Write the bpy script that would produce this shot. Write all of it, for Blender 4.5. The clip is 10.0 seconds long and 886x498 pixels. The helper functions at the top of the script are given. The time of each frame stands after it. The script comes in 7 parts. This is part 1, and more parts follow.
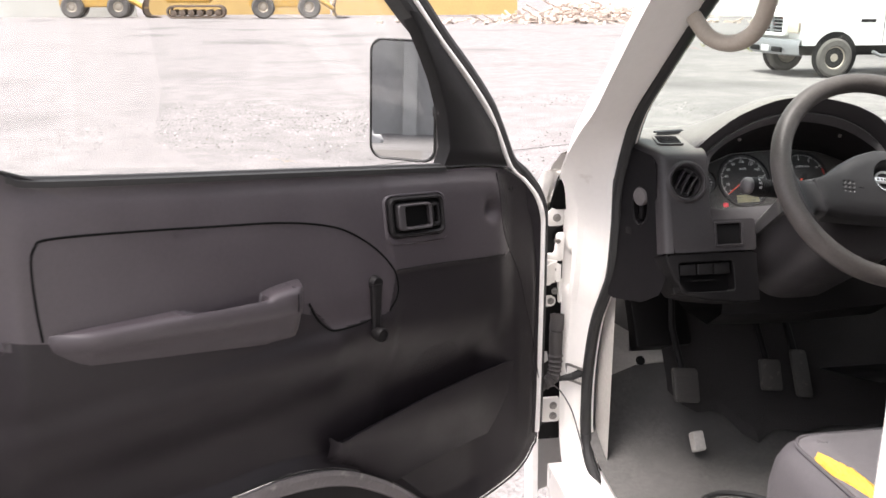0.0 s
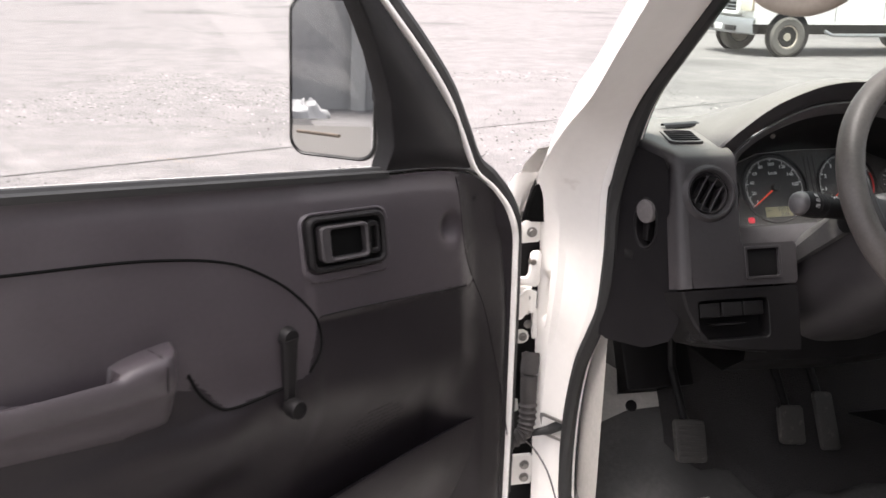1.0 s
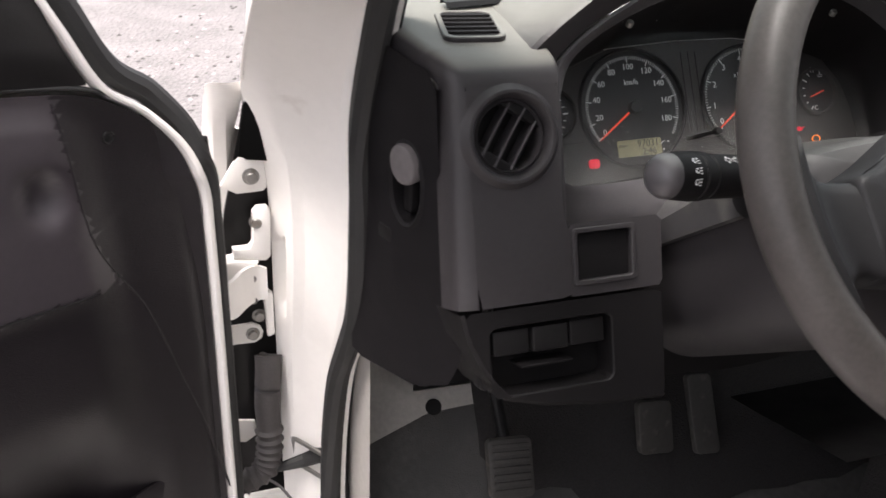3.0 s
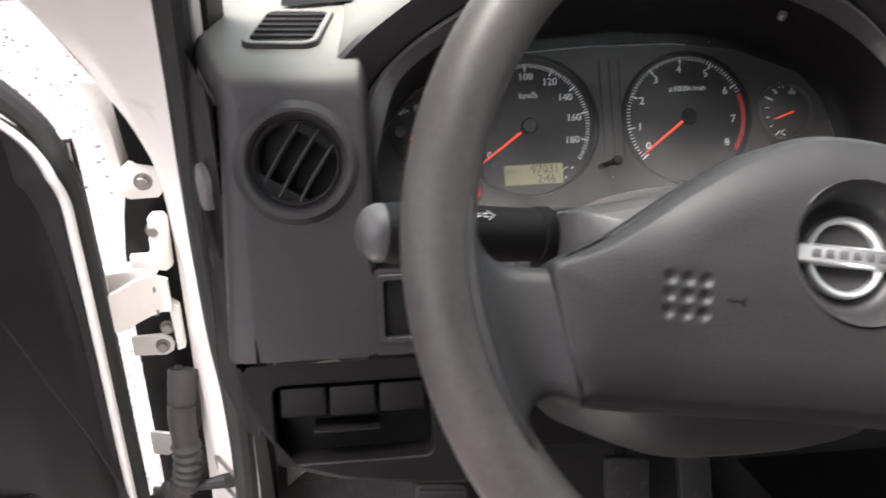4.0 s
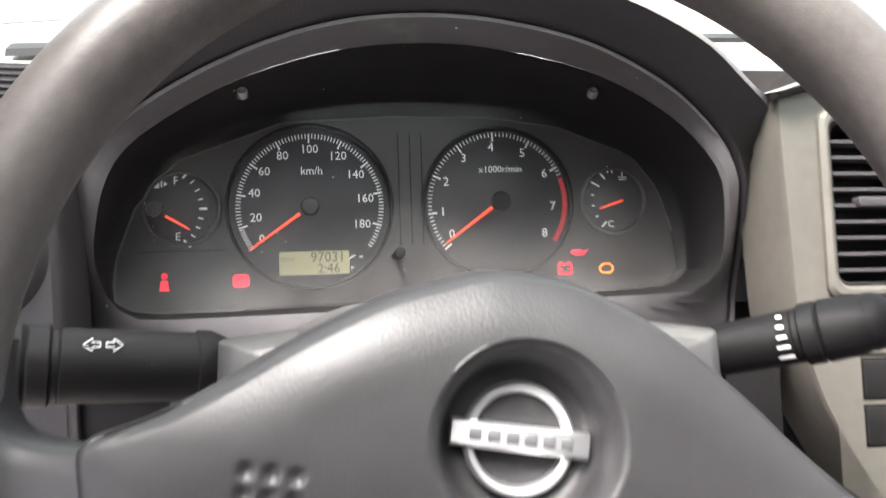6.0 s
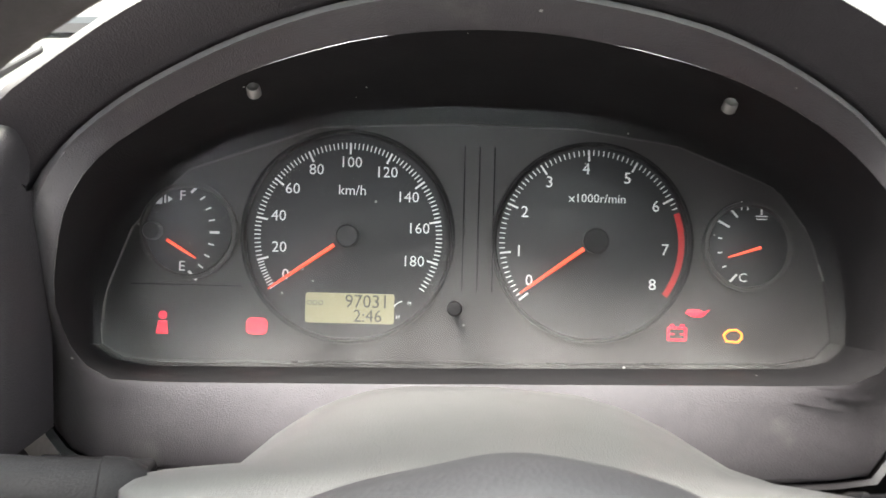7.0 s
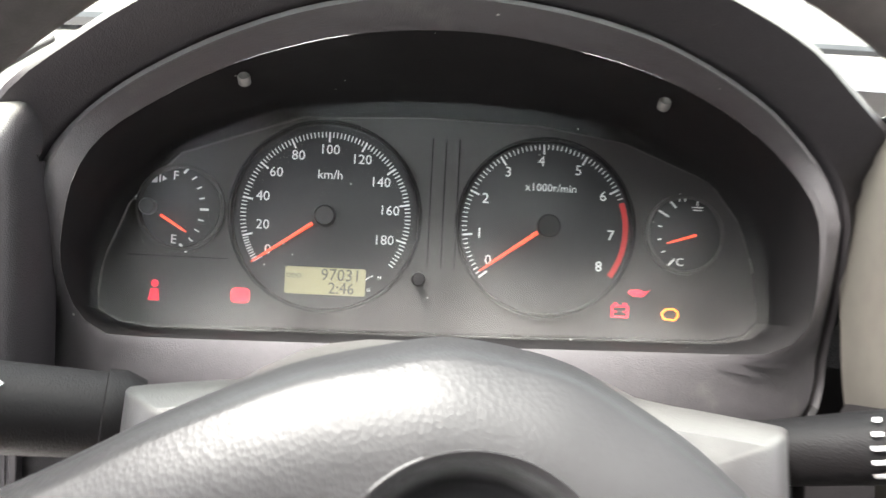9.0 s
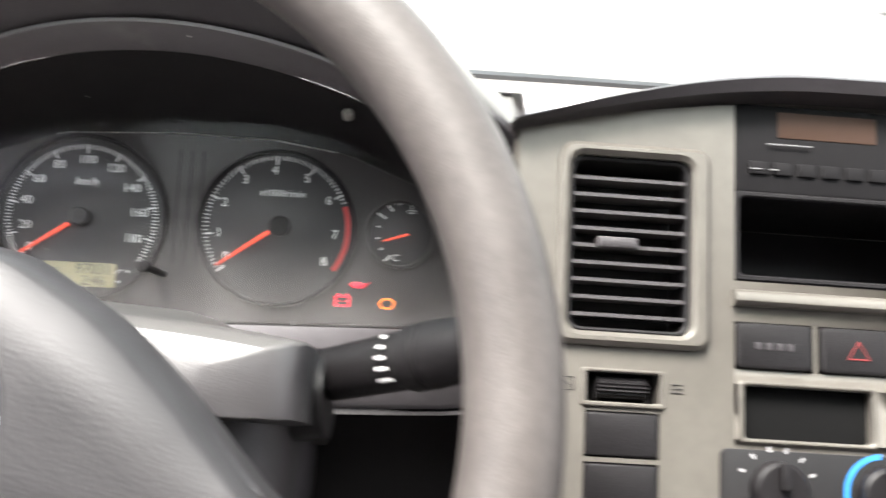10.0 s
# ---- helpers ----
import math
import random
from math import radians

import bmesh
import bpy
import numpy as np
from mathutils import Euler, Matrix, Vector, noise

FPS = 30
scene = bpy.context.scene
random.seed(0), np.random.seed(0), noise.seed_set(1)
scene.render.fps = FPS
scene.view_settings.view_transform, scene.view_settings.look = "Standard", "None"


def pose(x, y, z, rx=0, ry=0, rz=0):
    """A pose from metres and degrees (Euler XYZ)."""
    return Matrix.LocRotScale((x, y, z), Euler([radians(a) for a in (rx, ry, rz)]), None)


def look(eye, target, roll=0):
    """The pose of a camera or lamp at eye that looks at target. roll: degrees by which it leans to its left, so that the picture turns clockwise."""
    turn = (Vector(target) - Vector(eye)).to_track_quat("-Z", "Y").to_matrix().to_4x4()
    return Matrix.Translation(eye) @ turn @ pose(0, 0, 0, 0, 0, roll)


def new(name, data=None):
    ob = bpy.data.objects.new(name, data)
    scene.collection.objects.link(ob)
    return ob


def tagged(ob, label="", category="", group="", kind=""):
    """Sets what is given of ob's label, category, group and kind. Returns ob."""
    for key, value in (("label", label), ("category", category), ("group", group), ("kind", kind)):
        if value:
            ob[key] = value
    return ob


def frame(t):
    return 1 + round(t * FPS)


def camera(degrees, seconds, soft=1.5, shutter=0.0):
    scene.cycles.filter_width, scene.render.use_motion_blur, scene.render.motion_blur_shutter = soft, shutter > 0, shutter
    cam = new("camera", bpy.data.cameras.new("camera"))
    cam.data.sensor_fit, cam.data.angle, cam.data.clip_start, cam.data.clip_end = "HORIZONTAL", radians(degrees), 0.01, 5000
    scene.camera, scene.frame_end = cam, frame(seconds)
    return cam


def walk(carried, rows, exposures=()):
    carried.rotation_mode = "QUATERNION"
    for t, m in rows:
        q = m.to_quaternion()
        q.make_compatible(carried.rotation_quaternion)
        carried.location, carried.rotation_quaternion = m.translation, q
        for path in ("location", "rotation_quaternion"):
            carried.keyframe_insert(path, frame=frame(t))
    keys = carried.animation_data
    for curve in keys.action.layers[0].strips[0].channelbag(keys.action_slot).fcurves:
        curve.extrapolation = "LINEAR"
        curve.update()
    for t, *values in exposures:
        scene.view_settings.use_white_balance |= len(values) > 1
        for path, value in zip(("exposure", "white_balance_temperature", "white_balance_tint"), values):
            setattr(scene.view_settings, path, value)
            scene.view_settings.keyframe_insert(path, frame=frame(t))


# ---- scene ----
cam = camera(52.1, 10.0, shutter=0.4)
PATH = [
    (0, (-0.958, -1.618, 1.656), (-0.649, 0.282, 1.112), -0.1),
    (0.5, (-0.912, -1.396, 1.636), (-0.578, 0.494, 1.072), 0.2),
    (1, (-0.875, -1.178, 1.613), (-0.459, 0.686, 1.018), 1.0),
    (1.5, (-0.815, -0.995, 1.582), (-0.304, 0.825, 0.927), 1.0),
    (2, (-0.725, -0.844, 1.566), (-0.158, 0.937, 0.852), 1.1),
    (2.5, (-0.629, -0.713, 1.554), (0.011, 1.001, 0.746), 2.1),
    (2.7, (-0.59, -0.684, 1.552), (0.081, 0.996, 0.699), 2.4),
    (3.8, (-0.255, -0.606, 1.552), (-0.02, 1.127, 0.582), 0.6),
    (4, (-0.206, -0.598, 1.547), (-0.011, 1.148, 0.592), -0.0),
    (4.1, (-0.194, -0.598, 1.547), (0.002, 1.154, 0.603), 0.2),
    (4.5, (-0.137, -0.598, 1.54), (0.049, 1.176, 0.636), -0.2),
    (4.7, (-0.115, -0.605, 1.541), (0.101, 1.17, 0.645), 0.0),
    (5, (-0.084, -0.609, 1.53), (0.155, 1.173, 0.655), 0.6),
    (5.5, (-0.066, -0.593, 1.528), (0.21, 1.185, 0.655), 1.6),
    (6, (-0.052, -0.503, 1.536), (0.202, 1.279, 0.663), 2.9),
    (6.2, (-0.047, -0.466, 1.533), (0.176, 1.318, 0.657), 3.1),
    (7.3, (-0.008, -0.332, 1.498), (-0.034, 1.435, 0.561), 2.7),
    (7.5, (-0.007, -0.319, 1.497), (-0.036, 1.44, 0.547), 2.8),
    (8, (-0.013, -0.32, 1.495), (-0.044, 1.44, 0.546), 2.7),
    (8.5, (-0.010, -0.364, 1.498), (-0.036, 1.413, 0.581), 2.75),
    (9, (-0.006, -0.418, 1.509), (0.044, 1.38, 0.636), 4.5),
    (9.5, (0.042, -0.486, 1.537), (0.108, 1.311, 0.667), 5.6),
    (9.7, (0.085, -0.498, 1.537), (0.145, 1.314, 0.691), 3.8),
    (10, (0.15, -0.507, 1.511), (0.248, 1.352, 0.777), 5.0),
]
EXPOSURES = [(0.0, 1.7, 6650, 16), (1.0, 1.6, 6650, 16), (2.0, 1.5, 6650, 16), (2.7, 1.5, 6650, 16), (3.8, 2.0, 6600, 16), (4.5, 2.45, 6600, 16), (5.0, 2.7, 6600, 16), (5.5, 2.85, 6600, 16), (6.2, 2.85, 6600, 15), (7.5, 3.45, 6600, 12), (8.5, 3.55, 6600, 12), (9.0, 3.25, 6600, 12), (9.5, 3.0, 6600, 13), (10.0, 2.85, 6600, 15)]
walk(cam, [(t, look(eye, target, roll)) for t, eye, target, roll in PATH], EXPOSURES)

# ---- world and light: a bright overcast day ----
world = bpy.data.worlds.new("sky")
scene.world = world
world.use_nodes = True
wn = world.node_tree.nodes
sky = wn.new("ShaderNodeTexSky")
sky.sky_type = "NISHITA"
sky.sun_disc = False
sky.sun_elevation = radians(70.7)
sky.sun_rotation = radians(250)
sky.dust_density = 4.0
wash = wn.new("ShaderNodeHueSaturation")
wash.inputs["Saturation"].default_value = 0.25
world.node_tree.links.new(sky.outputs[0], wash.inputs["Color"])
world.node_tree.links.new(wash.outputs[0], wn["Background"].inputs[0])
wn["Background"].inputs[1].default_value = 0.15
sun_data = bpy.data.lights.new("sun", "SUN")
sun_data.energy, sun_data.angle, sun_data.color = 2.7, radians(26), (1, 0.97, 0.93)
sun = new("sun", sun_data)
sun.matrix_world = look((-2.8, -1.0, 8.5), (0, 0, 0))

# ---- materials ----


def mat(name, color, rough=0.5, metal=0.0, vary=0.12, scale=14.0, grain=0.0, grain_scale=900.0, wear=None, emit=0.0, spec=0.5, coat=0.0, specks=0.0):
    """A procedural surface: colour varied at two scales, fine relief, optional pale dust specks."""
    m = bpy.data.materials.new(name)
    m.use_nodes = True
    nt = m.node_tree
    b = nt.nodes["Principled BSDF"]
    co = nt.nodes.new("ShaderNodeTexCoord")
    n1 = nt.nodes.new("ShaderNodeTexNoise")
    n1.inputs["Scale"].default_value, n1.inputs["Detail"].default_value = scale, 6
    n2 = nt.nodes.new("ShaderNodeTexNoise")
    n2.inputs["Scale"].default_value, n2.inputs["Detail"].default_value = scale * 12, 3
    for n in (n1, n2):
        nt.links.new(co.outputs["Object"], n.inputs["Vector"])
    add = nt.nodes.new("ShaderNodeMath")
    add.operation = "ADD"
    nt.links.new(n1.outputs[0], add.inputs[0])
    nt.links.new(n2.outputs[0], add.inputs[1])
    ramp = nt.nodes.new("ShaderNodeMapRange")
    ramp.inputs["From Min"].default_value, ramp.inputs["From Max"].default_value = 0.6, 1.4
    ramp.inputs["To Min"].default_value, ramp.inputs["To Max"].default_value = 1 - vary, 1 + vary
    nt.links.new(add.outputs[0], ramp.inputs[0])
    mul = nt.nodes.new("ShaderNodeVectorMath")
    mul.operation = "SCALE"
    mul.inputs[0].default_value = color
    nt.links.new(ramp.outputs[0], mul.inputs["Scale"])
    col = mul.outputs[0]
    if wear:
        n3 = nt.nodes.new("ShaderNodeTexNoise")
        n3.inputs["Scale"].default_value, n3.inputs["Detail"].default_value = wear[1], 8
        nt.links.new(co.outputs["Object"], n3.inputs["Vector"])
        r3 = nt.nodes.new("ShaderNodeMapRange")
        r3.inputs["From Min"].default_value, r3.inputs["From Max"].default_value = wear[2], wear[2] + 0.15
        nt.links.new(n3.outputs[0], r3.inputs[0])
        mix = nt.nodes.new("ShaderNodeMix")
        mix.data_type = "RGBA"
        nt.links.new(r3.outputs[0], mix.inputs[0])
        nt.links.new(col, mix.inputs[6])
        mix.inputs[7].default_value = (*wear[0], 1)
        col = mix.outputs[2]
    if specks:
        vo = nt.nodes.new("ShaderNodeTexVoronoi")
        vo.inputs["Scale"].default_value = 170
        nt.links.new(co.outputs["Object"], vo.inputs["Vector"])
        n6 = nt.nodes.new("ShaderNodeSeparateColor")
        nt.links.new(vo.outputs["Color"], n6.inputs[0])
        size = nt.nodes.new("ShaderNodeMapRange")
        size.inputs["From Min"].default_value, size.inputs["From Max"].default_value = 1 - specks, 1.0
        size.inputs["To Min"].default_value, size.inputs["To Max"].default_value = 0.0, 0.16
        nt.links.new(n6.outputs[0], size.inputs[0])
        dot = nt.nodes.new("ShaderNodeMath")
        dot.operation = "LESS_THAN"
        nt.links.new(vo.outputs["Distance"], dot.inputs[0])
        nt.links.new(size.outputs[0], dot.inputs[1])
        mx = nt.nodes.new("ShaderNodeMix")
        mx.data_type = "RGBA"
        nt.links.new(dot.outputs[0], mx.inputs[0])
        nt.links.new(col, mx.inputs[6])
        mx.inputs[7].default_value = (0.5, 0.49, 0.46, 1)
        col = mx.outputs[2]
    nt.links.new(col, b.inputs["Base Color"])
    rr = nt.nodes.new("ShaderNodeMapRange")
    rr.inputs["From Min"].default_value, rr.inputs["From Max"].default_value = 0.3, 0.7
    rr.inputs["To Min"].default_value, rr.inputs["To Max"].default_value = max(0.02, rough - 0.08), min(1, rough + 0.08)
    nt.links.new(n1.outputs[0], rr.inputs[0])
    nt.links.new(rr.outputs[0], b.inputs["Roughness"])
    b.inputs["Metallic"].default_value = metal
    b.inputs["Specular IOR Level"].default_value = spec
    b.inputs["Coat Weight"].default_value = coat
    if emit:
        b.inputs["Emission Color"].default_value = (*color, 1)
        b.inputs["Emission Strength"].default_value = emit
    if grain:
        n4 = nt.nodes.new("ShaderNodeTexVoronoi")
        n4.inputs["Scale"].default_value = grain_scale
        nt.links.new(co.outputs["Object"], n4.inputs["Vector"])
        n5 = nt.nodes.new("ShaderNodeTexNoise")
        n5.inputs["Scale"].default_value = grain_scale * 0.6
        nt.links.new(co.outputs["Object"], n5.inputs["Vector"])
        a2 = nt.nodes.new("ShaderNodeMath")
        a2.operation = "ADD"
        nt.links.new(n4.outputs["Distance"], a2.inputs[0])
        nt.links.new(n5.outputs[0], a2.inputs[1])
        bump = nt.nodes.new("ShaderNodeBump")
        bump.inputs["Strength"].default_value = grain
        bump.inputs["Distance"].default_value = 0.6 / grain_scale
        nt.links.new(a2.outputs[0], bump.inputs["Height"])
        nt.links.new(bump.outputs[0], b.inputs["Normal"])
    return m


def glass_mat(name, tint, dust=0.0, sheen=0.4):
    """Thin pane: clear with a Fresnel gloss, and a film of dust where given."""
    m = bpy.data.materials.new(name)
    m.use_nodes = True
    nt = m.node_tree
    nt.nodes.clear()
    out = nt.nodes.new("ShaderNodeOutputMaterial")
    clear = nt.nodes.new("ShaderNodeBsdfTransparent")
    clear.inputs[0].default_value = (*tint, 1)
    gloss = nt.nodes.new("ShaderNodeBsdfGlossy")
    gloss.inputs["Roughness"].default_value = 0.03 + 0.12 * (dust > 0)
    face = nt.nodes.new("ShaderNodeLayerWeight")
    face.inputs[0].default_value = 0.5
    power = nt.nodes.new("ShaderNodeMath")
    power.operation = "POWER"
    power.inputs[1].default_value = 4.0
    nt.links.new(face.outputs["Facing"], power.inputs[0])
    fres = nt.nodes.new("ShaderNodeMapRange")
    fres.inputs["To Min"].default_value, fres.inputs["To Max"].default_value = min(0.04, sheen * 0.13), sheen
    nt.links.new(power.outputs[0], fres.inputs[0])
    mix = nt.nodes.new("ShaderNodeMixShader")
    nt.links.new(fres.outputs[0], mix.inputs[0])
    nt.links.new(clear.outputs[0], mix.inputs[1])
    nt.links.new(gloss.outputs[0], mix.inputs[2])
    last = mix
    if dust:
        co = nt.nodes.new("ShaderNodeTexCoord")
        n1 = nt.nodes.new("ShaderNodeTexNoise")
        n1.inputs["Scale"].default_value, n1.inputs["Detail"].default_value = 16, 4
        sep = nt.nodes.new("ShaderNodeSeparateXYZ")
        nt.links.new(co.outputs["Object"], n1.inputs["Vector"])
        nt.links.new(co.outputs["Object"], sep.inputs[0])
        low = nt.nodes.new("ShaderNodeMapRange")
        low.inputs["From Min"].default_value, low.inputs["From Max"].default_value = 1.318, 1.238
        low.inputs["To Min"].default_value, low.inputs["To Max"].default_value = 0.02, 1.0
        nt.links.new(sep.outputs["Z"], low.inputs[0])
        pat = nt.nodes.new("ShaderNodeMapRange")
        pat.inputs["From Min"].default_value, pat.inputs["From Max"].default_value = 0.30, 0.72
        pat.inputs["To Min"].default_value, pat.inputs["To Max"].default_value = 0.25 * dust, 1.9 * dust
        nt.links.new(n1.outputs[0], pat.inputs[0])
        mul = nt.nodes.new("ShaderNodeMath")
        mul.operation = "MULTIPLY"
        nt.links.new(low.outputs[0], mul.inputs[0])
        nt.links.new(pat.outputs[0], mul.inputs[1])
        vo = nt.nodes.new("ShaderNodeTexVoronoi")
        vo.inputs["Scale"].default_value = 190
        nt.links.new(co.outputs["Object"], vo.inputs["Vector"])
        pick = nt.nodes.new("ShaderNodeSeparateColor")
        nt.links.new(vo.outputs["Color"], pick.inputs[0])
        size = nt.nodes.new("ShaderNodeMapRange")
        size.inputs["From Min"].default_value, size.inputs["From Max"].default_value = 0.93, 1.0
        size.inputs["To Min"].default_value, size.inputs["To Max"].default_value = 0.0, 0.13
        nt.links.new(pick.outputs[0], size.inputs[0])
        dot = nt.nodes.new("ShaderNodeMath")
        dot.operation = "LESS_THAN"
        nt.links.new(vo.outputs["Distance"], dot.inputs[0])
        nt.links.new(size.outputs[0], dot.inputs[1])
        half = nt.nodes.new("ShaderNodeMath")
        half.operation = "MULTIPLY_ADD"
        half.inputs[1].default_value = 0.45
        nt.links.new(dot.outputs[0], half.inputs[0])
        nt.links.new(mul.outputs[0], half.inputs[2])
        mul = half
        dif = nt.nodes.new("ShaderNodeBsdfDiffuse")
        dif.inputs[0].default_value = (0.5, 0.49, 0.47, 1)
        last = nt.nodes.new("ShaderNodeMixShader")
        nt.links.new(mul.outputs[0], last.inputs[0])
        nt.links.new(mix.outputs[0], last.inputs[1])
        nt.links.new(dif.outputs[0], last.inputs[2])
    nt.links.new(last.outputs[0], out.inputs[0])
    return m


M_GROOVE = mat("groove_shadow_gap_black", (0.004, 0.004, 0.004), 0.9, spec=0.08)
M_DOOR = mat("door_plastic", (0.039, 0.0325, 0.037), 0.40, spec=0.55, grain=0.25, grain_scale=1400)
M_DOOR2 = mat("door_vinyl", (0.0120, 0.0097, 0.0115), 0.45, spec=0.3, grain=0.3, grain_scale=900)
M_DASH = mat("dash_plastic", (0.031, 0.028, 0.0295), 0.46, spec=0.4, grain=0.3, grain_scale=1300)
M_DASHTOP = mat("dash_top_plastic", (0.125, 0.122, 0.112), 0.5, grain=0.35, grain_scale=1200, wear=((0.16, 0.155, 0.14), 6, 0.55))


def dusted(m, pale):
    """Daylight and dust painted into the colour: faces go paler as they look up."""
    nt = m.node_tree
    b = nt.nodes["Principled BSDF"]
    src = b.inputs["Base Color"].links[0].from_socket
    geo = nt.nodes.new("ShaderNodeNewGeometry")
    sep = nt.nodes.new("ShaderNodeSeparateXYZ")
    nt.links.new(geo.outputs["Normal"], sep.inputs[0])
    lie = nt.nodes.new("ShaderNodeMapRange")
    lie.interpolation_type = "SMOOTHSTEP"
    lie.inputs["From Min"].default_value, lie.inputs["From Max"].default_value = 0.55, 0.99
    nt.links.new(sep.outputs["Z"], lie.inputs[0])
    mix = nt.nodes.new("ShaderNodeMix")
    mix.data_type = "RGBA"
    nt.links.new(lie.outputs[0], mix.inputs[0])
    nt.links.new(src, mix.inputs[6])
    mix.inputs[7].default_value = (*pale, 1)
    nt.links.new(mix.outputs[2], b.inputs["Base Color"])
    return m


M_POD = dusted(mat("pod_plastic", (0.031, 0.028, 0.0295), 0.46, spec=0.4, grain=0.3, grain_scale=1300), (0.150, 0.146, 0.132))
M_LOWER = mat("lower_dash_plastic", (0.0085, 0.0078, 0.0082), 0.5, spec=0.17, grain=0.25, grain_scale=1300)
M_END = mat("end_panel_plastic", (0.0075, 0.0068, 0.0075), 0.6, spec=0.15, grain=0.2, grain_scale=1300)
M_RADIO = mat("radio_plastic", (0.007, 0.0066, 0.0070), 0.6, spec=0.10)
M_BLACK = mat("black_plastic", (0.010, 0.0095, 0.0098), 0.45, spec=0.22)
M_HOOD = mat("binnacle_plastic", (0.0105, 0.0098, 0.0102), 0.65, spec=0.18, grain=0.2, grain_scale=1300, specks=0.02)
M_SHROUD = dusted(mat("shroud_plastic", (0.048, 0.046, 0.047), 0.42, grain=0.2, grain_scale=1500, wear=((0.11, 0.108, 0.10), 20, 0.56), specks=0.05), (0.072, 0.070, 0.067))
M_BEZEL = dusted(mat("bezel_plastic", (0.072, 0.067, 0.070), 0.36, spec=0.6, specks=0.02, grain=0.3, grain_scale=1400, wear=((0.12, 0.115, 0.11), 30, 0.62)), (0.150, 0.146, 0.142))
M_PAD = mat("wheel_pad_vinyl", (0.019, 0.0182, 0.019), 0.48, spec=0.38, grain=0.09, grain_scale=760)
M_RIM = mat("wheel_rim_leatherette", (0.064, 0.057, 0.053), 0.46, spec=0.38, grain=0.10, grain_scale=1100, vary=0.25, scale=22, wear=((0.05, 0.045, 0.042), 45, 0.66))
M_CHROME = mat("chrome", (0.92, 0.92, 0.93), 0.36, 1.0, vary=0.03)
M_SILVER = mat("silver_panel_paint", (0.125, 0.116, 0.101), 0.36, 0.45, vary=0.12, scale=9, grain=0.05, grain_scale=2500)
M_PAINT = mat("white_body_paint", (0.78, 0.755, 0.72), 0.3, vary=0.04, scale=8, coat=0.4, wear=((0.5, 0.42, 0.34), 5, 0.68))
M_PAINTIN = mat("white_jamb_paint", (0.82, 0.795, 0.755), 0.36, vary=0.025, scale=7, wear=((0.40, 0.34, 0.28), 9, 0.66))
M_STEEL = mat("zinc_steel", (0.26, 0.25, 0.235), 0.42, 0.8, vary=0.15, wear=((0.22, 0.16, 0.11), 60, 0.62))
M_RUBBER = mat("black_rubber", (0.014, 0.014, 0.014), 0.62, grain=0.15, grain_scale=600)
M_RUBBERG = mat("grey_rubber", (0.11, 0.10, 0.10), 0.65, vary=0.2, wear=((0.2, 0.19, 0.18), 40, 0.6))
M_FACE = mat("gauge_face", (0.038, 0.035, 0.034), 0.6, vary=0.08)
M_DIAL = mat("gauge_dial", (0.016, 0.016, 0.0168), 0.55, vary=0.06)
M_MARK = mat("gauge_marking", (0.75, 0.75, 0.74), 0.6, vary=0.02)
M_RED = mat("gauge_red", (0.45, 0.02, 0.02), 0.5, vary=0.02)
M_NEEDLE = mat("needle_orange", (0.75, 0.07, 0.03), 0.45, vary=0.02, emit=0.25)
M_LCD = mat("lcd_glow", (0.26, 0.24, 0.13), 0.5, vary=0.03, emit=0.06)
M_LCDINK = mat("lcd_digit", (0.06, 0.06, 0.04), 0.5)
M_LAMP = mat("warning_lamp_red", (0.9, 0.02, 0.05), 0.5, vary=0.02, emit=0.15)
M_LAMPO = mat("warning_lamp_amber", (0.9, 0.22, 0.02), 0.5, vary=0.02, emit=0.25)
M_SEAT = mat("seat_fabric", (0.095, 0.088, 0.092), 0.9, vary=0.2, scale=60, grain=0.6, grain_scale=700)
M_SEATSIDE = mat("seat_vinyl", (0.065, 0.060, 0.064), 0.6, grain=0.3, grain_scale=900)
M_FOAM = mat("torn_foam", (0.62, 0.36, 0.05), 0.9, vary=0.3, scale=80, grain=0.8, grain_scale=250)
M_FLOOR = mat("floor_vinyl", (0.080, 0.077, 0.074), 0.7, vary=0.3, scale=9, grain=0.4, grain_scale=500, wear=((0.06, 0.058, 0.056), 5, 0.5))
M_MAT = mat("floor_carpet", (0.025, 0.023, 0.023), 0.95, vary=0.3, scale=25, grain=0.6, grain_scale=400)
M_KICK = mat("bare_kick_paint", (0.42, 0.40, 0.37), 0.55, vary=0.15, scale=14)
M_PEDAL = mat("pedal_rubber", (0.05, 0.047, 0.044), 0.6, vary=0.2, wear=((0.11, 0.10, 0.09), 60, 0.58))
M_ASPHALT = mat("dusty_asphalt", (0.175, 0.164, 0.161), 0.9, vary=0.42, scale=2.6, grain=1.0, grain_scale=45, wear=((0.105, 0.098, 0.097), 0.22, 0.53))
M_GLASS = glass_mat("windscreen_glass", (0.86, 0.95, 0.89))
M_SIDEGLASS = glass_mat("side_glass", (0.97, 0.98, 0.975))
M_LENS = glass_mat("dusty_gauge_lens", (0.95, 0.95, 0.95), 0.15, 0.10)
M_MIRROR = mat("mirror_silver", (0.82, 0.83, 0.84), 0.02, 1.0, vary=0.01)
for ln in list(M_MIRROR.node_tree.links):
    if ln.to_socket.name == "Roughness":
        M_MIRROR.node_tree.links.remove(ln)
M_MIRROR.node_tree.nodes["Principled BSDF"].inputs["Roughness"].default_value = 0.01
M_SHELL = mat("cabin_lining", (0.22, 0.21, 0.20), 0.8, vary=0.1, scale=5)

# ---- mesh tools ----


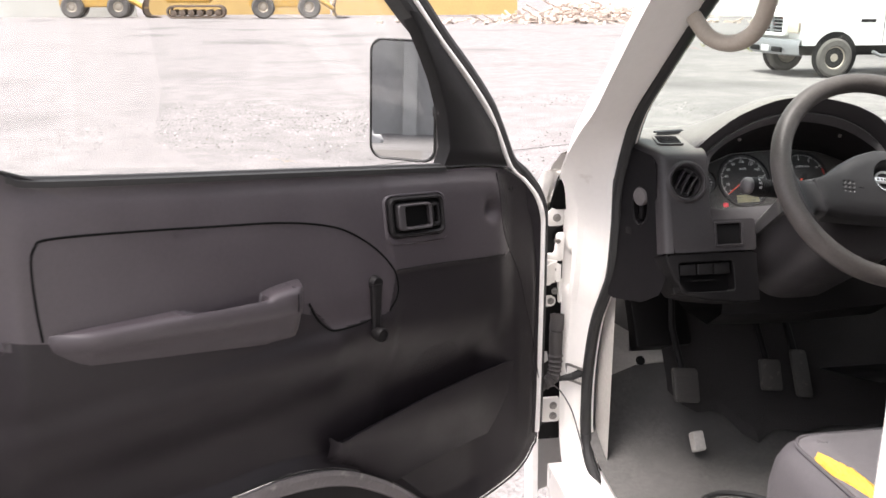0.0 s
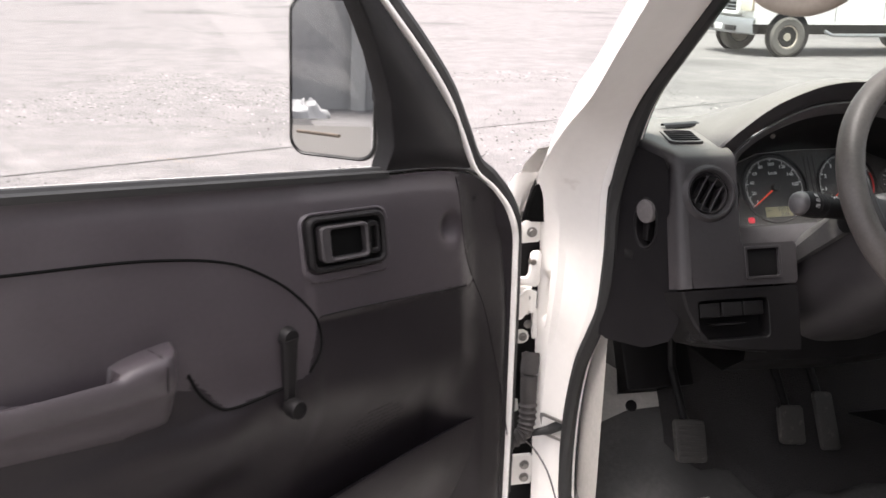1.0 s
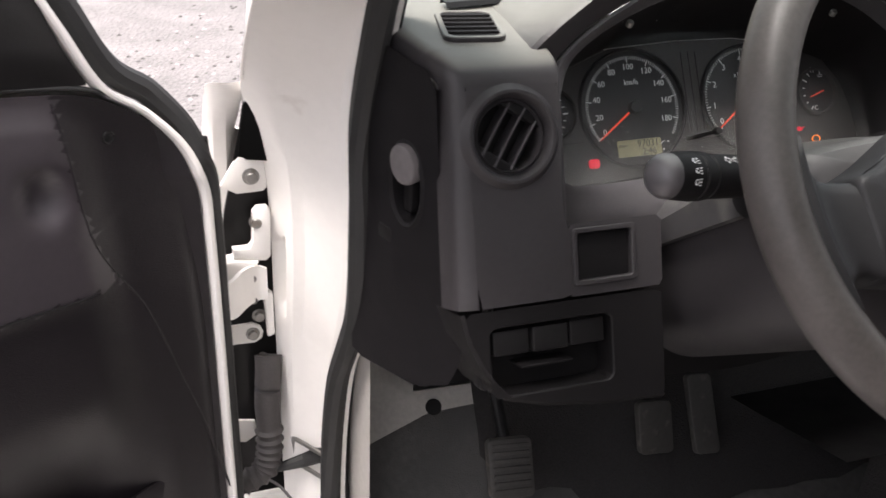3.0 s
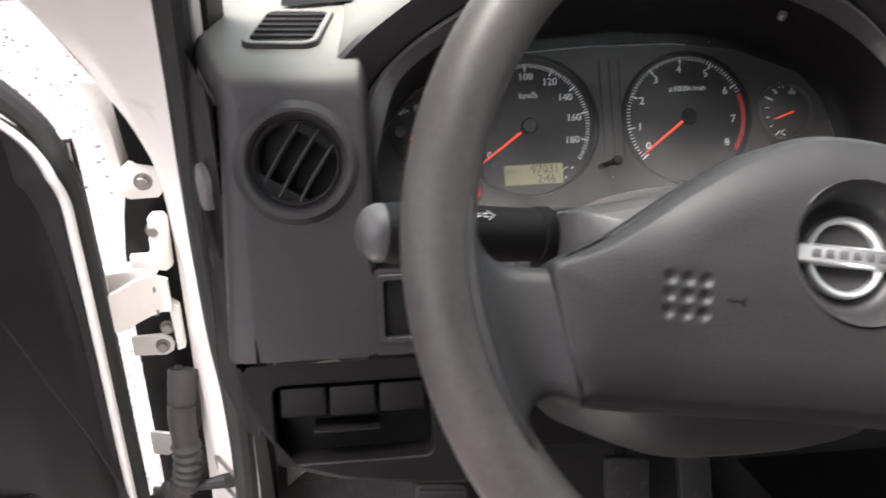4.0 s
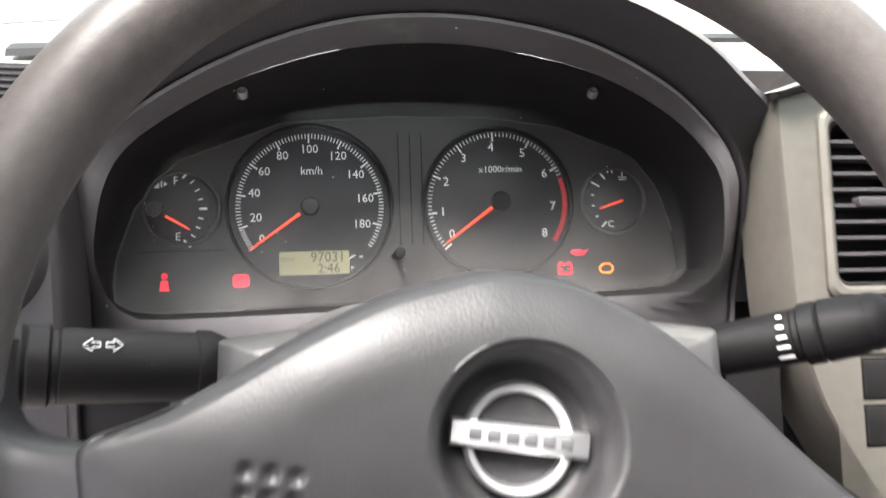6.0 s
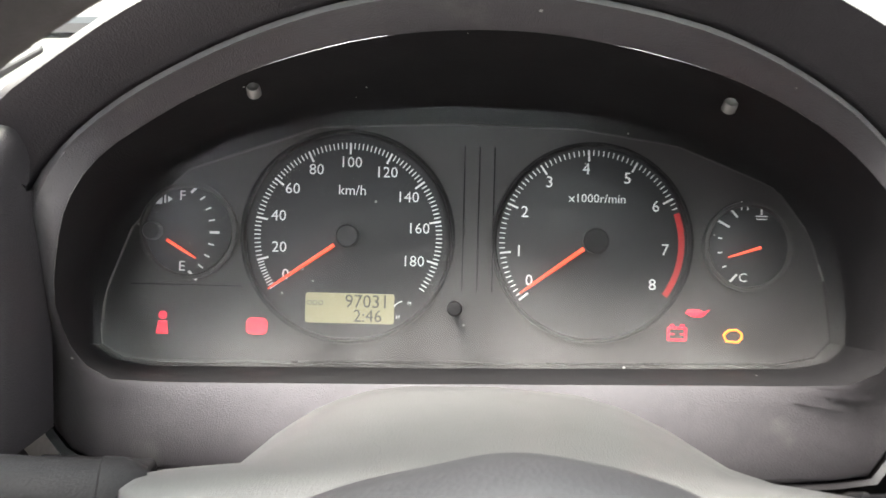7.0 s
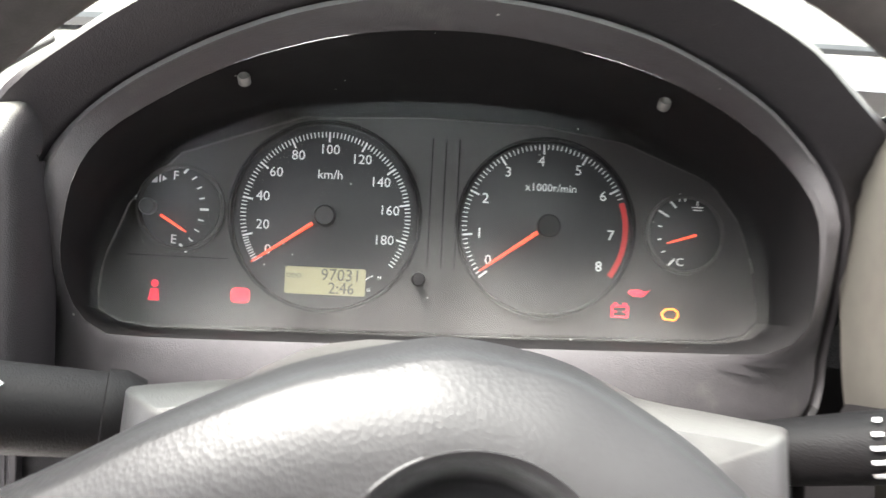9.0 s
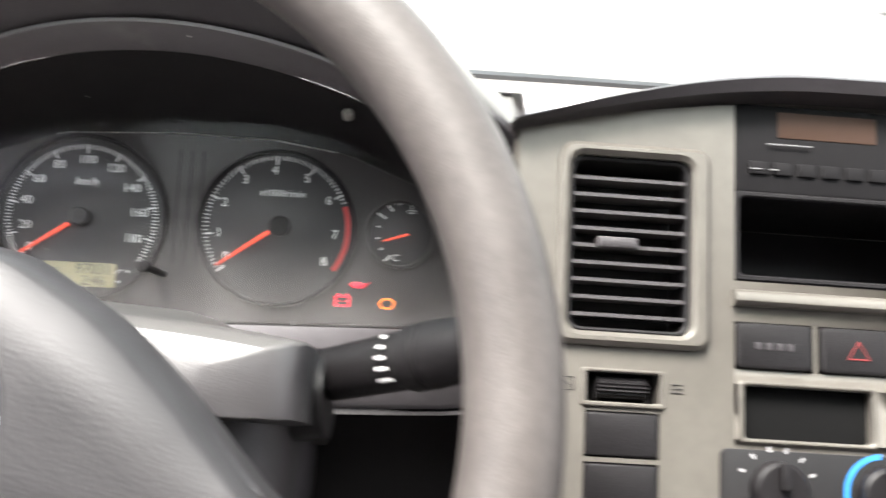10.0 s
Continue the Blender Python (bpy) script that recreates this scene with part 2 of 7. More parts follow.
def part(name, bm, material, parent=None, label="", smooth=True, angle=35):
    """Links a bmesh as one mesh object, under a thing or a part."""
    bmesh.ops.remove_doubles(bm, verts=bm.verts, dist=1e-6)
    bmesh.ops.recalc_face_normals(bm, faces=bm.faces)
    for f in bm.faces:
        f.smooth = smooth
    if smooth:
        lim = radians(angle)
        for e in bm.edges:
            if len(e.link_faces) == 2 and e.calc_face_angle(0) > lim:
                e.smooth = False
    me = bpy.data.meshes.new(name)
    bm.to_mesh(me)
    bm.free()
    me.materials.append(material)
    ob = new(name, me)
    if parent:
        ob.parent = parent
        ob.matrix_parent_inverse = parent.matrix_world.inverted()
    if label:
        tagged(ob, label)
    return ob


def thing(name, label, category, at=(0, 0, 0), group="", kind=""):
    ob = new(name)
    ob.location = at
    ob.matrix_world = Matrix.Translation(at)
    return tagged(ob, label, category, group, kind)


def frame_of(o, e1, e2):
    """A mapping from (u, v, w) to the world: u along e1, v along e2, w across them."""
    o, e1, e2 = Vector(o), Vector(e1).normalized(), Vector(e2).normalized()
    n = e1.cross(e2)
    return lambda u, v, w=0.0: o + e1 * u + e2 * v + n * w


def grid(bm, rows, wrap=False, close=False):
    """A sheet through rows of points; wrap joins each row's ends, close joins the last row to the first."""
    vs = [[bm.verts.new(p) for p in r] for r in rows]
    n = len(vs[0])
    for i in range(len(vs) if close else len(vs) - 1):
        a, b = vs[i], vs[(i + 1) % len(vs)]
        for k in range(n if wrap else n - 1):
            q = [a[k], a[(k + 1) % n], b[(k + 1) % n], b[k]]
            if len({tuple(round(c, 7) for c in p.co) for p in q}) > 2:
                try:
                    bm.faces.new(q)
                except ValueError:
                    pass
    return vs


def cap(bm, ring, flip=False):
    try:
        bm.faces.new(ring[::-1] if flip else ring)
    except ValueError:
        pass


def rrect(u0, u1, v0, v1, r, n=5):
    """The outline of a rectangle with rounded corners, anticlockwise."""
    r = min(r, (u1 - u0) / 2.001, (v1 - v0) / 2.001)
    out = []
    for cx, cy, a0 in ((u1 - r, v1 - r, 0), (u0 + r, v1 - r, 90), (u0 + r, v0 + r, 180), (u1 - r, v0 + r, 270)):
        for k in range(n + 1):
            a = radians(a0 + 90 * k / n)
            out.append((cx + r * math.cos(a), cy + r * math.sin(a)))
    return out


def inset(pts, d):
    """An outline moved inwards by d along its normals (anticlockwise outlines)."""
    out, n = [], len(pts)
    for i in range(n):
        a, b, c = Vector(pts[i - 1]), Vector(pts[i]), Vector(pts[(i + 1) % n])
        t = (c - a)
        t = t.normalized() if t.length > 1e-9 else Vector((1, 0))
        out.append((b.x - t.y * d, b.y + t.x * d))
    return out


def slab(pts, f, w0, w1, bev=0.001, bm=None):
    """An outline raised from w0 to w1 with a rounded upper edge."""
    bm = bm or bmesh.new()
    p1 = inset(pts, bev * 0.3)
    p2 = inset(pts, bev)
    s = 1 if w1 > w0 else -1
    rows = [[f(u, v, w0) for u, v in pts], [f(u, v, w1 - s * bev) for u, v in pts], [f(u, v, w1 - s * bev * 0.3) for u, v in p1], [f(u, v, w1) for u, v in p2]]
    vs = grid(bm, rows, wrap=True)
    cap(bm, vs[-1])
    cap(bm, vs[0], True)
    return bm


def frame_ring(outer, inner, f, w0, w1, bev=0.001, wi=None, bm=None):
    """A raised frame between two outlines of the same count; wi: how deep its inner wall goes."""
    bm = bm or bmesh.new()
    wi = w0 if wi is None else wi
    rows = [[f(u, v, w0) for u, v in outer], [f(u, v, w1 - bev) for u, v in outer], [f(u, v, w1) for u, v in inset(outer, bev)],
            [f(u, v, w1) for u, v in inset(inner, -bev)], [f(u, v, w1 - bev) for u, v in inner], [f(u, v, wi) for u, v in inner]]
    grid(bm, rows, wrap=True)
    return bm


def tube(path, r, n=10, closed=False, bm=None, ends=True, flatten=1.0):
    """A round bar along a path; r may be one radius or one for each point."""
    bm = bm or bmesh.new()
    path = [Vector(p) for p in path]
    rr = r if isinstance(r, (list, tuple)) else [r] * len(path)
    rows, up = [], Vector((0.123, 0.21, 0.97)).normalized()
    for i, p in enumerate(path):
        a = path[i - 1] if (i or closed) else p
        b = path[(i + 1) % len(path)] if (i < len(path) - 1 or closed) else p
        t = (b - a).normalized()
        s = t.cross(up).normalized()
        q = s.cross(t)
        rows.append([p + (s * math.cos(2 * math.pi * k / n) + q * math.sin(2 * math.pi * k / n) * flatten) * rr[i] for k in range(n)])
    vs = grid(bm, rows, wrap=True, close=closed)
    if ends and not closed:
        cap(bm, vs[0], True)
        cap(bm, vs[-1])
    return bm


def lathe(profile, f, cu=0.0, cv=0.0, n=40, bm=None, capped=True):
    """Rings of (radius, w) round (cu, cv)."""
    bm = bm or bmesh.new()
    rows = [[f(cu + r * math.cos(2 * math.pi * k / n), cv + r * math.sin(2 * math.pi * k / n), w) for k in range(n)] for r, w in profile]
    vs = grid(bm, rows, wrap=True)
    if capped:
        cap(bm, vs[-1])
    return bm


def box(f, u0, u1, v0, v1, w0, w1, r=0.003, bev=0.0015, bm=None):
    return slab(rrect(u0, u1, v0, v1, r, 3), f, w0, w1, bev, bm)


def spline(pts, n=8, closed=False):
    """A smooth line (Catmull-Rom) through points of any dimension."""
    P = [Vector(p) for p in pts]
    out, m = [], len(P)
    for i in range(m if closed else m - 1):
        p1, p2 = P[i], P[(i + 1) % m]
        p0 = P[i - 1] if (i or closed) else p1 * 2 - p2
        p3 = P[(i + 2) % m] if (i + 2 < m or closed) else p2 * 2 - p1
        for k in range(n):
            t = k / n
            out.append(0.5 * ((2 * p1) + (p2 - p0) * t + (2 * p0 - 5 * p1 + 4 * p2 - p3) * t * t + (3 * p1 - p0 - 3 * p2 + p3) * t ** 3))
    if not closed:
        out.append(P[-1])
    return out


def text_part(name, body, size, f, u, v, w, material, parent, turn=0.0, narrow=1.0, depth=0.0002):
    """Letters of the built-in font, centred at (u, v) of a plane."""
    cu = bpy.data.curves.new(name, "FONT")
    cu.body, cu.size, cu.align_x, cu.align_y, cu.extrude, cu.resolution_u = body, size, "CENTER", "CENTER", depth, 2
    tmp = bpy.data.objects.new(name, cu)
    scene.collection.objects.link(tmp)
    dg = bpy.context.evaluated_depsgraph_get()
    me = bpy.data.meshes.new_from_object(tmp.evaluated_get(dg))
    bpy.data.objects.remove(tmp)
    c, s = math.cos(turn), math.sin(turn)
    for vt in me.vertices:
        x, y, z = vt.co.x * narrow, vt.co.y, vt.co.z
        vt.co = f(u + c * x - s * y, v + s * x + c * y, w + z)
    me.materials.clear()
    me.materials.append(material)
    ob = new(name, me)
    ob.parent = parent
    ob.matrix_parent_inverse = parent.matrix_world.inverted()
    return ob


# ---- the setting: yard, horizon buildings ----
GROUND_Z = 0.03


def polar(pts, n, c=(0, 0), a0=0.0):
    """n points of a star-shaped outline at even angles round c."""
    out, P = [], [Vector(p) - Vector(c) for p in pts]
    for k in range(n):
        a = a0 + 2 * math.pi * k / n
        d, best = Vector((math.cos(a), math.sin(a))), 0.0
        for i in range(len(P)):
            p, q = P[i], P[(i + 1) % len(P)]
            e = q - p
            den = d.x * e.y - d.y * e.x
            if abs(den) < 1e-12:
                continue
            t = (p.x * e.y - p.y * e.x) / den
            s = (p.x * d.y - p.y * d.x) / den
            if t > 0 and -1e-9 <= s <= 1 + 1e-9:
                best = max(best, t)
        out.append((c[0] + d.x * best, c[1] + d.y * best))
    return out


def build_ground():
    bm = bmesh.new()
    xs = [-900, -120, -40, -15, -6, 0, 6, 15, 40, 120, 900]
    ys = [-900, -60, -15, -5, 0, 5, 12, 25, 45, 80, 200, 900]
    grid(bm, [[(x, y, GROUND_Z) for x in xs] for y in ys])
    ob = part("ground", bm, M_ASPHALT)
    tagged(ob, "pale dusty asphalt yard with loose gravel", "ground", kind="structure")
    # expansion joint across the yard
    bm = bmesh.new()
    a, b = Vector((-9.0, 3.55, 0)), Vector((12.0, 12.1, 0))
    n = 60
    pts = [a.lerp(b, k / n) + Vector((0, 0.03 * noise.noise((k * 0.7, 1, 0)), GROUND_Z + 0.004)) for k in range(n + 1)]
    grid(bm, [[p + Vector((0, s * (0.015 + 0.008 * noise.noise((k * 0.9, 5, s))), 0)) for k, p in enumerate(pts)] for s in (-1, 1)])
    ob = part("ground_joint", bm, mat("tar_joint", (0.05, 0.047, 0.045), 0.9, vary=0.3, scale=3))
    tagged(ob, "dark tar-filled joint line across the yard", "ground joint", kind="structure")


def build_gravel():
    rnd = random.Random(4)
    pale = mat("gravel_stone", (0.36, 0.34, 0.33), 0.9, vary=0.4, scale=30)
    dark = mat("dark_gravel_stone", (0.065, 0.060, 0.058), 0.9, vary=0.4, scale=30)
    for nm, count, far, m, lab in (("gravel", 3600, 0.05, pale, "loose pale gravel scattered on the asphalt"), ("dark_gravel", 6500, -0.02, dark, "loose dark gravel scattered on the asphalt")):
        bm = bmesh.new()
        for k in range(count):
            x = rnd.uniform(-7, 5)
            y = rnd.uniform(1.2, 13)
            if noise.noise((x * 0.35, y * 0.35, 2)) + rnd.uniform(-0.25, 0.25) < far:
                continue
            r = rnd.uniform(0.006, 0.02)
            vs = [bm.verts.new((x + r * math.cos(a) * rnd.uniform(0.6, 1.2), y + r * math.sin(a) * rnd.uniform(0.6, 1.2), GROUND_Z)) for a in (0.3, 1.6, 2.9, 4.1, 5.3)]
            top = bm.verts.new((x, y, GROUND_Z + r * rnd.uniform(0.4, 0.8)))
            for i in range(5):
                bm.faces.new((vs[i], vs[(i + 1) % 5], top))
        tagged(part(nm, bm, m, smooth=False), lab, "gravel", kind="stuff")
    # dark sheet added behind the van to paint the ground as shaded
    bm = bmesh.new()
    grid(bm, [[(x + 0.3 * noise.noise((x, y, 9)), y + 0.4 * noise.noise((x * 0.6, y, 4)), GROUND_Z + 0.006) for x in [-7.0 + 6.0 * j / 30 for j in range(31)]] for y in [-17.8 + 15.0 * k / 60 for k in range(61)]])
    ob = part("pavement", bm, mat("old_asphalt", (0.062, 0.058, 0.057), 0.9, vary=0.45, scale=3.0, grain=1.0, grain_scale=45))
    tagged(ob, "dark sheet behind the van standing in for shaded ground", "pavement", kind="structure")


# ---- the van's shell ----
SEAL = [(-0.40, 1.835, -0.255), (-0.27, 1.730, -0.268), (-0.147, 1.614, -0.285), (-0.045, 1.512, -0.300), (0.018, 1.440, -0.312), (0.052, 1.368, -0.318), (0.076, 1.29, -0.322), (0.079, 1.205, -0.322), (0.093, 1.10, -0.322), (0.124, 1.036, -0.325), (0.158, 0.97, -0.329), (0.180, 0.875, -0.332), (0.182, 0.775, -0.335), (0.168, 0.68, -0.335), (0.115, 0.635, -0.335), (-0.02, 0.620, -0.336), (-0.62, 0.655, -0.336), (-0.78, 0.80, -0.336), (-0.84, 1.0, -0.336), (-0.86, 1.4, -0.33), (-0.84, 1.75, -0.28), (-0.72, 1.845, -0.26)]
EDGE = [(-0.50, 1.86), (-0.385, 1.752), (-0.255, 1.636), (-0.120, 1.524), (-0.03, 1.448), (0.07, 1.385), (0.188, 1.292), (0.232, 1.20), (0.243, 1.11), (0.243, 1.045), (0.242, 0.98), (0.238, 0.88), (0.230, 0.78), (0.215, 0.66), (0.15, 0.585), (-0.02, 0.56), (-0.66, 0.585), (-0.86, 0.78), (-0.93, 1.0), (-0.95, 1.4), (-0.93, 1.78), (-0.78, 1.90)]


def edge_x(z):
    return -0.42 + 0.033 * min(1, max(0, (1.31 - z) / 0.13)) + (0.09 * (z - 1.632) if z > 1.632 else 0)


def build_body():
    body = thing("van_body", "white painted van body around the open driver's doorway", "van", (0.4, -1.4, 0.0))
    n = 6
    se = spline([(x, y, z) for y, z, x in SEAL], n, True)
    ed = spline([(edge_x(z), y, z) for y, z in EDGE], n, True)
    bm = bmesh.new()
    # jamb: outer edge, a shallow step, then the flange that carries the seal
    rows = []
    def dent(z, y):
        """The stamped pocket beside the upper hinge."""
        return max(0.0, min(1.0, (z - 1.020) / 0.012)) * max(0.0, min(1.0, (1.118 - z) / 0.020)) if y > 0.0 else 0.0

    for f_, off, deep in ((0.0, 0.0, 0.0), (0.03, -0.002, 0.0), (0.06, -0.002, 1.0), (0.19, -0.003, 1.0), (0.215, -0.003, 0.0), (0.30, -0.003, 0.0), (0.34, 0.006, 0.0), (0.72, 0.010, 0.0), (0.78, 0.002, 0.0), (1.0, 0.0, 0.0), (1.0, 0.014, 0.0)):
        rows.append([a.lerp(b, f_) + Vector((off + 0.016 * deep * dent(a.z, a.y), 0, 0)) for a, b in zip(ed, se)])
    grid(bm, rows, wrap=True)
    part("door_jamb", bm, M_PAINTIN, body, "white painted door jamb, scuffed and dusty")
    # rubber seal round the opening
    bm = tube([p + Vector((-0.005, -0.004, 0)) for p in se], 0.0125, 10, True)
    part("door_seal", bm, M_RUBBER, body, "black rubber door seal")
    bm = bmesh.new()
    grid(bm, [[p + Vector(o) for p in se] for o in ((0.010, 0, 0), (0.018, 0.004, 0.002), (0.026, 0.03, 0.006))], wrap=True)
    part("pillar_trim", bm, M_BLACK, body, "black inner trim of the door opening")
    # outer side panel: fender ahead of the hinge gap
    bm = bmesh.new()
    fen = [(0.194, 1.298), (0.216, 1.270), (0.238, 1.235), (0.252, 1.19), (0.260, 1.12), (0.262, 0.95), (0.262, 0.75), (0.25, 0.55), (0.24, 0.42)]
    rows = []
    for x, dy in ((-0.408, 0.012), (-0.412, 0.0), (-0.428, -0.004), (-0.440, 0.002), (-0.446, 0.018), (-0.447, 0.05), (-0.43, 0.10), (-0.38, 0.15), (-0.30, 0.19), (0.0, 0.23), (0.4, 0.25)):
        rows.append([(x - (0.022 * min(1, (1.29 - z) / 0.14) if x > -0.415 and z < 1.29 else 0), y + dy, z - max(0, dy - 0.01) * (0.8, 0.6, 0.4, 0.2, 0, 0, 0, 0, 0, 0)[k]) for k, (y, z) in enumerate(fen)])
    grid(bm, rows)
    part("front_fender", bm, M_PAINT, body)
    # pillar outer face from the outer edge to the windscreen
    bm = bmesh.new()
    out = [Vector((edge_x(z), y, z)) for y, z in EDGE[:7]]
    rows = [spline([p for p in out], 6)]
    m = len(rows[0]) - 1
    for dx, dy, dz in ((0.004, 0.028, 0.022), (0.022, 0.052, 0.042), (0.10, 0.075, 0.036), (0.115, 0.07, 0.004)):
        rows.append([p + Vector((dx, dy, dz * min(1, (m - k) / 9) - 0.03 * max(0, 1 - (m - k) / 6))) for k, p in enumerate(rows[0])])
    grid(bm, rows)
    part("front_pillar", bm, M_PAINT, body)
    # cowl: curved bonnet edge below the windscreen
    bm = bmesh.new()
    rows = []
    for y, z in ((0.23, 1.345), (0.30, 1.35), (0.36, 1.335), (0.44, 1.29), (0.50, 1.2), (0.52, 1.0), (0.53, 0.6)):
        rows.append([(x, y - 0.10 * abs((x - 0.4) / 0.85) ** 3, z - 0.02 * abs((x - 0.4) / 0.85) ** 3) for x in [-0.385 + 1.62 * k / 16 for k in range(17)]])
    grid(bm, rows)
    part("cowl_panel", bm, M_PAINT, body)
    # roof and far walls close the cabin
    bm = bmesh.new()
    xs = [-0.36 + 1.52 * k / 10 for k in range(11)]
    rows = []
    for y, z in ((-0.66, 1.93), (-0.75, 1.985), (-1.0, 2.01), (-2.0, 2.02), (-3.6, 2.02), (-3.75, 1.95)):
        rows.append([(x, y, z - 0.05 * abs((x - 0.4) / 0.76) ** 4) for x in xs])
    up = [[(x, y, z + 0.04) for x, y, z in r] for r in rows]
    grid(bm, rows + up[::-1], close=True)
    part("roof", bm, M_SHELL, body, "pale headlining under the white roof")
    bm = bmesh.new()
    for x0, x1, y0, y1, z0, z1 in ((-0.44, -0.40, -3.75, -0.94, 0.5, 2.0),):
        box_world(bm, x0, x1, y0, y1, z0, z1)
    part("side_wall", bm, M_PAINT, body)
    bm = bmesh.new()
    for x0, x1, y0, y1, z0, z1 in ((1.20, 1.26, -3.75, 0.30, 0.5, 1.28), (1.14, 1.22, -3.75, -0.55, 1.83, 2.0), (1.16, 1.24, -3.75, -0.94, 1.28, 1.85)):
        box_world(bm, x0, x1, y0, y1, z0, z1)
    part("far_side_wall", bm, M_SHELL, body)
    bm = bmesh.new()
    box_world(bm, -0.44, 1.26, -3.79, -3.73, 0.5, 2.0)
    part("rear_wall", bm, M_SHELL, body)
    bm = bmesh.new()
    rows = [[(1.20 - 0.05 * t, 0.22 - 0.85 * t, 1.33 + 0.62 * t), (1.24 - 0.05 * t, 0.22 - 0.85 * t, 1.33 + 0.62 * t), (1.24 - 0.05 * t, 0.30 - 0.85 * t, 1.35 + 0.62 * t), (1.18 - 0.05 * t, 0.30 - 0.85 * t, 1.35 + 0.62 * t)] for t in (0, 0.5, 1.0)]
    grid(bm, rows, wrap=True)
    part("far_pillar", bm, M_PAINT, body)
    # windscreen
    bm = bmesh.new()
    rows = []
    for t in [k / 8 for k in range(9)]:
        rows.append([(-0.300 + 1.41 * s, 0.262 - 0.93 * t - 0.10 * (2 * s - 1) ** 2 * (1 - 0.5 * t), 1.372 + 0.60 * t) for s in [k / 16 for k in range(17)]])
    grid(bm, rows)
    ws = part("windscreen", bm, M_GLASS, body, "tinted laminated windscreen")
    ws.visible_shadow = False
    # lower jamb and sill step
    bm = bmesh.new()
    box_world(bm, -0.43, -0.30, -0.95, 0.16, 0.50, 0.632)
    part("door_sill", bm, M_PAINT, body, "white painted door sill")
    return body


def box_world(bm, x0, x1, y0, y1, z0, z1):
    vs = [bm.verts.new((x, y, z)) for z in (z0, z1) for x, y in ((x0, y0), (x1, y0), (x1, y1), (x0, y1))]
    for q in ((3, 2, 1, 0), (4, 5, 6, 7), (0, 1, 5, 4), (1, 2, 6, 5), (2, 3, 7, 6), (3, 0, 4, 7)):
        bm.faces.new([vs[i] for i in q])
    return bm


def build_floor():
    fl = thing("cab_floor", "worn grey vinyl cab floor with dark footwell carpet", "floor", (0.2, -0.2, 0.6), kind="structure")
    bm = bmesh.new()
    run = spline([(-1.2, 0.645), (-0.8, 0.645), (-0.4, 0.645), (-0.1, 0.647), (0.06, 0.652), (0.14, 0.675), (0.21, 0.725), (0.27, 0.80), (0.32, 0.89), (0.37, 1.0), (0.40, 1.25)], 5)
    rows = [[(x, p[0] + 0.006 * noise.noise((x * 9, p[1] * 9, 3)), p[1] + 0.010 * noise.noise((x * 6, p[0] * 6, 0))) for x in [-0.335 + 1.52 * k / 50 for k in range(51)]] for p in run]
    grid(bm, rows)
    part("floor_mat", bm, M_FLOOR, fl, "scuffed light grey vinyl running up the toe board")
    bm = bmesh.new()
    rows = []
    for k in range(26):
        row = []
        for j in range(45):
            x = -0.128 + 1.288 * j / 44
            y0 = 0.27 - 0.08 * math.exp(-((x + 0.05) / 0.08) ** 2) - 0.13 * max(0.0, min(1.0, (x + 0.02) / 0.06)) + 0.015 * noise.noise((x * 14, 4, 1))
            y = y0 + (0.385 - y0) * k / 25
            z = 0.6
            for a, b in zip(run[:-1], run[1:]):
                if a[0] <= y <= b[0]:
                    z = a[1] + (b[1] - a[1]) * (y - a[0]) / max(1e-6, b[0] - a[0])
            row.append((x, y - 0.014, z + 0.014 * min(1, k / 2) + 0.008))
        rows.append(row)
    grid(bm, rows)
    part("carpet", bm, M_MAT, fl, "dark dirty carpet in the footwell")
    # engine cover between the seats
    bm = bmesh.new()
    box_world(bm, 0.33, 0.85, -1.2, 0.05, 0.64, 0.86)
    bmesh.ops.bevel(bm, geom=list(bm.edges), offset=0.03, segments=3, affect="EDGES")
    part("engine_cover", bm, M_MAT, fl, "black carpeted engine cover")
    # side kick panel with bare paint
    bm = bmesh.new()
    K = frame_of((0.0, 0.225, 0.76), (1, 0, 0), (0, 0.537, 0.844))
    pts = [(-0.300, 0.022), (-0.277, 0.038), (-0.19, 0.066), (-0.122, 0.068), (-0.118, 0.096), (-0.206, 0.097), (-0.199, 0.145), (-0.235, 0.170), (-0.300, 0.160)]
    slab(pts, K, -0.03, 0.0, 0.001, bm)
    part("kick_panel", bm, M_KICK, fl, "bare off-white painted kick panel")
    bm = lathe([(0.011, 0.0005), (0.011, 0.003), (0.0, 0.003)], K, -0.182, 0.073, 16)
    part("grommet", bm, M_BLACK, fl)
    # dark box and floor dish under the clutch pedal
    bm = box(K, -0.196, -0.06, 0.100, 0.24, -0.02, 0.03, 0.006, 0.004)
    part("relay_box", bm, M_BLACK, fl, "black plastic box under the dash")
    # left wall lining below the dash
    bm = bmesh.new()
    grid(bm, [[(-0.312, y, z) for z in (0.64, 0.80, 0.95, 1.12)] for y in (0.10, 0.17, 0.24, 0.32)])
    part("side_lining", bm, M_KICK, fl)
    bm = tube(spline([(-0.22, -0.16, 0.668), (-0.19, -0.11, 0.672), (-0.14, -0.085, 0.672), (-0.08, -0.10, 0.670), (-0.02, -0.15, 0.668), (0.02, -0.22, 0.668)], 8), 0.006, 8)
    part("cable", bm, M_RUBBER, fl, "black cable loop on the floor")
    return fl
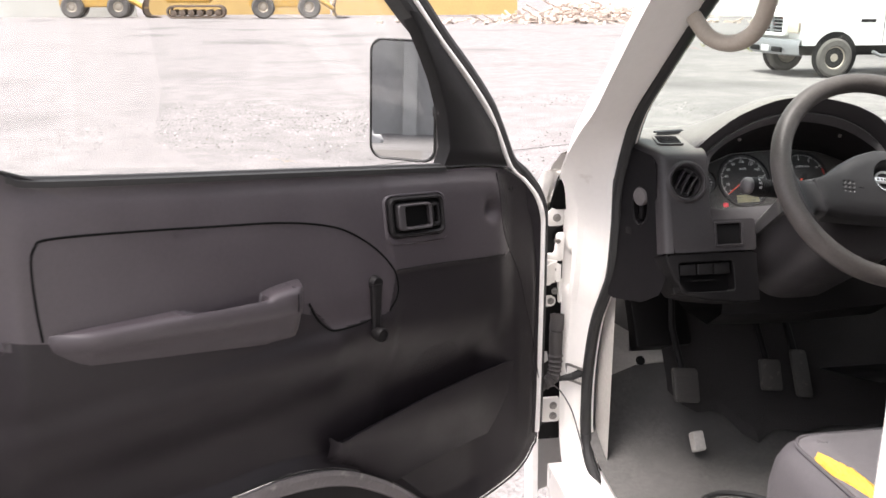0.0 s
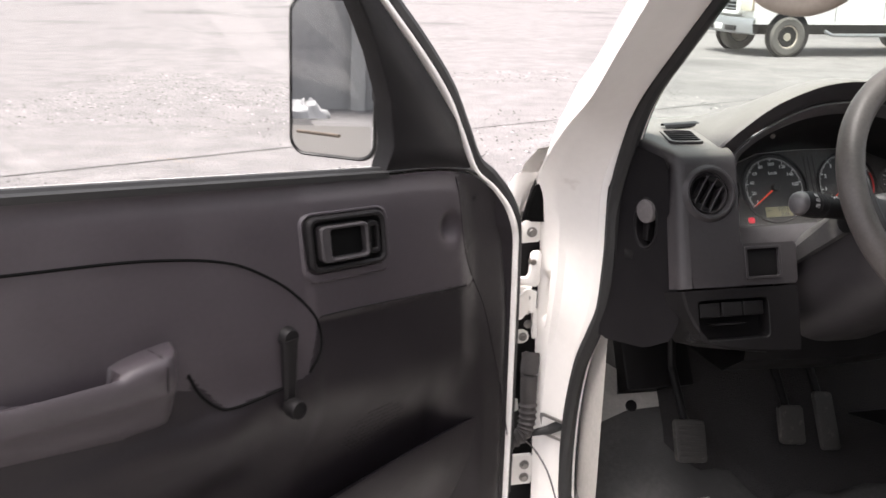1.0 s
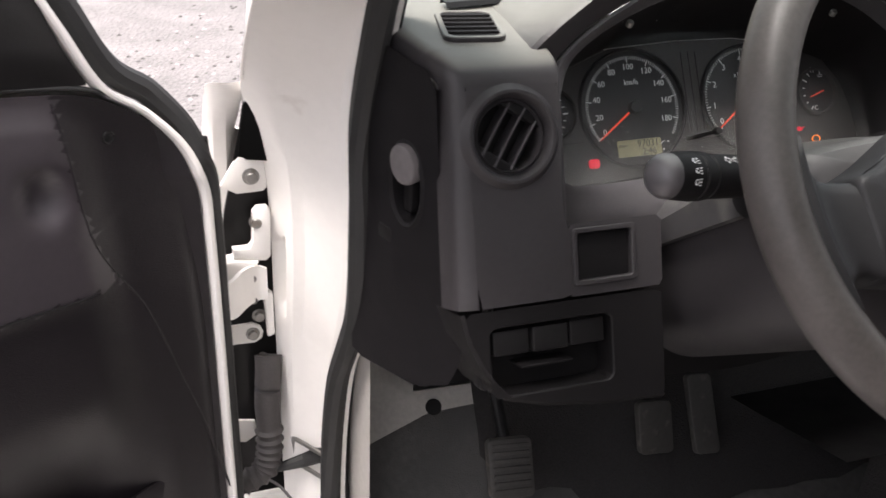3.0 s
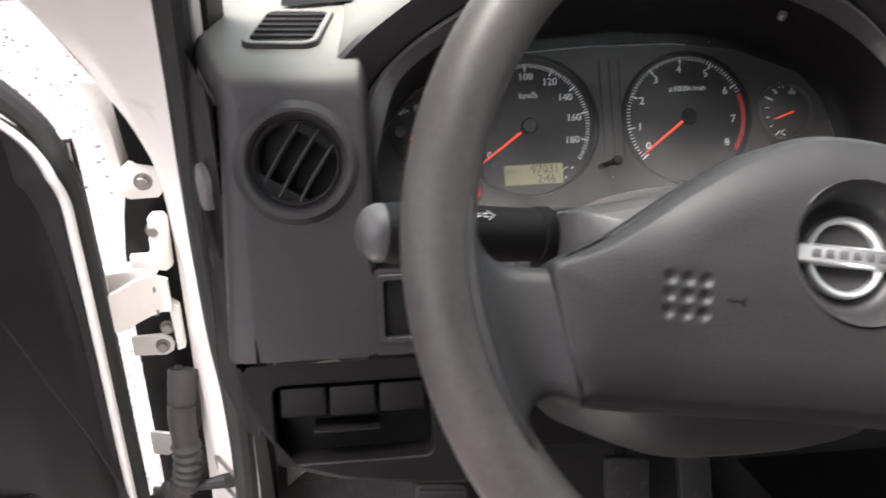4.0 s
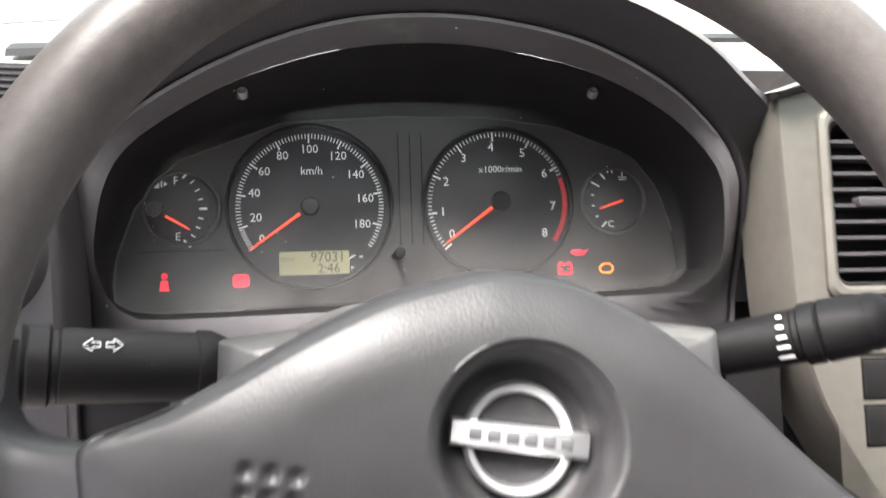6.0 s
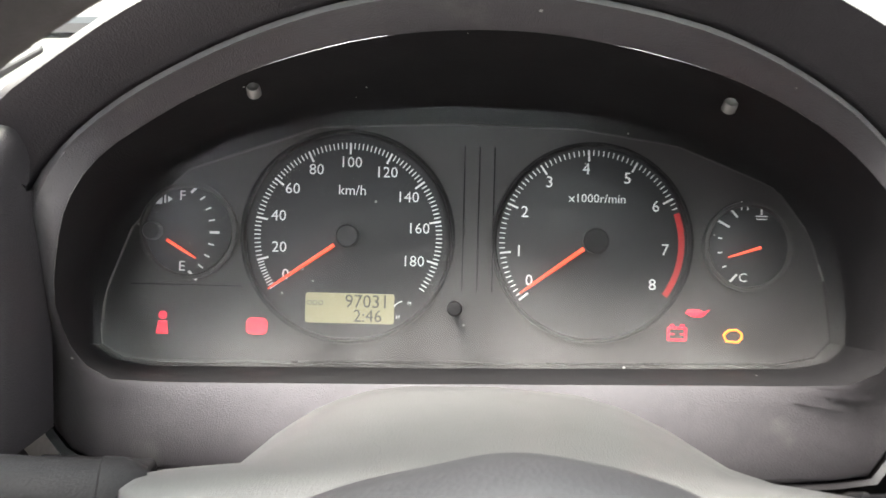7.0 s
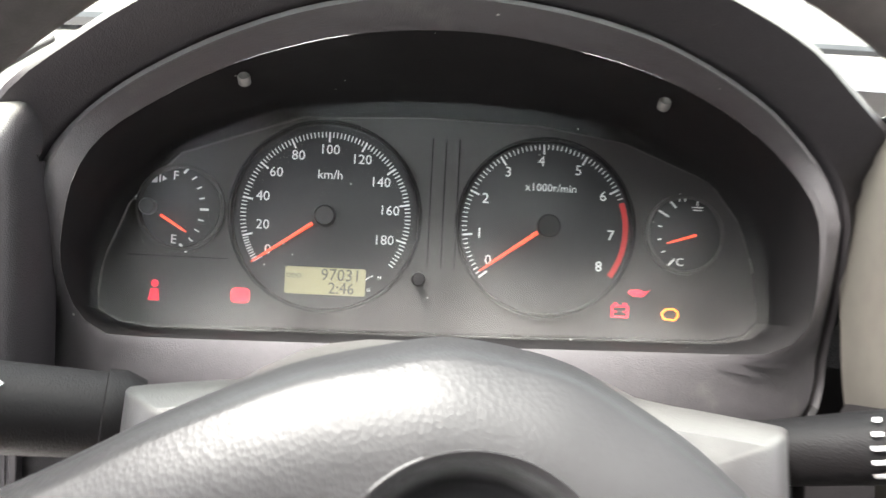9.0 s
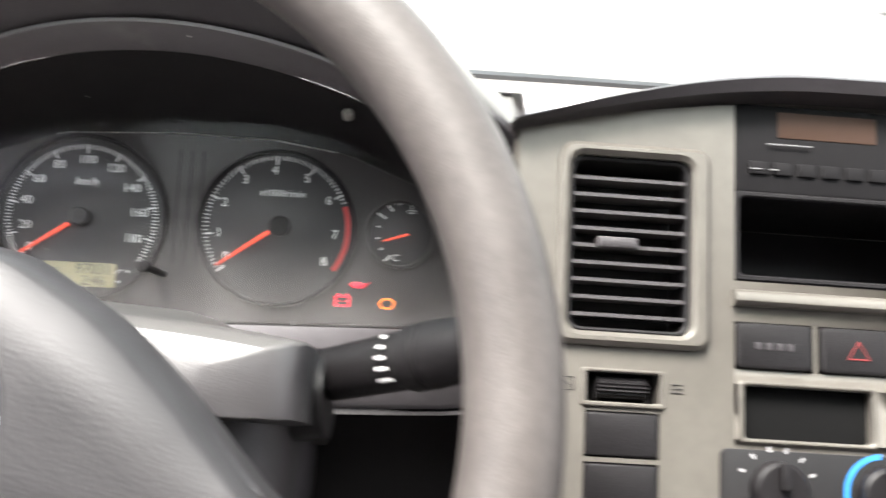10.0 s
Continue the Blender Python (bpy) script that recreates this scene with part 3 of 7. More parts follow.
# ---- instrument cluster ----
A_C = radians(28.85)
ROLL_C = radians(0.9)
_e2 = Vector((0, math.sin(A_C), math.cos(A_C)))
_e1 = Vector((1, 0, 0))
CL = frame_of((0, 0.0738, 1.29), _e1 * math.cos(ROLL_C) + _e2 * math.sin(ROLL_C), _e2 * math.cos(ROLL_C) - _e1 * math.sin(ROLL_C))
FACE = [(-0.193, -0.060), (-0.187, -0.066), (-0.175, -0.0695), (-0.158, -0.0705), (-0.005, -0.068), (0.170, -0.064), (0.188, -0.060), (0.196, -0.051), (0.192, -0.02), (0.1835, 0.006), (0.165, 0.030), (0.112, 0.051), (0.06, 0.0585), (-0.007, 0.0595), (-0.08, 0.056), (-0.15, 0.031), (-0.178, 0.0), (-0.191, -0.0345)]
OPEN = [(-0.187, -0.03), (-0.184, -0.056), (-0.176, -0.068), (-0.161, -0.0740), (-0.08, -0.0735), (0.0, -0.072), (0.10, -0.070), (0.178, -0.068), (0.191, -0.062), (0.199, -0.046), (0.194, -0.005), (0.182, 0.022), (0.158, 0.046), (0.11, 0.068), (0.05, 0.081), (0.0, 0.084), (-0.05, 0.079), (-0.10, 0.065), (-0.145, 0.043), (-0.172, 0.018)]


def brow(v):
    """0 along the sill of the opening, 1 under the overhanging brow."""
    t = max(0.0, min(1.0, (v + 0.005) / 0.055))
    return t * t * (3 - 2 * t)


def open_w(v):
    return 0.062 + 0.40 * max(0.0, v + 0.065) - 0.024 * brow(v)


def bar(f, r0, r1, a, half, w, cu, cv, bm):
    """One tick of a dial."""
    c, s = math.cos(a), math.sin(a)
    q = [(r0, -half), (r1, -half), (r1, half), (r0, half)]
    vs = [bm.verts.new(f(cu + r * c - t * s, cv + r * s + t * c, w)) for r, t in q]
    bm.faces.new(vs)


def ticks(name, cu, cv, parent, spec, w=0.0022):
    bm = bmesh.new()
    for a, r0, r1, half in spec:
        bar(CL, r0, r1, a, half, w, cu, cv, bm)
    return part(name, bm, M_MARK, parent, smooth=False)


def arc_band(f, cu, cv, r0, r1, a0, a1, w, n=24):
    bm = bmesh.new()
    rows = []
    for r in (r0, r1):
        rows.append([f(cu + r * math.cos(a0 + (a1 - a0) * k / n), cv + r * math.sin(a0 + (a1 - a0) * k / n), w) for k in range(n + 1)])
    grid(bm, rows)
    return bm


def needle(name, cu, cv, a, r0, r1, half, parent, hub, w=0.006):
    bm = bmesh.new()
    c, s = math.cos(a), math.sin(a)
    rows = []
    for r, h in ((r0, half), (r0 + (r1 - r0) * 0.8, half * 0.75), (r1, half * 0.35)):
        rows.append([CL(cu + r * c - t * s, cv + r * s + t * c, w + z) for t, z in ((-h, 0), (-h * 0.5, 0.0008), (h * 0.5, 0.0008), (h, 0))])
    grid(bm, rows)
    nd = part(name, bm, M_NEEDLE, parent, "orange-red pointer")
    if hub:
        bm = lathe([(hub, 0.003), (hub, 0.008), (hub * 0.85, 0.0095), (0, 0.0095)], CL, cu, cv, 28)
        part("needle_hub", bm, mat("hub_plastic", (0.05, 0.05, 0.05), 0.4) if hub < 0.006 else M_DIAL, nd)
    return nd


def build_cluster():
    cl = thing("instrument_cluster", "instrument cluster with four round gauges behind a dusty lens", "gauges", tuple(CL(0, -0.07, 0)))
    bm = bmesh.new()
    slab(FACE, CL, -0.004, 0.0, 0.0008, bm)
    face = part("gauge_face_plate", bm, M_FACE, cl, "dark grey gauge plate")
    rad = math.radians
    SP, TA, FU, TE = (-0.063, -0.0022), (0.067, -0.0022), (-0.1478, -0.0015), (0.1506, -0.0022)
    # dial discs with raised rings
    for nm, (cu, cv), r in (("speedometer_dial", SP, 0.0545), ("tachometer_dial", TA, 0.0512), ("fuel_dial", FU, 0.0232), ("temperature_dial", TE, 0.0216)):
        bm = lathe([(r, 0.0002), (r, 0.0012), (r - 0.001, 0.0018), (0, 0.0018)], CL, cu, cv, 64)
        d = part(nm, bm, M_DIAL, cl)
        bm = lathe([(r + 0.0026, 0.0004), (r + 0.0024, 0.0052), (r + 0.0008, 0.006), (r, 0.005), (r - 0.0002, 0.0019)], CL, cu, cv, 64, capped=False)
        part("dial_ring", bm, M_HOOD if r > 0.03 else M_FACE, d, "thin raised ring round a dial")
    kids = {c.name: c for c in cl.children}
    sp, ta, fu, te = (kids[k] for k in ("speedometer_dial", "tachometer_dial", "fuel_dial", "temperature_dial"))

    def sp_a(v):
        return rad(90 - (v - 100) * 1.325) if v >= 20 else rad(196 + (20 - v) * 0.95)

    spec = []
    for v in range(0, 196, 2):
        big = v % 20 == 0
        r1 = 0.0500
        spec.append((sp_a(v), r1 - (0.0062 if big else 0.0033), r1, 0.00055 if big else 0.00032))
    ticks("speed_ticks", *SP, sp, spec)
    for v, deg, r in zip(range(0, 181, 20), (213, 190.5, 165, 141, 117, 89.5, 60.5, 34.5, 7.5, -20), (0.0391, 0.0372, 0.0386, 0.0390, 0.0394, 0.0394, 0.0396, 0.0379, 0.0376, 0.0371)):
        a = rad(deg)
        text_part("speed_number", str(v), 0.0082, CL, SP[0] + r * math.cos(a), SP[1] + r * math.sin(a), 0.0022, M_MARK, sp)
    text_part("unit_label", "km/h", 0.0075, CL, SP[0] + 0.0015, SP[1] + 0.0245, 0.0022, M_MARK, sp)
    needle("speed_needle", *SP, sp_a(0), 0.0085, 0.0505, 0.0011, sp, 0.0062)
    spec = []
    for k in range(0, 63):
        big = k % 10 == 0
        spec.append((rad(219.5 - 3.16 * k), 0.0495 - (0.006 if big else 0.003), 0.0495, 0.00055 if big else 0.0003))
    ticks("rev_ticks", *TA, ta, spec)
    for k, deg in enumerate((212.5, 188, 157, 126.3, 95.5, 62, 30.7, -4.5, -33.8)):
        a, r = rad(deg), 0.0393
        text_part("rev_number", str(k), 0.0086, CL, TA[0] + r * math.cos(a), TA[1] + r * math.sin(a), 0.0022, M_MARK, ta)
    text_part("unit_label", "x1000r/min", 0.0066, CL, TA[0] + 0.0025, TA[1] + 0.0235, 0.0022, M_MARK, ta)
    part("red_zone", arc_band(CL, *TA, 0.0462, 0.0495, rad(219.5 - 31.6 * 6.3), rad(219.5 - 31.6 * 8.05), 0.0022), M_RED, ta, "red line zone")
    needle("rev_needle", *TA, rad(216), 0.006, 0.0475, 0.0012, ta, 0)
    bm = lathe([(0.007, 0.0019), (0.007, 0.004), (0.006, 0.0048), (0, 0.0048)], CL, TA[0] + 0.002, TA[1] + 0.001, 30)
    part("needle_hub", bm, M_BLACK, ta)
    # fuel gauge
    piv = (-0.166, -0.0020)
    spec = [(rad(-48 + 96 * k / 8), 0.0280 if k % 8 == 0 else 0.0292, 0.0345 if k % 4 == 0 else 0.0325, 0.0007 if k % 4 == 0 else 0.0004) for k in range(9)]
    ticks("fuel_ticks", *piv, fu, spec)
    text_part("fuel_letter", "F", 0.0075, CL, -0.1518, 0.0170, 0.0022, M_MARK, fu)
    text_part("fuel_letter", "E", 0.0075, CL, -0.1510, -0.0205, 0.0022, M_MARK, fu)
    needle("fuel_needle", *piv, rad(-31), 0.009, 0.0275, 0.0009, fu, 0.0048)
    bm = bmesh.new()
    box(CL, -0.1665, -0.1625, 0.0125, 0.0185, 0.0019, 0.0023, 0.0005, 0.0001, bm)
    box(CL, -0.1615, -0.1605, 0.0130, 0.0175, 0.0019, 0.0023, 0.0003, 0.0001, bm)
    t = [(-0.1595, 0.0135), (-0.1570, 0.0152), (-0.1595, 0.0169)]
    slab(t, CL, 0.0019, 0.0023, 0.0001, bm)
    part("pump_symbol", bm, M_MARK, fu)
    # temperature gauge
    piv = (0.1585, -0.0018)
    spec = [(rad(132 + 96 * k / 5), 0.0205 if k in (0, 1, 5) else 0.0222, 0.0275 if k in (0, 1, 5) else 0.0245, 0.0006 if k in (0, 1, 5) else 0.0004) for k in range(6)]
    ticks("temperature_ticks", *piv, te, spec)
    text_part("temperature_letter", "H", 0.0068, CL, 0.1485, 0.0195, 0.0022, M_MARK, te)
    text_part("temperature_letter", "C", 0.0068, CL, 0.1480, -0.0190, 0.0022, M_MARK, te)
    needle("temperature_needle", *piv, rad(198), 0.0025, 0.021, 0.0008, te, 0)
    bm = bmesh.new()
    box(CL, 0.1572, 0.1580, 0.0150, 0.0200, 0.0019, 0.0023, 0.0003, 0.0001, bm)
    box(CL, 0.1545, 0.1610, 0.0140, 0.0146, 0.0019, 0.0023, 0.0002, 0.0001, bm)
    box(CL, 0.1550, 0.1605, 0.0124, 0.0130, 0.0019, 0.0023, 0.0002, 0.0001, bm)
    part("coolant_symbol", bm, M_MARK, te)
    # trip display
    bm = box(CL, -0.0848, -0.0375, -0.0485, -0.0325, 0.0016, 0.0026, 0.0012, 0.0003)
    lcd = part("trip_display", bm, M_LCD, sp, "pale yellow lit liquid-crystal display")
    text_part("odometer_digits", "97031", 0.0100, CL, -0.0520, -0.0370, 0.0028, M_LCDINK, lcd, narrow=0.95)
    text_part("clock_digits", "2:46", 0.0095, CL, -0.0515, -0.0447, 0.0028, M_LCDINK, lcd, narrow=0.95)
    text_part("trip_label", "ODO", 0.0038, CL, -0.0795, -0.0380, 0.0028, M_LCDINK, lcd)
    bm = bmesh.new()
    tube([CL(-0.0325 + 0.006 * math.cos(a), -0.0420 + 0.006 * math.sin(a), 0.0022) for a in (2.9, 2.5, 2.1, 1.7)], 0.0003, 6, bm=bm)
    part("trip_symbol", bm, M_MARK, sp)
    text_part("trip_letter", "M", 0.0030, CL, -0.0295, -0.0372, 0.0022, M_MARK, sp)
    text_part("trip_letter", "H", 0.0030, CL, -0.0375 + 0.002, -0.0445, 0.0022, M_MARK, sp)
    # reset button on its long stem
    bm = lathe([(0.0022, 0.0), (0.0022, 0.046)], CL, -0.0065, -0.0375, 14, capped=False)
    lathe([(0.0022, 0.046), (0.0036, 0.0465), (0.0038, 0.051), (0.003, 0.053), (0.0, 0.0534)], CL, -0.0065, -0.0375, 18, bm=bm)
    part("reset_button", bm, M_BLACK, cl, "black trip reset button on a stem")
    # raised lower lamp strip, vertical ribs between the dials
    part("face_rib", box(CL, -0.178, -0.119, -0.0305, -0.0298, 0.0, 0.0006, 0.0002, 0.0001), M_HOOD, cl)
    for k in range(3):
        part("face_rib", box(CL, -0.0022 + 0.008 * k, -0.0014 + 0.008 * k, -0.03, 0.048, 0.0, 0.0006, 0.0002, 0.0001), M_HOOD, cl)
    # warning lamps: seat belt, brake, battery, oil, engine
    bm = bmesh.new()
    lathe([(0.0022, 0.0004), (0.0022, 0.0012), (0, 0.0012)], CL, -0.1605, -0.0465, 16, bm=bm)
    slab([(-0.1640, -0.0565), (-0.1575, -0.0565), (-0.1582, -0.0495), (-0.1628, -0.0495)], CL, 0.0003, 0.0012, 0.0002, bm)
    part("seat_belt_lamp", bm, M_LAMP, cl, "lit red seat belt lamp")
    bm = bmesh.new()
    lathe([(0.0044, 0.0004), (0.0044, 0.0012), (0.0034, 0.0012)], CL, -0.1105, -0.0512, 24, bm=bm, capped=False)
    part_ring = rrect(-0.1162, -0.1048, -0.0557, -0.0467, 0.003)
    slab(part_ring, CL, 0.0002, 0.0009, 0.0003, bm)
    part("brake_lamp", bm, M_LAMP, cl, "lit red brake lamp")
    bm = bmesh.new()
    frame_ring(rrect(0.1085, 0.1190, -0.0535, -0.0460, 0.0008), rrect(0.1097, 0.1178, -0.0523, -0.0472, 0.0005), CL, 0.0003, 0.0012, 0.0002, bm=bm)
    for u in (0.1100, 0.1155):
        box(CL, u, u + 0.0022, -0.0460, -0.0446, 0.0003, 0.0012, 0.0002, 0.0001, bm)
        box(CL, u, u + 0.0022, -0.0502, -0.0494, 0.0003, 0.0012, 0.0002, 0.0001, bm)
    part("battery_lamp", bm, M_LAMP, cl, "lit red battery lamp")
    bm = bmesh.new()
    slab([(0.1180, -0.0385), (0.1215, -0.0405), (0.1270, -0.0405), (0.1315, -0.0362), (0.1280, -0.0375), (0.1250, -0.0362), (0.1195, -0.0365)], CL, 0.0003, 0.0012, 0.0001, bm)
    part("oil_lamp", bm, M_LAMP, cl, "lit red oil pressure lamp")
    bm = bmesh.new()
    o = [(0.1382, -0.0500), (0.1400, -0.0535), (0.1465, -0.0540), (0.1490, -0.0515), (0.1490, -0.0485), (0.1460, -0.0462), (0.1415, -0.0465), (0.1395, -0.0480)]
    frame_ring(o, inset(o, 0.0012), CL, 0.0003, 0.0012, 0.0002, bm=bm)
    part("engine_lamp", bm, M_LAMPO, cl, "lit amber engine lamp")
    return cl


def build_binnacle():
    bn = thing("instrument_hood", "dark grey plastic hood and surround of the instruments", "dash hood", tuple(CL(0, -0.1, 0)))
    n = 120
    fa = polar([(u * 1.012, v * 1.02) for u, v in FACE], n)
    op = polar([tuple(p) for p in spline(OPEN, 6, True)], n)
    op_out = polar([(u * 1.035, v * 1.05) for u, v in spline(OPEN, 6, True)], n)

    bm = bmesh.new()
    rows = [[CL(u, v, -0.003) for u, v in fa]]
    for t in (0.02, 0.25, 0.5, 0.75, 0.95):
        rows.append([CL(a[0] + (b[0] - a[0]) * t, a[1] + (b[1] - a[1]) * (t ** 0.8), open_w(b[1]) * t) for a, b in zip(fa, op)])
    rows.append([CL(u, v, open_w(v) + 0.001) for u, v in op])
    grid(bm, rows, wrap=True)
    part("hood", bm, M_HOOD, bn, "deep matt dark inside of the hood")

    def wv(v, u=0.0):
        w = open_w(v) + 0.024 * brow(v) if v > -0.07 else 0.062 - 0.10 * (-0.07 - v)
        return w - 0.016 * (max(0, abs(u) - 0.05) / 0.14) ** 2 * max(0, min(1, (0.0 - v) / 0.07))

    # surround plate round the opening
    outer = [(-0.199, 0.0), (-0.203, -0.03), (-0.205, -0.070), (-0.204, -0.092), (-0.192, -0.110), (-0.165, -0.117), (0.0, -0.119), (0.180, -0.117), (0.203, -0.110), (0.215, -0.092), (0.216, -0.060), (0.209, -0.015), (0.201, 0.012), (0.185, 0.034), (0.155, 0.058), (0.105, 0.081), (0.05, 0.093), (0.0, 0.096), (-0.05, 0.091), (-0.100, 0.076), (-0.150, 0.052), (-0.182, 0.027)]
    ou = polar([tuple(p) for p in spline(outer, 5, True)], n)
    mid = [((a[0] * 0.55 + b[0] * 0.45), (a[1] * 0.55 + b[1] * 0.45)) for a, b in zip(op_out, ou)]
    bm = bmesh.new()
    rows = [[CL(u, v, open_w(v) + 0.0012) for u, v in op], [CL(u, v, wv(v, u * 0.7) + 0.0035 - 0.019 * brow(v)) for u, v in [(a[0] * 0.8 + b[0] * 0.2, a[1] * 0.8 + b[1] * 0.2) for a, b in zip(op, ou)]], [CL(u, v, wv(v, u) + 0.0035 - 0.011 * brow(v)) for u, v in mid], [CL(u, v, wv(v, u) - 0.005 * brow(v)) for u, v in inset(ou, 0.003)], [CL(u, v, wv(v, u) - 0.003 - 0.005 * brow(v)) for u, v in ou], [CL(u, v, wv(v, u) - 0.024) for u, v in ou]]
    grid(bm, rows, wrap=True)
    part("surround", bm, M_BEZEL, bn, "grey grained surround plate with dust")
    def gap(u, v):
        return 0.034 * max(0.0, min(1.0, (u - 0.165) / 0.03)) * (1 - brow(v))

    # the outer shell: a face round the gap, then back onto the dash top
    face_out = [(-0.232, 0.0), (-0.222, -0.05), (-0.210, -0.092), (-0.196, -0.114), (-0.168, -0.121), (0.0, -0.123), (0.183, -0.121), (0.207, -0.114), (0.222, -0.094), (0.236, -0.05), (0.236, 0.0), (0.222, 0.036), (0.198, 0.056), (0.172, 0.077), (0.140, 0.093), (0.108, 0.104), (0.05, 0.116), (0.0, 0.119), (-0.05, 0.114), (-0.105, 0.098), (-0.140, 0.083), (-0.172, 0.064), (-0.200, 0.045), (-0.222, 0.024)]
    sh = polar([tuple(p) for p in spline(face_out, 5, True)], n)
    rows = [[CL(u * 1.004, v * 1.004, wv(v, u) - 0.029) for u, v in ou], [CL(u * 1.010, v * 1.012, wv(v, u) - 0.003 - 0.003 * brow(v)) for u, v in ou], [CL(u * 1.02, v * 1.03, wv(v, u) - 0.001) for u, v in ou], [CL(u, v, wv(v, u) - 0.003 + 0.017 * brow(v) - gap(u, v)) for u, v in inset(sh, 0.004)], [CL(u, v, wv(v, u) - 0.007 + 0.017 * brow(v) - gap(u, v)) for u, v in sh]]
    back, back2 = [], []
    for u, v in sh:
        p = CL(u, v, wv(v, u) - 0.007 + 0.017 * brow(v) - gap(u, v))
        k = max(0.0, min(1, (v + 0.02) / 0.03))
        back.append(CL(u * 1.004, v * 1.004, wv(v, u) - 0.03).lerp(Vector((p.x * 1.015, p.y + 0.05, p.z - 0.003)), k))
        back2.append(CL(u * 1.01, v * 1.01, wv(v, u) - 0.05).lerp(Vector((p.x * 1.08, p.y + 0.22, min(p.z, 1.375))), k))
    bm = bmesh.new()
    grid(bm, rows + [back, back2], wrap=True)
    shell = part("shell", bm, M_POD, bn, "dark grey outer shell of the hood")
    # shade painted along the shell's lower edge with a darker material
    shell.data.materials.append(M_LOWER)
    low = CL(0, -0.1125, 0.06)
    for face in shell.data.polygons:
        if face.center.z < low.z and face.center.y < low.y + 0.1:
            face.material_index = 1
    # dusty clear lens over the dials
    bm = bmesh.new()
    ln = [(a[0] + (b[0] - a[0]) * 0.14, a[1] + (b[1] - a[1]) * 0.14) for a, b in zip(fa, op)]
    rows = [[CL(u * k, v * k, 0.013 + 0.12 * max(0.0, v + 0.065) + 0.002 * (1 - k)) for u, v in ln] for k in (1.0, 0.8, 0.5, 0.2, 0.0)]
    grid(bm, rows, wrap=True)
    lens = part("lens", bm, M_LENS, bn, "clear plastic lens with a film of dust")
    lens.visible_shadow = False
    for u, v, w in ((-0.100, 0.0600, 0.080), (0.115, 0.0590, 0.080)):
        bm = lathe([(0.0032, -0.004), (0.0032, 0.0), (0.0026, 0.001), (0.0012, 0.0003), (0, 0.0002)], frame_of(CL(u, v, w), (1, 0, 0), CL(0, 1, -0.6) - CL(0, 0, 0)), 0, 0, 18)
        part("hood_screw", bm, M_STEEL, bn, "small cross-head screw")
    return bn


# ---- steering wheel ----
A_W = radians(36.0)
W0 = Vector((0.010, -0.262, 1.358))
_w1, _w2 = Vector((1, 0, 0)), Vector((0, math.sin(A_W), math.cos(A_W)))
R_W = radians(-8.6)
WH = frame_of(W0, _w1 * math.cos(R_W) + _w2 * math.sin(R_W), _w2 * math.cos(R_W) - _w1 * math.sin(R_W))
COL = frame_of(W0, _w1, _w2)
_half = [(0.0165, 0.0462), (0.032, 0.0405), (0.046, 0.0345), (0.0565, 0.0285), (0.068, 0.0208), (0.081, 0.0115), (0.092, 0.0025), (0.107, -0.0090), (0.120, -0.0170), (0.1305, -0.0225), (0.1335, -0.027), (0.1305, -0.040), (0.126, -0.056), (0.119, -0.077), (0.114, -0.0840), (0.06, -0.084)]
PAD = [(0.0, 0.0475)] + _half + [(0.0, -0.0825)] + [(-u, v) for u, v in _half[::-1]]
EMB = (0.0008, -0.0090)


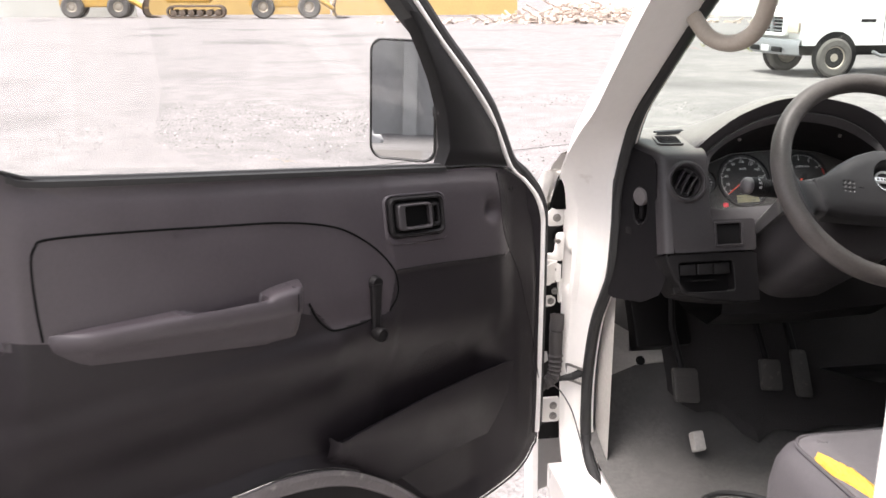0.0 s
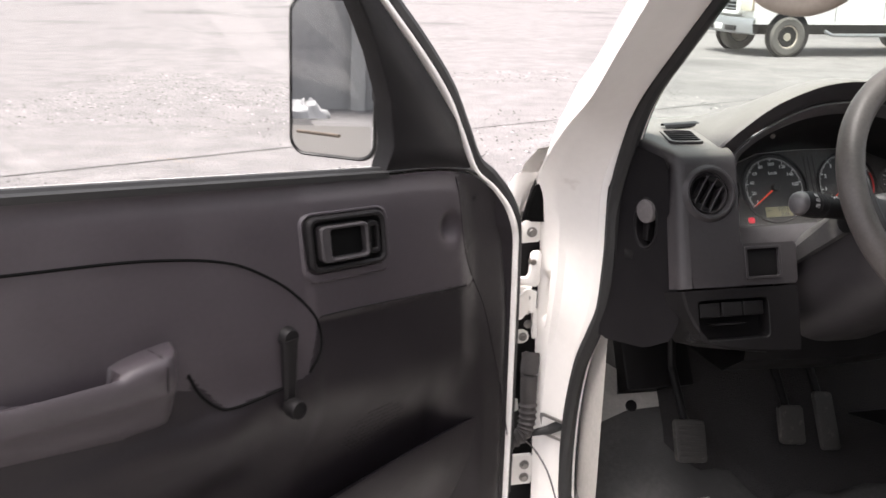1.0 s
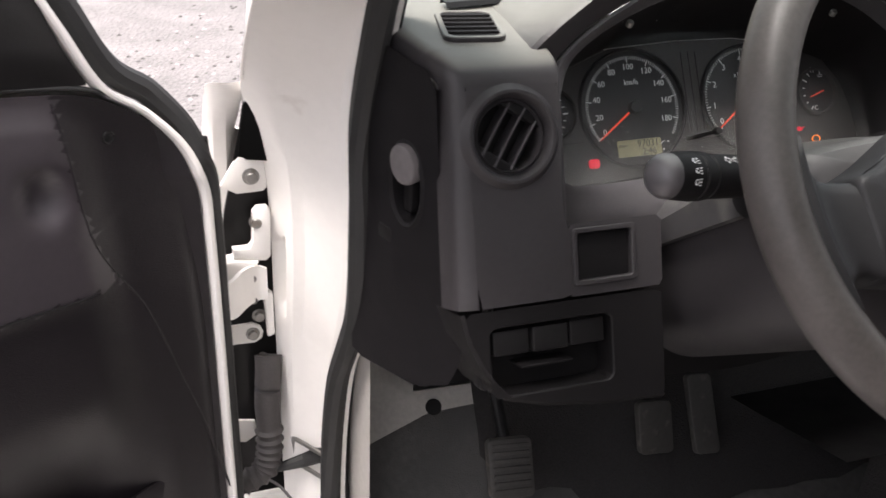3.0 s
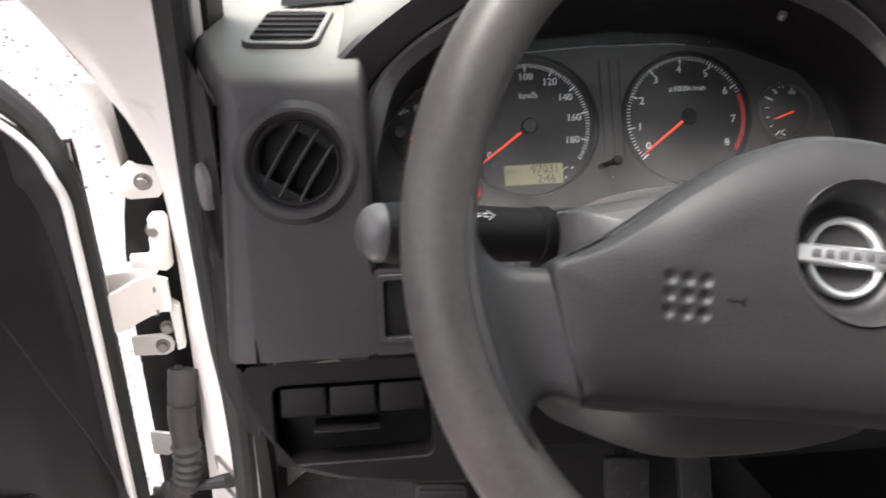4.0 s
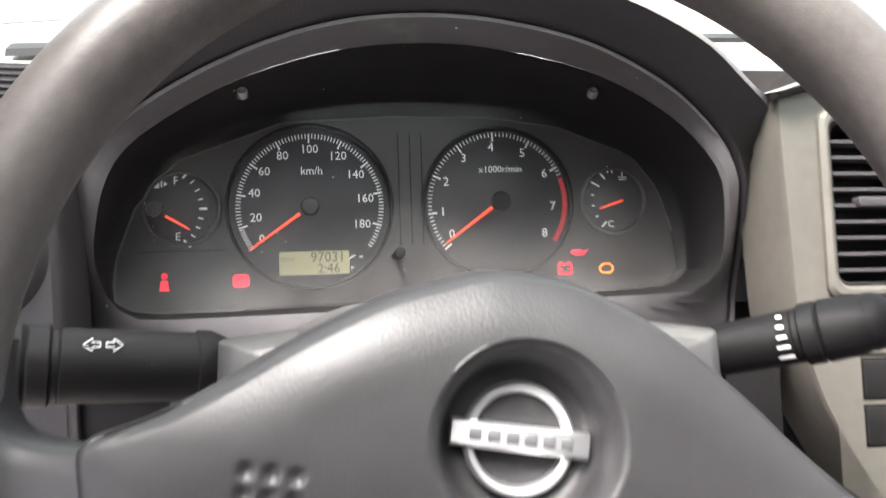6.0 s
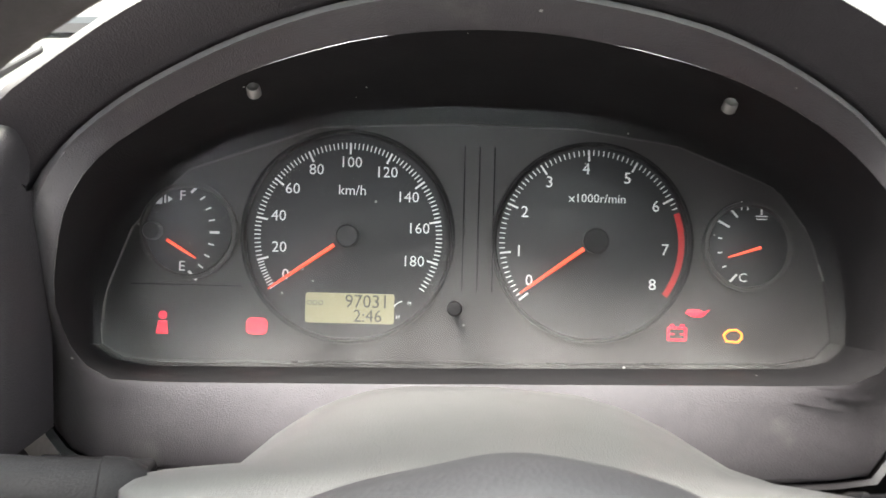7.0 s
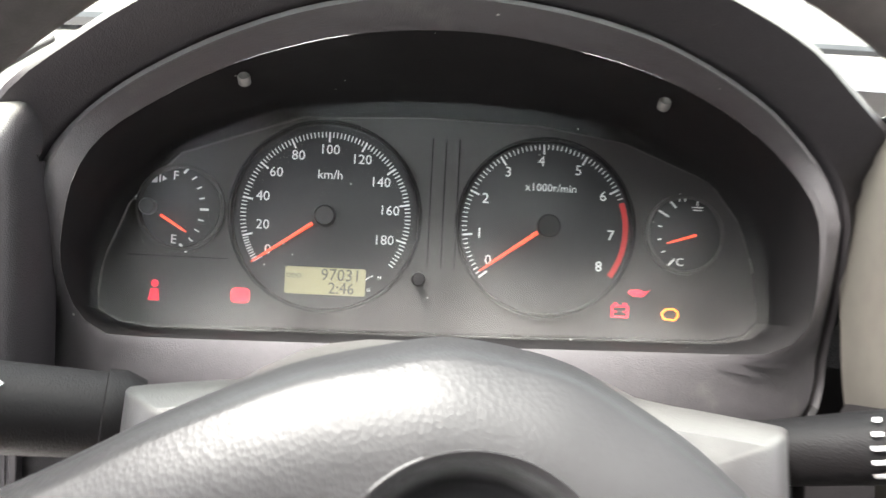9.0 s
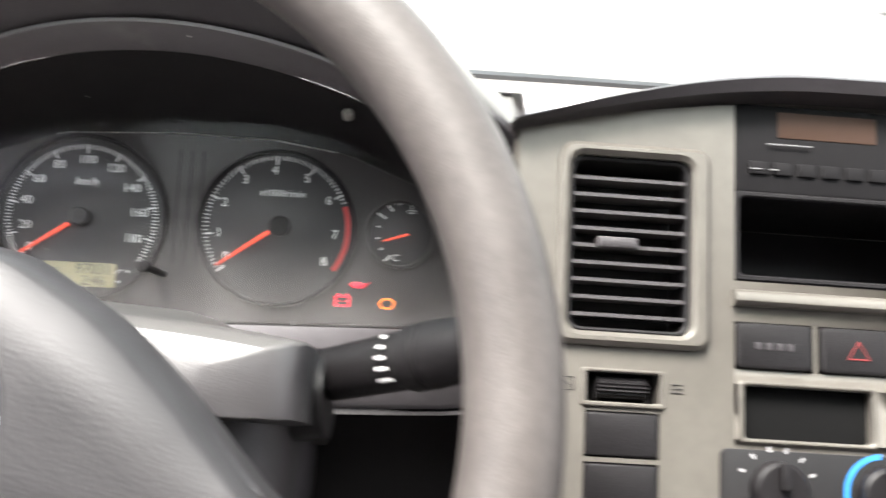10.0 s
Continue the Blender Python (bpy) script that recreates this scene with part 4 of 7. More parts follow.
def build_wheel():
    wh = thing("steering_wheel", "worn grey two-spoke steering wheel with a padded horn cover", "steering wheel", tuple(WH(0, 0, -0.06)))
    n, m = 128, 18
    rows = []
    for k in range(n):
        a = 2 * math.pi * k / n
        rows.append([WH((0.180 + 0.0165 * math.cos(b)) * math.cos(a), (0.180 + 0.0165 * math.cos(b)) * math.sin(a), 0.0175 * math.sin(b)) for b in [2 * math.pi * j / m for j in range(m)]])
    bm = bmesh.new()
    grid(bm, rows, wrap=True, close=True)
    part("rim", bm, M_RIM, wh, "grey-brown rim worn smooth and pitted")
    # pad with dimpled horn marks and a round dish
    na = 420
    out = polar([tuple(p) for p in spline(PAD, 6, True)], na, EMB)
    dim = [(sx * (0.0757 + 0.0076 * i) , -0.0345 + 0.0070 * j) for sx in (-1, 1) for i in (-1, 0, 1) for j in (-1, 0, 1)]
    prof = [(0.0, 0.0), (0.0215, 0.0), (0.0245, 0.0012), (0.0268, 0.0085), (0.0280, 0.0140), (0.0290, 0.0175), (0.0302, 0.0195), (0.0315, 0.0205)]
    rows = []
    for r, w in prof:
        rows.append([WH(EMB[0] + r * math.cos(2 * math.pi * k / na), EMB[1] + r * math.sin(2 * math.pi * k / na), w) for k in range(na)])
    steps = 84
    edge = np.array(out)
    for s in range(1, steps + 1):
        t = s / steps
        ring = []
        du, dv = edge[:, 0] - EMB[0], edge[:, 1] - EMB[1]
        L = np.hypot(du, dv)
        r = 0.0315 + (L - 0.0315) * t
        P = np.stack([EMB[0] + du / L * r, EMB[1] + dv / L * r], 1)
        E = np.sqrt(((P[:, None, :] - edge[None]) ** 2).sum(2).min(1))
        for (pu, pv), e in zip(P, E):
            pu, pv, e = float(pu), float(pv), float(e)
            g = 1 - min(1, e / 0.028)
            side = max(0.0, min(1.0, (abs(pu) - 0.112) / 0.008)) * max(0.0, min(1.0, (-0.018 - pv) / 0.012))
            flank = max(0.0, min(1.0, (abs(pu) - 0.070) / 0.030)) * max(0.0, min(1.0, (0.01 - pv) / 0.03))
            w = 0.0205 - 0.009 * g ** 2.4 * (1 - 0.65 * flank * max(0.0, min(1.0, (pv + 0.080) / 0.016))) - (0.014 - 0.011 * side) * max(0, 1 - e / (0.007 - 0.0045 * side)) ** 2.2
            up = max(0, pv / 0.045)
            w -= 0.004 * up * up + 0.009 * max(0.0, (-0.02 - pv) / 0.064) ** 1.6 * (1 - max(0.0, min(1.0, (abs(pu) - 0.080) / 0.035)))
            for cu, cv in dim:
                d2 = (pu - cu) ** 2 + (pv - cv) ** 2
                if d2 < 0.0031 ** 2:
                    w -= 0.0019 * (1 - d2 / 0.0031 ** 2)
            ring.append(WH(pu, pv, w))
        rows.append(ring)
    rows.append([WH(u * 0.995, v * 0.995, -0.022) for u, v in out])
    bm = bmesh.new()
    grid(bm, rows, wrap=True)
    pad = part("horn_pad", bm, M_PAD, wh, "leather-grained dark grey horn pad with dimpled marks", angle=60)
    for sx in (-1, 1):
        bm = bmesh.new()
        c = sx * 0.0545
        slab([(c - 0.004, -0.0350), (c + 0.002, -0.0352), (c + 0.004, -0.0372), (c + 0.004, -0.0318), (c + 0.002, -0.0338), (c - 0.004, -0.0338)], WH, 0.0178, 0.0202, 0.0003, bm)
        part("horn_symbol", bm, M_HOOD, pad, "embossed horn mark")
    # emblem: chrome ring and bar, unlettered
    bm = bmesh.new()
    rows = []
    for r, w in ((0.0150, 0.0002), (0.0152, 0.0030), (0.0160, 0.0044), (0.0176, 0.0046), (0.0186, 0.0034), (0.0188, 0.0002)):
        rows.append([WH(EMB[0] + r * math.cos(2 * math.pi * k / 64), EMB[1] + r * math.sin(2 * math.pi * k / 64), w) for k in range(64)])
    grid(bm, rows, wrap=True)
    em = part("emblem", bm, M_CHROME, wh, "chrome ring emblem")
    bm = bmesh.new()
    rows = []
    for k in range(13):
        t = -1 + 2 * k / 12
        u = EMB[0] + 0.0228 * t
        arch = 0.0016 * (1 - t * t)
        rows.append([WH(u, EMB[1] - 0.0046, 0.0004), WH(u, EMB[1] - 0.0044, 0.0046 + arch), WH(u, EMB[1] - 0.0034, 0.0062 + arch), WH(u, EMB[1] + 0.0034, 0.0062 + arch), WH(u, EMB[1] + 0.0044, 0.0046 + arch), WH(u, EMB[1] + 0.0046, 0.0004)])
    vs = grid(bm, rows)
    cap(bm, vs[0])
    cap(bm, vs[-1])
    part("emblem_bar", bm, M_CHROME, em, "plain chrome bar across the ring")
    m_dull = mat("dull_chrome", (0.16, 0.16, 0.165), 0.4, 0.7, vary=0.02)
    for k in range(6):
        c = EMB[0] - 0.0150 + 0.0060 * k
        t = (c - EMB[0]) / 0.0228
        bm = box(WH, c - 0.0021, c + 0.0021, EMB[1] - 0.0020, EMB[1] + 0.0020, 0.005, 0.00635 + 0.0016 * (1 - t * t), 0.0007, 0.0002)
        part("emblem_inlay", bm, m_dull, em, "dull inlay block")
    # spokes: flush with the pad, widening into the rim
    for sx in (-1, 1):
        top = spline([(0.1345, -0.0265), (0.1440, -0.0262), (0.1525, -0.0240), (0.1600, -0.0150), (0.1660, 0.004)], 4)
        bot = spline([(0.1150, -0.0850), (0.1235, -0.0805), (0.1295, -0.0825), (0.1325, -0.0920), (0.1290, -0.1060)], 4)
        bm = bmesh.new()
        rows = []
        nn = len(top)
        for k, (a, b) in enumerate(zip(top, bot)):
            t = k / (nn - 1)
            wf = 0.0158 - 0.0040 * math.sin(min(1, t * 1.1) * math.pi) - 0.0010 * t * t
            ring = []
            for q, wd in ((0, -0.020), (0, -0.004), (0.02, wf - 0.0045), (0.07, wf - 0.0010), (0.16, wf), (0.35, wf + 0.0006), (0.5, wf + 0.0008), (0.65, wf + 0.0006), (0.84, wf), (0.93, wf - 0.0010), (0.98, wf - 0.0045), (1, -0.004), (1, -0.022), (0.5, -0.024)):
                p = a.lerp(b, q)
                bulge = 1 + t * t * (0.1672 / max(p.length, 1e-6) - 1)
                ring.append(WH(sx * p.x * bulge, p.y * bulge, wd))
            rows.append(ring)
        rows.append([WH(sx * p.x * 1.05, p.y * 1.05, min(wd, 0.009)) for p, wd in [(Vector((0.1672 * math.cos(an), 0.1672 * math.sin(an))), wd) for an, wd in [(math.atan2(0.004, 0.166) * (1 - q) + math.atan2(-0.106, 0.129) * q, wd) for q, wd in ((0, -0.008), (0, -0.004), (0.02, 0.004), (0.07, 0.009), (0.16, 0.009), (0.35, 0.009), (0.5, 0.009), (0.65, 0.009), (0.84, 0.009), (0.93, 0.008), (0.98, 0.004), (1, -0.004), (1, -0.008), (0.5, -0.008))]]])
        grid(bm, rows, wrap=True)
        part("spoke", bm, M_PAD, wh, "grained spoke", angle=50)
    # backing shell
    bm = bmesh.new()
    rows = [[WH(u * k, v * k, w) for u, v in polar(PAD, 60, EMB)] for k, w in ((0.97, -0.012), (0.96, -0.022), (0.62, -0.045), (0.5, -0.06), (0.0, -0.06))]
    grid(bm, rows, wrap=True)
    part("back_cover", bm, M_LOWER, wh)
    return wh


def stalk(name, base, tip, label, radii, marks):
    th = thing(name, label, "stalk", tuple(base))
    base, tip = Vector(base), Vector(tip)
    prof = [(0.0, 0.82), (0.06, 1.0), (0.11, 1.0), (0.115, 0.93), (0.585, 1.0), (0.595, 0.93), (0.615, 0.93), (0.625, 1.04), (0.69, 1.04), (0.70, 0.98), (0.715, 1.05), (0.84, 1.0), (0.92, 0.88), (0.97, 0.72), (0.995, 0.5)]
    pts = [base.lerp(tip, t) for t, _ in prof]
    cut = 5
    bm = tube(pts[:cut + 1], [radii[0] * k for _, k in prof[:cut + 1]], 24)
    part("arm", bm, M_LOWER, th)
    bm = tube(pts[cut:], [(radii[1]) * k for _, k in prof[cut:]], 24)
    part("switch_knob", bm, M_LOWER, th, "ribbed dark switch knob")
    bm = tube([base.lerp(tip, t) for t in (0.90, 0.93, 0.965, 0.99, 1.003, 1.008)], [radii[1] * k for k in (0.95, 0.93, 0.82, 0.64, 0.40, 0.1)], 24)
    part("end_cap", bm, M_BEZEL if marks else M_LOWER, th, "worn end cap")
    ax = (tip - base).normalized()
    view = Vector((0, -0.80, 0.60))
    view = (view - ax * view.dot(ax)).normalized()
    side = view.cross(ax)
    S = frame_of(base, ax, side)
    return th, S, (tip - base).length, view, side


def build_column():
    col = thing("steering_column", "dark grey plastic steering column shroud", "steering column", tuple(COL(0, 0, -0.2)))
    bm = bmesh.new()
    rows = []
    N = 48
    for w, hw, wing, dome in ((-0.058, 0.070, 0.020, 0.020), (-0.061, 0.094, 0.029, 0.029), (-0.068, 0.102, 0.033, 0.033), (-0.080, 0.107, 0.036, 0.037), (-0.10, 0.109, 0.037, 0.043), (-0.125, 0.110, 0.036, 0.050), (-0.15, 0.110, 0.033, 0.0555), (-0.18, 0.109, 0.029, 0.060), (-0.21, 0.108, 0.026, 0.0622), (-0.26, 0.106, 0.022, 0.061), (-0.34, 0.10, 0.02, 0.058)):
        ring = []
        for k in range(N):
            a = 2 * math.pi * k / N
            c, s = math.cos(a), math.sin(a)
            u = hw * math.copysign(abs(c) ** 0.55, c)
            if s >= 0:
                q = abs(u) / hw
                v = wing * (1.10 - 0.22 * q * q) * min(1.0, s / 0.14) ** 0.5
                e = (u + 0.004) / 0.102
                if abs(e) < 1:
                    v = max(v, dome * (1 - abs(e) ** 3.0) ** 0.6)
            else:
                v = -0.002 * abs(s) ** 0.7
                u *= 0.96
            ring.append(COL(u, v, w))
        rows.append(ring)
    vs = grid(bm, rows, wrap=True)
    cap(bm, vs[0])
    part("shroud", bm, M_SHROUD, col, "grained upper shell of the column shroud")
    bm = bmesh.new()
    rows = []
    for w, hw, bot in ((-0.072, 0.070, -0.060), (-0.078, 0.088, -0.078), (-0.09, 0.098, -0.092), (-0.11, 0.102, -0.103), (-0.14, 0.102, -0.108), (-0.20, 0.10, -0.108), (-0.34, 0.095, -0.105)):
        rows.append([COL(hw * math.copysign(abs(math.cos(a)) ** 0.6, math.cos(a)), bot * abs(math.sin(a)) ** 0.7 if math.sin(a) < 0 else 0.004, w) for a in [2 * math.pi * k / N for k in range(N)]])
    vs = grid(bm, rows, wrap=True)
    cap(bm, vs[0])
    part("lower_shroud", bm, M_DASH, col, "darker lower shell of the column shroud")
    for sx in (-1, 1):
        part("stalk_collar", tube([COL(sx * 0.095, 0.012, -0.112), COL(sx * 0.114, 0.013, -0.110)], [0.020, 0.0185], 20), M_BLACK, col)
    th, S, L, view, side = stalk("indicator_stalk", (-0.096, -0.1675, 1.3165), (-0.203, -0.192, 1.337), "dark indicator and light stalk with white symbols", (0.0155, 0.0160), 1)
    r = 0.0158
    base, ax = Vector((-0.096, -0.1675, 1.3165)), Vector((-0.107, -0.0245, 0.0205)).normalized()

    def on_stalk(u, v, w):
        return base + ax * u + side * v + view * (math.sqrt(max(0, r * r - v * v)) + w)

    for s in (-1, 1):
        c = L * 0.45 + s * 0.0040
        ring = [(c - 0.0030 * s, -0.0012), (c, -0.0012), (c, -0.0029), (c + 0.0036 * s, 0.0), (c, 0.0029), (c, 0.0012), (c - 0.0030 * s, 0.0012)]
        if s < 0:
            ring = ring[::-1]
        ring = [(u, v - 0.0075) for u, v in ring]
        part("arrow_symbol", frame_ring(ring, inset(ring, 0.0005), on_stalk, 0.0002, 0.0005, 0.0001), M_MARK, th, "white direction arrow")
    for cv in (0.008, 0.001, -0.006):
        bm = lathe([(0.0018, 0.0009), (0.0018, 0.0012), (0.0012, 0.0012)], on_stalk, L * 0.80, cv, 12, capped=False)
        for k in range(3):
            box(on_stalk, L * 0.80 - 0.0045, L * 0.80 - 0.0025, cv - 0.002 + 0.0018 * k, cv - 0.0014 + 0.0018 * k, 0.0009, 0.0012, 0.0002, 0.0001, bm)
        part("light_symbol", bm, M_MARK, th, "small white light symbol")
    b, tp = Vector((0.111, -0.151, 1.3030)), Vector((0.1890, -0.193, 1.3490))
    th2, S2, L2, view2, side2 = stalk("wiper_stalk", b, tp, "dark wiper stalk with white setting marks", (0.0125, 0.0135), 0)
    ax2 = (tp - b).normalized()

    def on_w(u, v, w):
        return b + ax2 * u + side2 * v + view2 * (math.sqrt(max(0, 0.0137 ** 2 - v * v)) + w)

    for k, hl in enumerate((0.0012, 0.0016, 0.0022, 0.0028, 0.0034)):
        v = 0.0095 - 0.0045 * k
        part("setting_mark", box(on_w, L2 * 0.55 - hl, L2 * 0.55 + hl, v - 0.0007, v + 0.0007, 0.0002, 0.0005, 0.0002, 0.0001), M_MARK, th2)
    return col
# ---- dashboard ----
A_L = math.atan(0.35)
LP = frame_of((-0.24, -0.048, 1.312), (1, 0, 0), (0, math.sin(A_L), math.cos(A_L)))
A_S = math.atan(0.62)
ST = frame_of((0.245, -0.016, 1.380), (1, 0, 0), (0, math.sin(A_S), math.cos(A_S)))


def rect_ring(rect, hole, f, n=64, c=(0, 0), w=0.0, depth=0.02, bm=None, lip=0.0012):
    """A flat panel with one opening whose walls go back by depth."""
    bm = bm or bmesh.new()
    o = polar(rect, n, c, 0.02)
    h = polar(hole, n, c, 0.02)
    h2 = polar([(c[0] + (u - c[0]) * 1.0, c[1] + (v - c[1]) * 1.0) for u, v in hole], n, c, 0.02)
    rows = [[f(u, v, w) for u, v in o], [f(u, v, w) for u, v in inset(h, -lip)], [f(u, v, w - lip) for u, v in h2], [f(u, v, w - depth) for u, v in h2]]
    grid(bm, rows, wrap=True)
    return bm


def circle(r, n=48, c=(0, 0)):
    return [(c[0] + r * math.cos(2 * math.pi * k / n), c[1] + r * math.sin(2 * math.pi * k / n)) for k in range(n)]


def build_dash():
    da = thing("dashboard", "grained dark grey plastic dashboard", "dashboard", (0.3, 0.0, 1.1))
    # top sheet
    prof = [(-0.034, 1.352), (-0.030, 1.360), (-0.022, 1.3665), (-0.008, 1.371), (0.02, 1.374), (0.06, 1.379), (0.12, 1.384), (0.18, 1.387), (0.235, 1.386), (0.255, 1.378)]
    xs = [-0.335, -0.325, -0.312, -0.302, -0.292, -0.27, -0.23, -0.19, -0.12, 0.0, 0.12, 0.22, 0.3, 0.5, 0.8, 1.1, 1.18]
    bm = bmesh.new()
    rows = []
    for y, z in prof[6:]:
        rows.append([(x, y - (0.10 * ((x - 0.4) / 0.76) ** 2 * (y - 0.12) / 0.12), z) for x in [-0.345] + xs[:8] + [-0.12 + 0.05 * k for k in range(27)]])
    grid(bm, rows)
    part("dash_top", bm, M_POD, da, "dash top with daylight and dust in its pale colour")
    # demister strip along the windscreen
    bm = bmesh.new()
    grid(bm, [[(x, 0.175 + d - 0.10 * ((x - 0.4) / 0.76) ** 2, 1.3878 + e) for x in [-0.25 + 1.3 * k / 20 for k in range(21)]] for d, e in ((-0.016, -0.003), (-0.013, 0.001), (0.0, 0.0015), (0.003, -0.003))])
    part("demister_strip", bm, M_BLACK, da, "dark demister slot strip")
    # small side vent on top
    sv = frame_of((-0.2425, 0.046, 1.3790), (1, -0.10, 0), (0, 0.995, 0.07))
    O = [(u + 0.19 * v, v) for u, v in rrect(-0.0270, 0.0250, -0.036, 0.038, 0.010, 6)]
    I = [(u + 0.19 * v, v) for u, v in rrect(-0.0220, 0.0205, -0.031, 0.033, 0.008, 6)]
    bm = frame_ring(O, I, sv, -0.004, 0.0016, 0.0008, wi=-0.006)
    vt = part("side_vent", bm, M_POD, da, "small slatted demister vent")
    bm = slab(I, sv, -0.012, 0.0004, 0.0003)
    part("vent_well", bm, M_BLACK, vt)
    for k in range(5):
        v = -0.0235 + 0.0112 * k
        du = 0.19 * v
        bm = box(sv, -0.0218 + du, 0.0203 + du, v, v + 0.0026, -0.0045, 0.0024, 0.0008, 0.0005)
        part("slat", bm, M_LOWER, vt)
    # driver's pod: face with the round vent opening
    bm = bmesh.new()
    rect_ring([(-0.035, -0.1295), (0.046, -0.1295), (0.046, -0.070), (0.041, -0.066), (0.041, 0.042), (-0.035, 0.042)], circle(0.0345), LP, 96, (0, 0), 0.0, 0.03, bm)
    POD_EDGE = [(0.0410, 0.0), (0.0435, -0.0010), (0.0455, -0.0035), (0.0470, -0.0080), (0.0480, -0.015), (0.0485, -0.026), (0.0485, -0.05)]
    # rounded left edge into the side
    prof = [(-0.035, 0.0), (-0.0400, -0.0008), (-0.0440, -0.0030), (-0.0470, -0.0065), (-0.0490, -0.0115), (-0.0508, -0.018), (-0.0525, -0.028)]
    vv = [-0.1295, -0.10, -0.06, -0.02, 0.01, 0.03, 0.042]
    grid(bm, [[LP(u - (0.004 if w < -0.002 else 0) * max(0, -v / 0.13), v, w) for v in vv] for u, w in prof])
    # the face rolls over into the dash top
    roll = [tuple(LP(0, v_, 0))[1:] for v_ in (0.042, 0.0433)] + [(-0.0316, 1.3575), (-0.0285, 1.3624), (-0.0240, 1.3663), (-0.0180, 1.3693), (-0.0100, 1.3714), (0.002, 1.3730), (0.022, 1.3748), (0.06, 1.379), (0.12, 1.384)]
    rows = []
    for k, (y, z) in enumerate(roll):
        a, b = roll[max(0, k - 1)], roll[min(len(roll) - 1, k + 1)]
        ln = math.hypot(b[0] - a[0], b[1] - a[1])
        ny, nz = -(b[1] - a[1]) / ln, (b[0] - a[0]) / ln
        if k < 2:
            ny, nz = -math.cos(A_L), math.sin(A_L)
        sx = -0.24 - 0.26 * max(0.0, y + 0.034)
        row = []
        for u, w in prof[::-1]:
            w = max(w, -0.016) if k < 9 else w
            row.append((sx + u, y + ny * w, z + nz * w))
        for x in (-0.25, -0.22, -0.199):
            row.append((x, y, z))
        for u, w in POD_EDGE[1:-1]:
            w *= max(0.0, min(1.0, (0.012 - y) / 0.02))
            row.append((-0.24 + u if y < 0.012 else -0.24 + u + 0.035 * (u - 0.041) / 0.0075, y + ny * w, z + nz * w))
        rows.append(row)
    grid(bm, rows[:8])
    grid(bm, [[LP(u, v, w) for v in (-0.070, -0.04, 0.0, 0.03, 0.042)] for u, w in POD_EDGE])
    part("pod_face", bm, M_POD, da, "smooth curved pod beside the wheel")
    bm = bmesh.new()
    grid(bm, rows[7:])
    part("pod_top", bm, M_POD, da, "top of the pod with daylight and dust in its pale colour")
    # below the hood: panel with a blank switch pocket
    bm = bmesh.new()
    rect_ring([(0.046, -0.1295), (0.130, -0.1295), (0.130, -0.070), (0.046, -0.070)], rrect(0.0515, 0.1015, -0.1175, -0.0775, 0.002), LP, 64, (0.0765, -0.0975), -0.0008, 0.018, bm)
    part("pocket_panel", bm, M_DASH, da)
    bm = slab(rrect(0.050, 0.103, -0.119, -0.076, 0.003), LP, -0.03, -0.005, 0.001)
    pk = part("blank_switch", bm, M_LOWER, da, "blank switch cover in its frame")
    frame_bm = frame_ring(rrect(0.0480, 0.1050, -0.1210, -0.0740, 0.003), rrect(0.0520, 0.1010, -0.1170, -0.0780, 0.0025), LP, -0.002, 0.0014, 0.0006, wi=-0.006)
    part("switch_frame", frame_bm, M_DASH, pk)
    # lower panel with a switch row
    bm = bmesh.new()
    lo = [(-0.0465, -0.1325), (0.130, -0.1325), (0.130, -0.225), (0.080, -0.2230), (0.02, -0.215), (-0.012, -0.205), (-0.031, -0.18), (-0.042, -0.155)][::-1]
    rect_ring(lo, rrect(-0.026, 0.082, -0.2040, -0.1475, 0.006), LP, 90, (0.03, -0.175), -0.0025, 0.03, bm)
    prof = [(0.0, -0.0025), (-0.003, -0.005), (-0.004, -0.02), (-0.006, -0.10)]
    lo2 = [(-0.0465, -0.1325), (-0.042, -0.155), (-0.031, -0.18), (-0.012, -0.205), (0.02, -0.215), (0.080, -0.2230), (0.130, -0.225)]
    grid(bm, [[LP(u + du * (1 if u < 0.0 else 0.2), v + du * (1 if v < -0.19 else 0.2), w) for u, v in lo2] for du, w in prof])
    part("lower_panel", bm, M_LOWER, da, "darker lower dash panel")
    bm = slab(rrect(-0.028, 0.084, -0.206, -0.146, 0.006), LP, -0.045, -0.030, 0.001)
    part("switch_well", bm, M_BLACK, da)
    for k in range(3):
        u = -0.022 + 0.034 * k
        bm = box(LP, u, u + 0.0315, -0.172, -0.151, -0.03, -0.008 if k != 1 else -0.006, 0.002, 0.0015)
        part("rocker_switch", bm, M_BLACK, da)
    bm = box(LP, 0.0, 0.046, -0.1835, -0.1815, -0.03, -0.004, 0.0006, 0.0004)
    part("coin_lip", bm, M_LOWER, da)
    # round vent
    bm = lathe([(0.0420, -0.001), (0.0395, 0.0012), (0.0378, 0.0040), (0.0360, 0.0055), (0.0335, 0.0054), (0.0315, 0.0030), (0.0302, -0.002), (0.0300, -0.004), (0.0285, -0.0035), (0.0272, -0.001), (0.0264, -0.003), (0.0262, -0.026)], LP, 0.0, 0.003, 64, capped=False)
    rv = part("round_vent", bm, M_DASH, da, "round swivelling air vent")
    bm = lathe([(0.030, -0.027), (0.0, -0.027)], LP, 0, 0.003, 40, capped=False)
    part("vent_well", bm, M_BLACK, rv)
    a = radians(57)
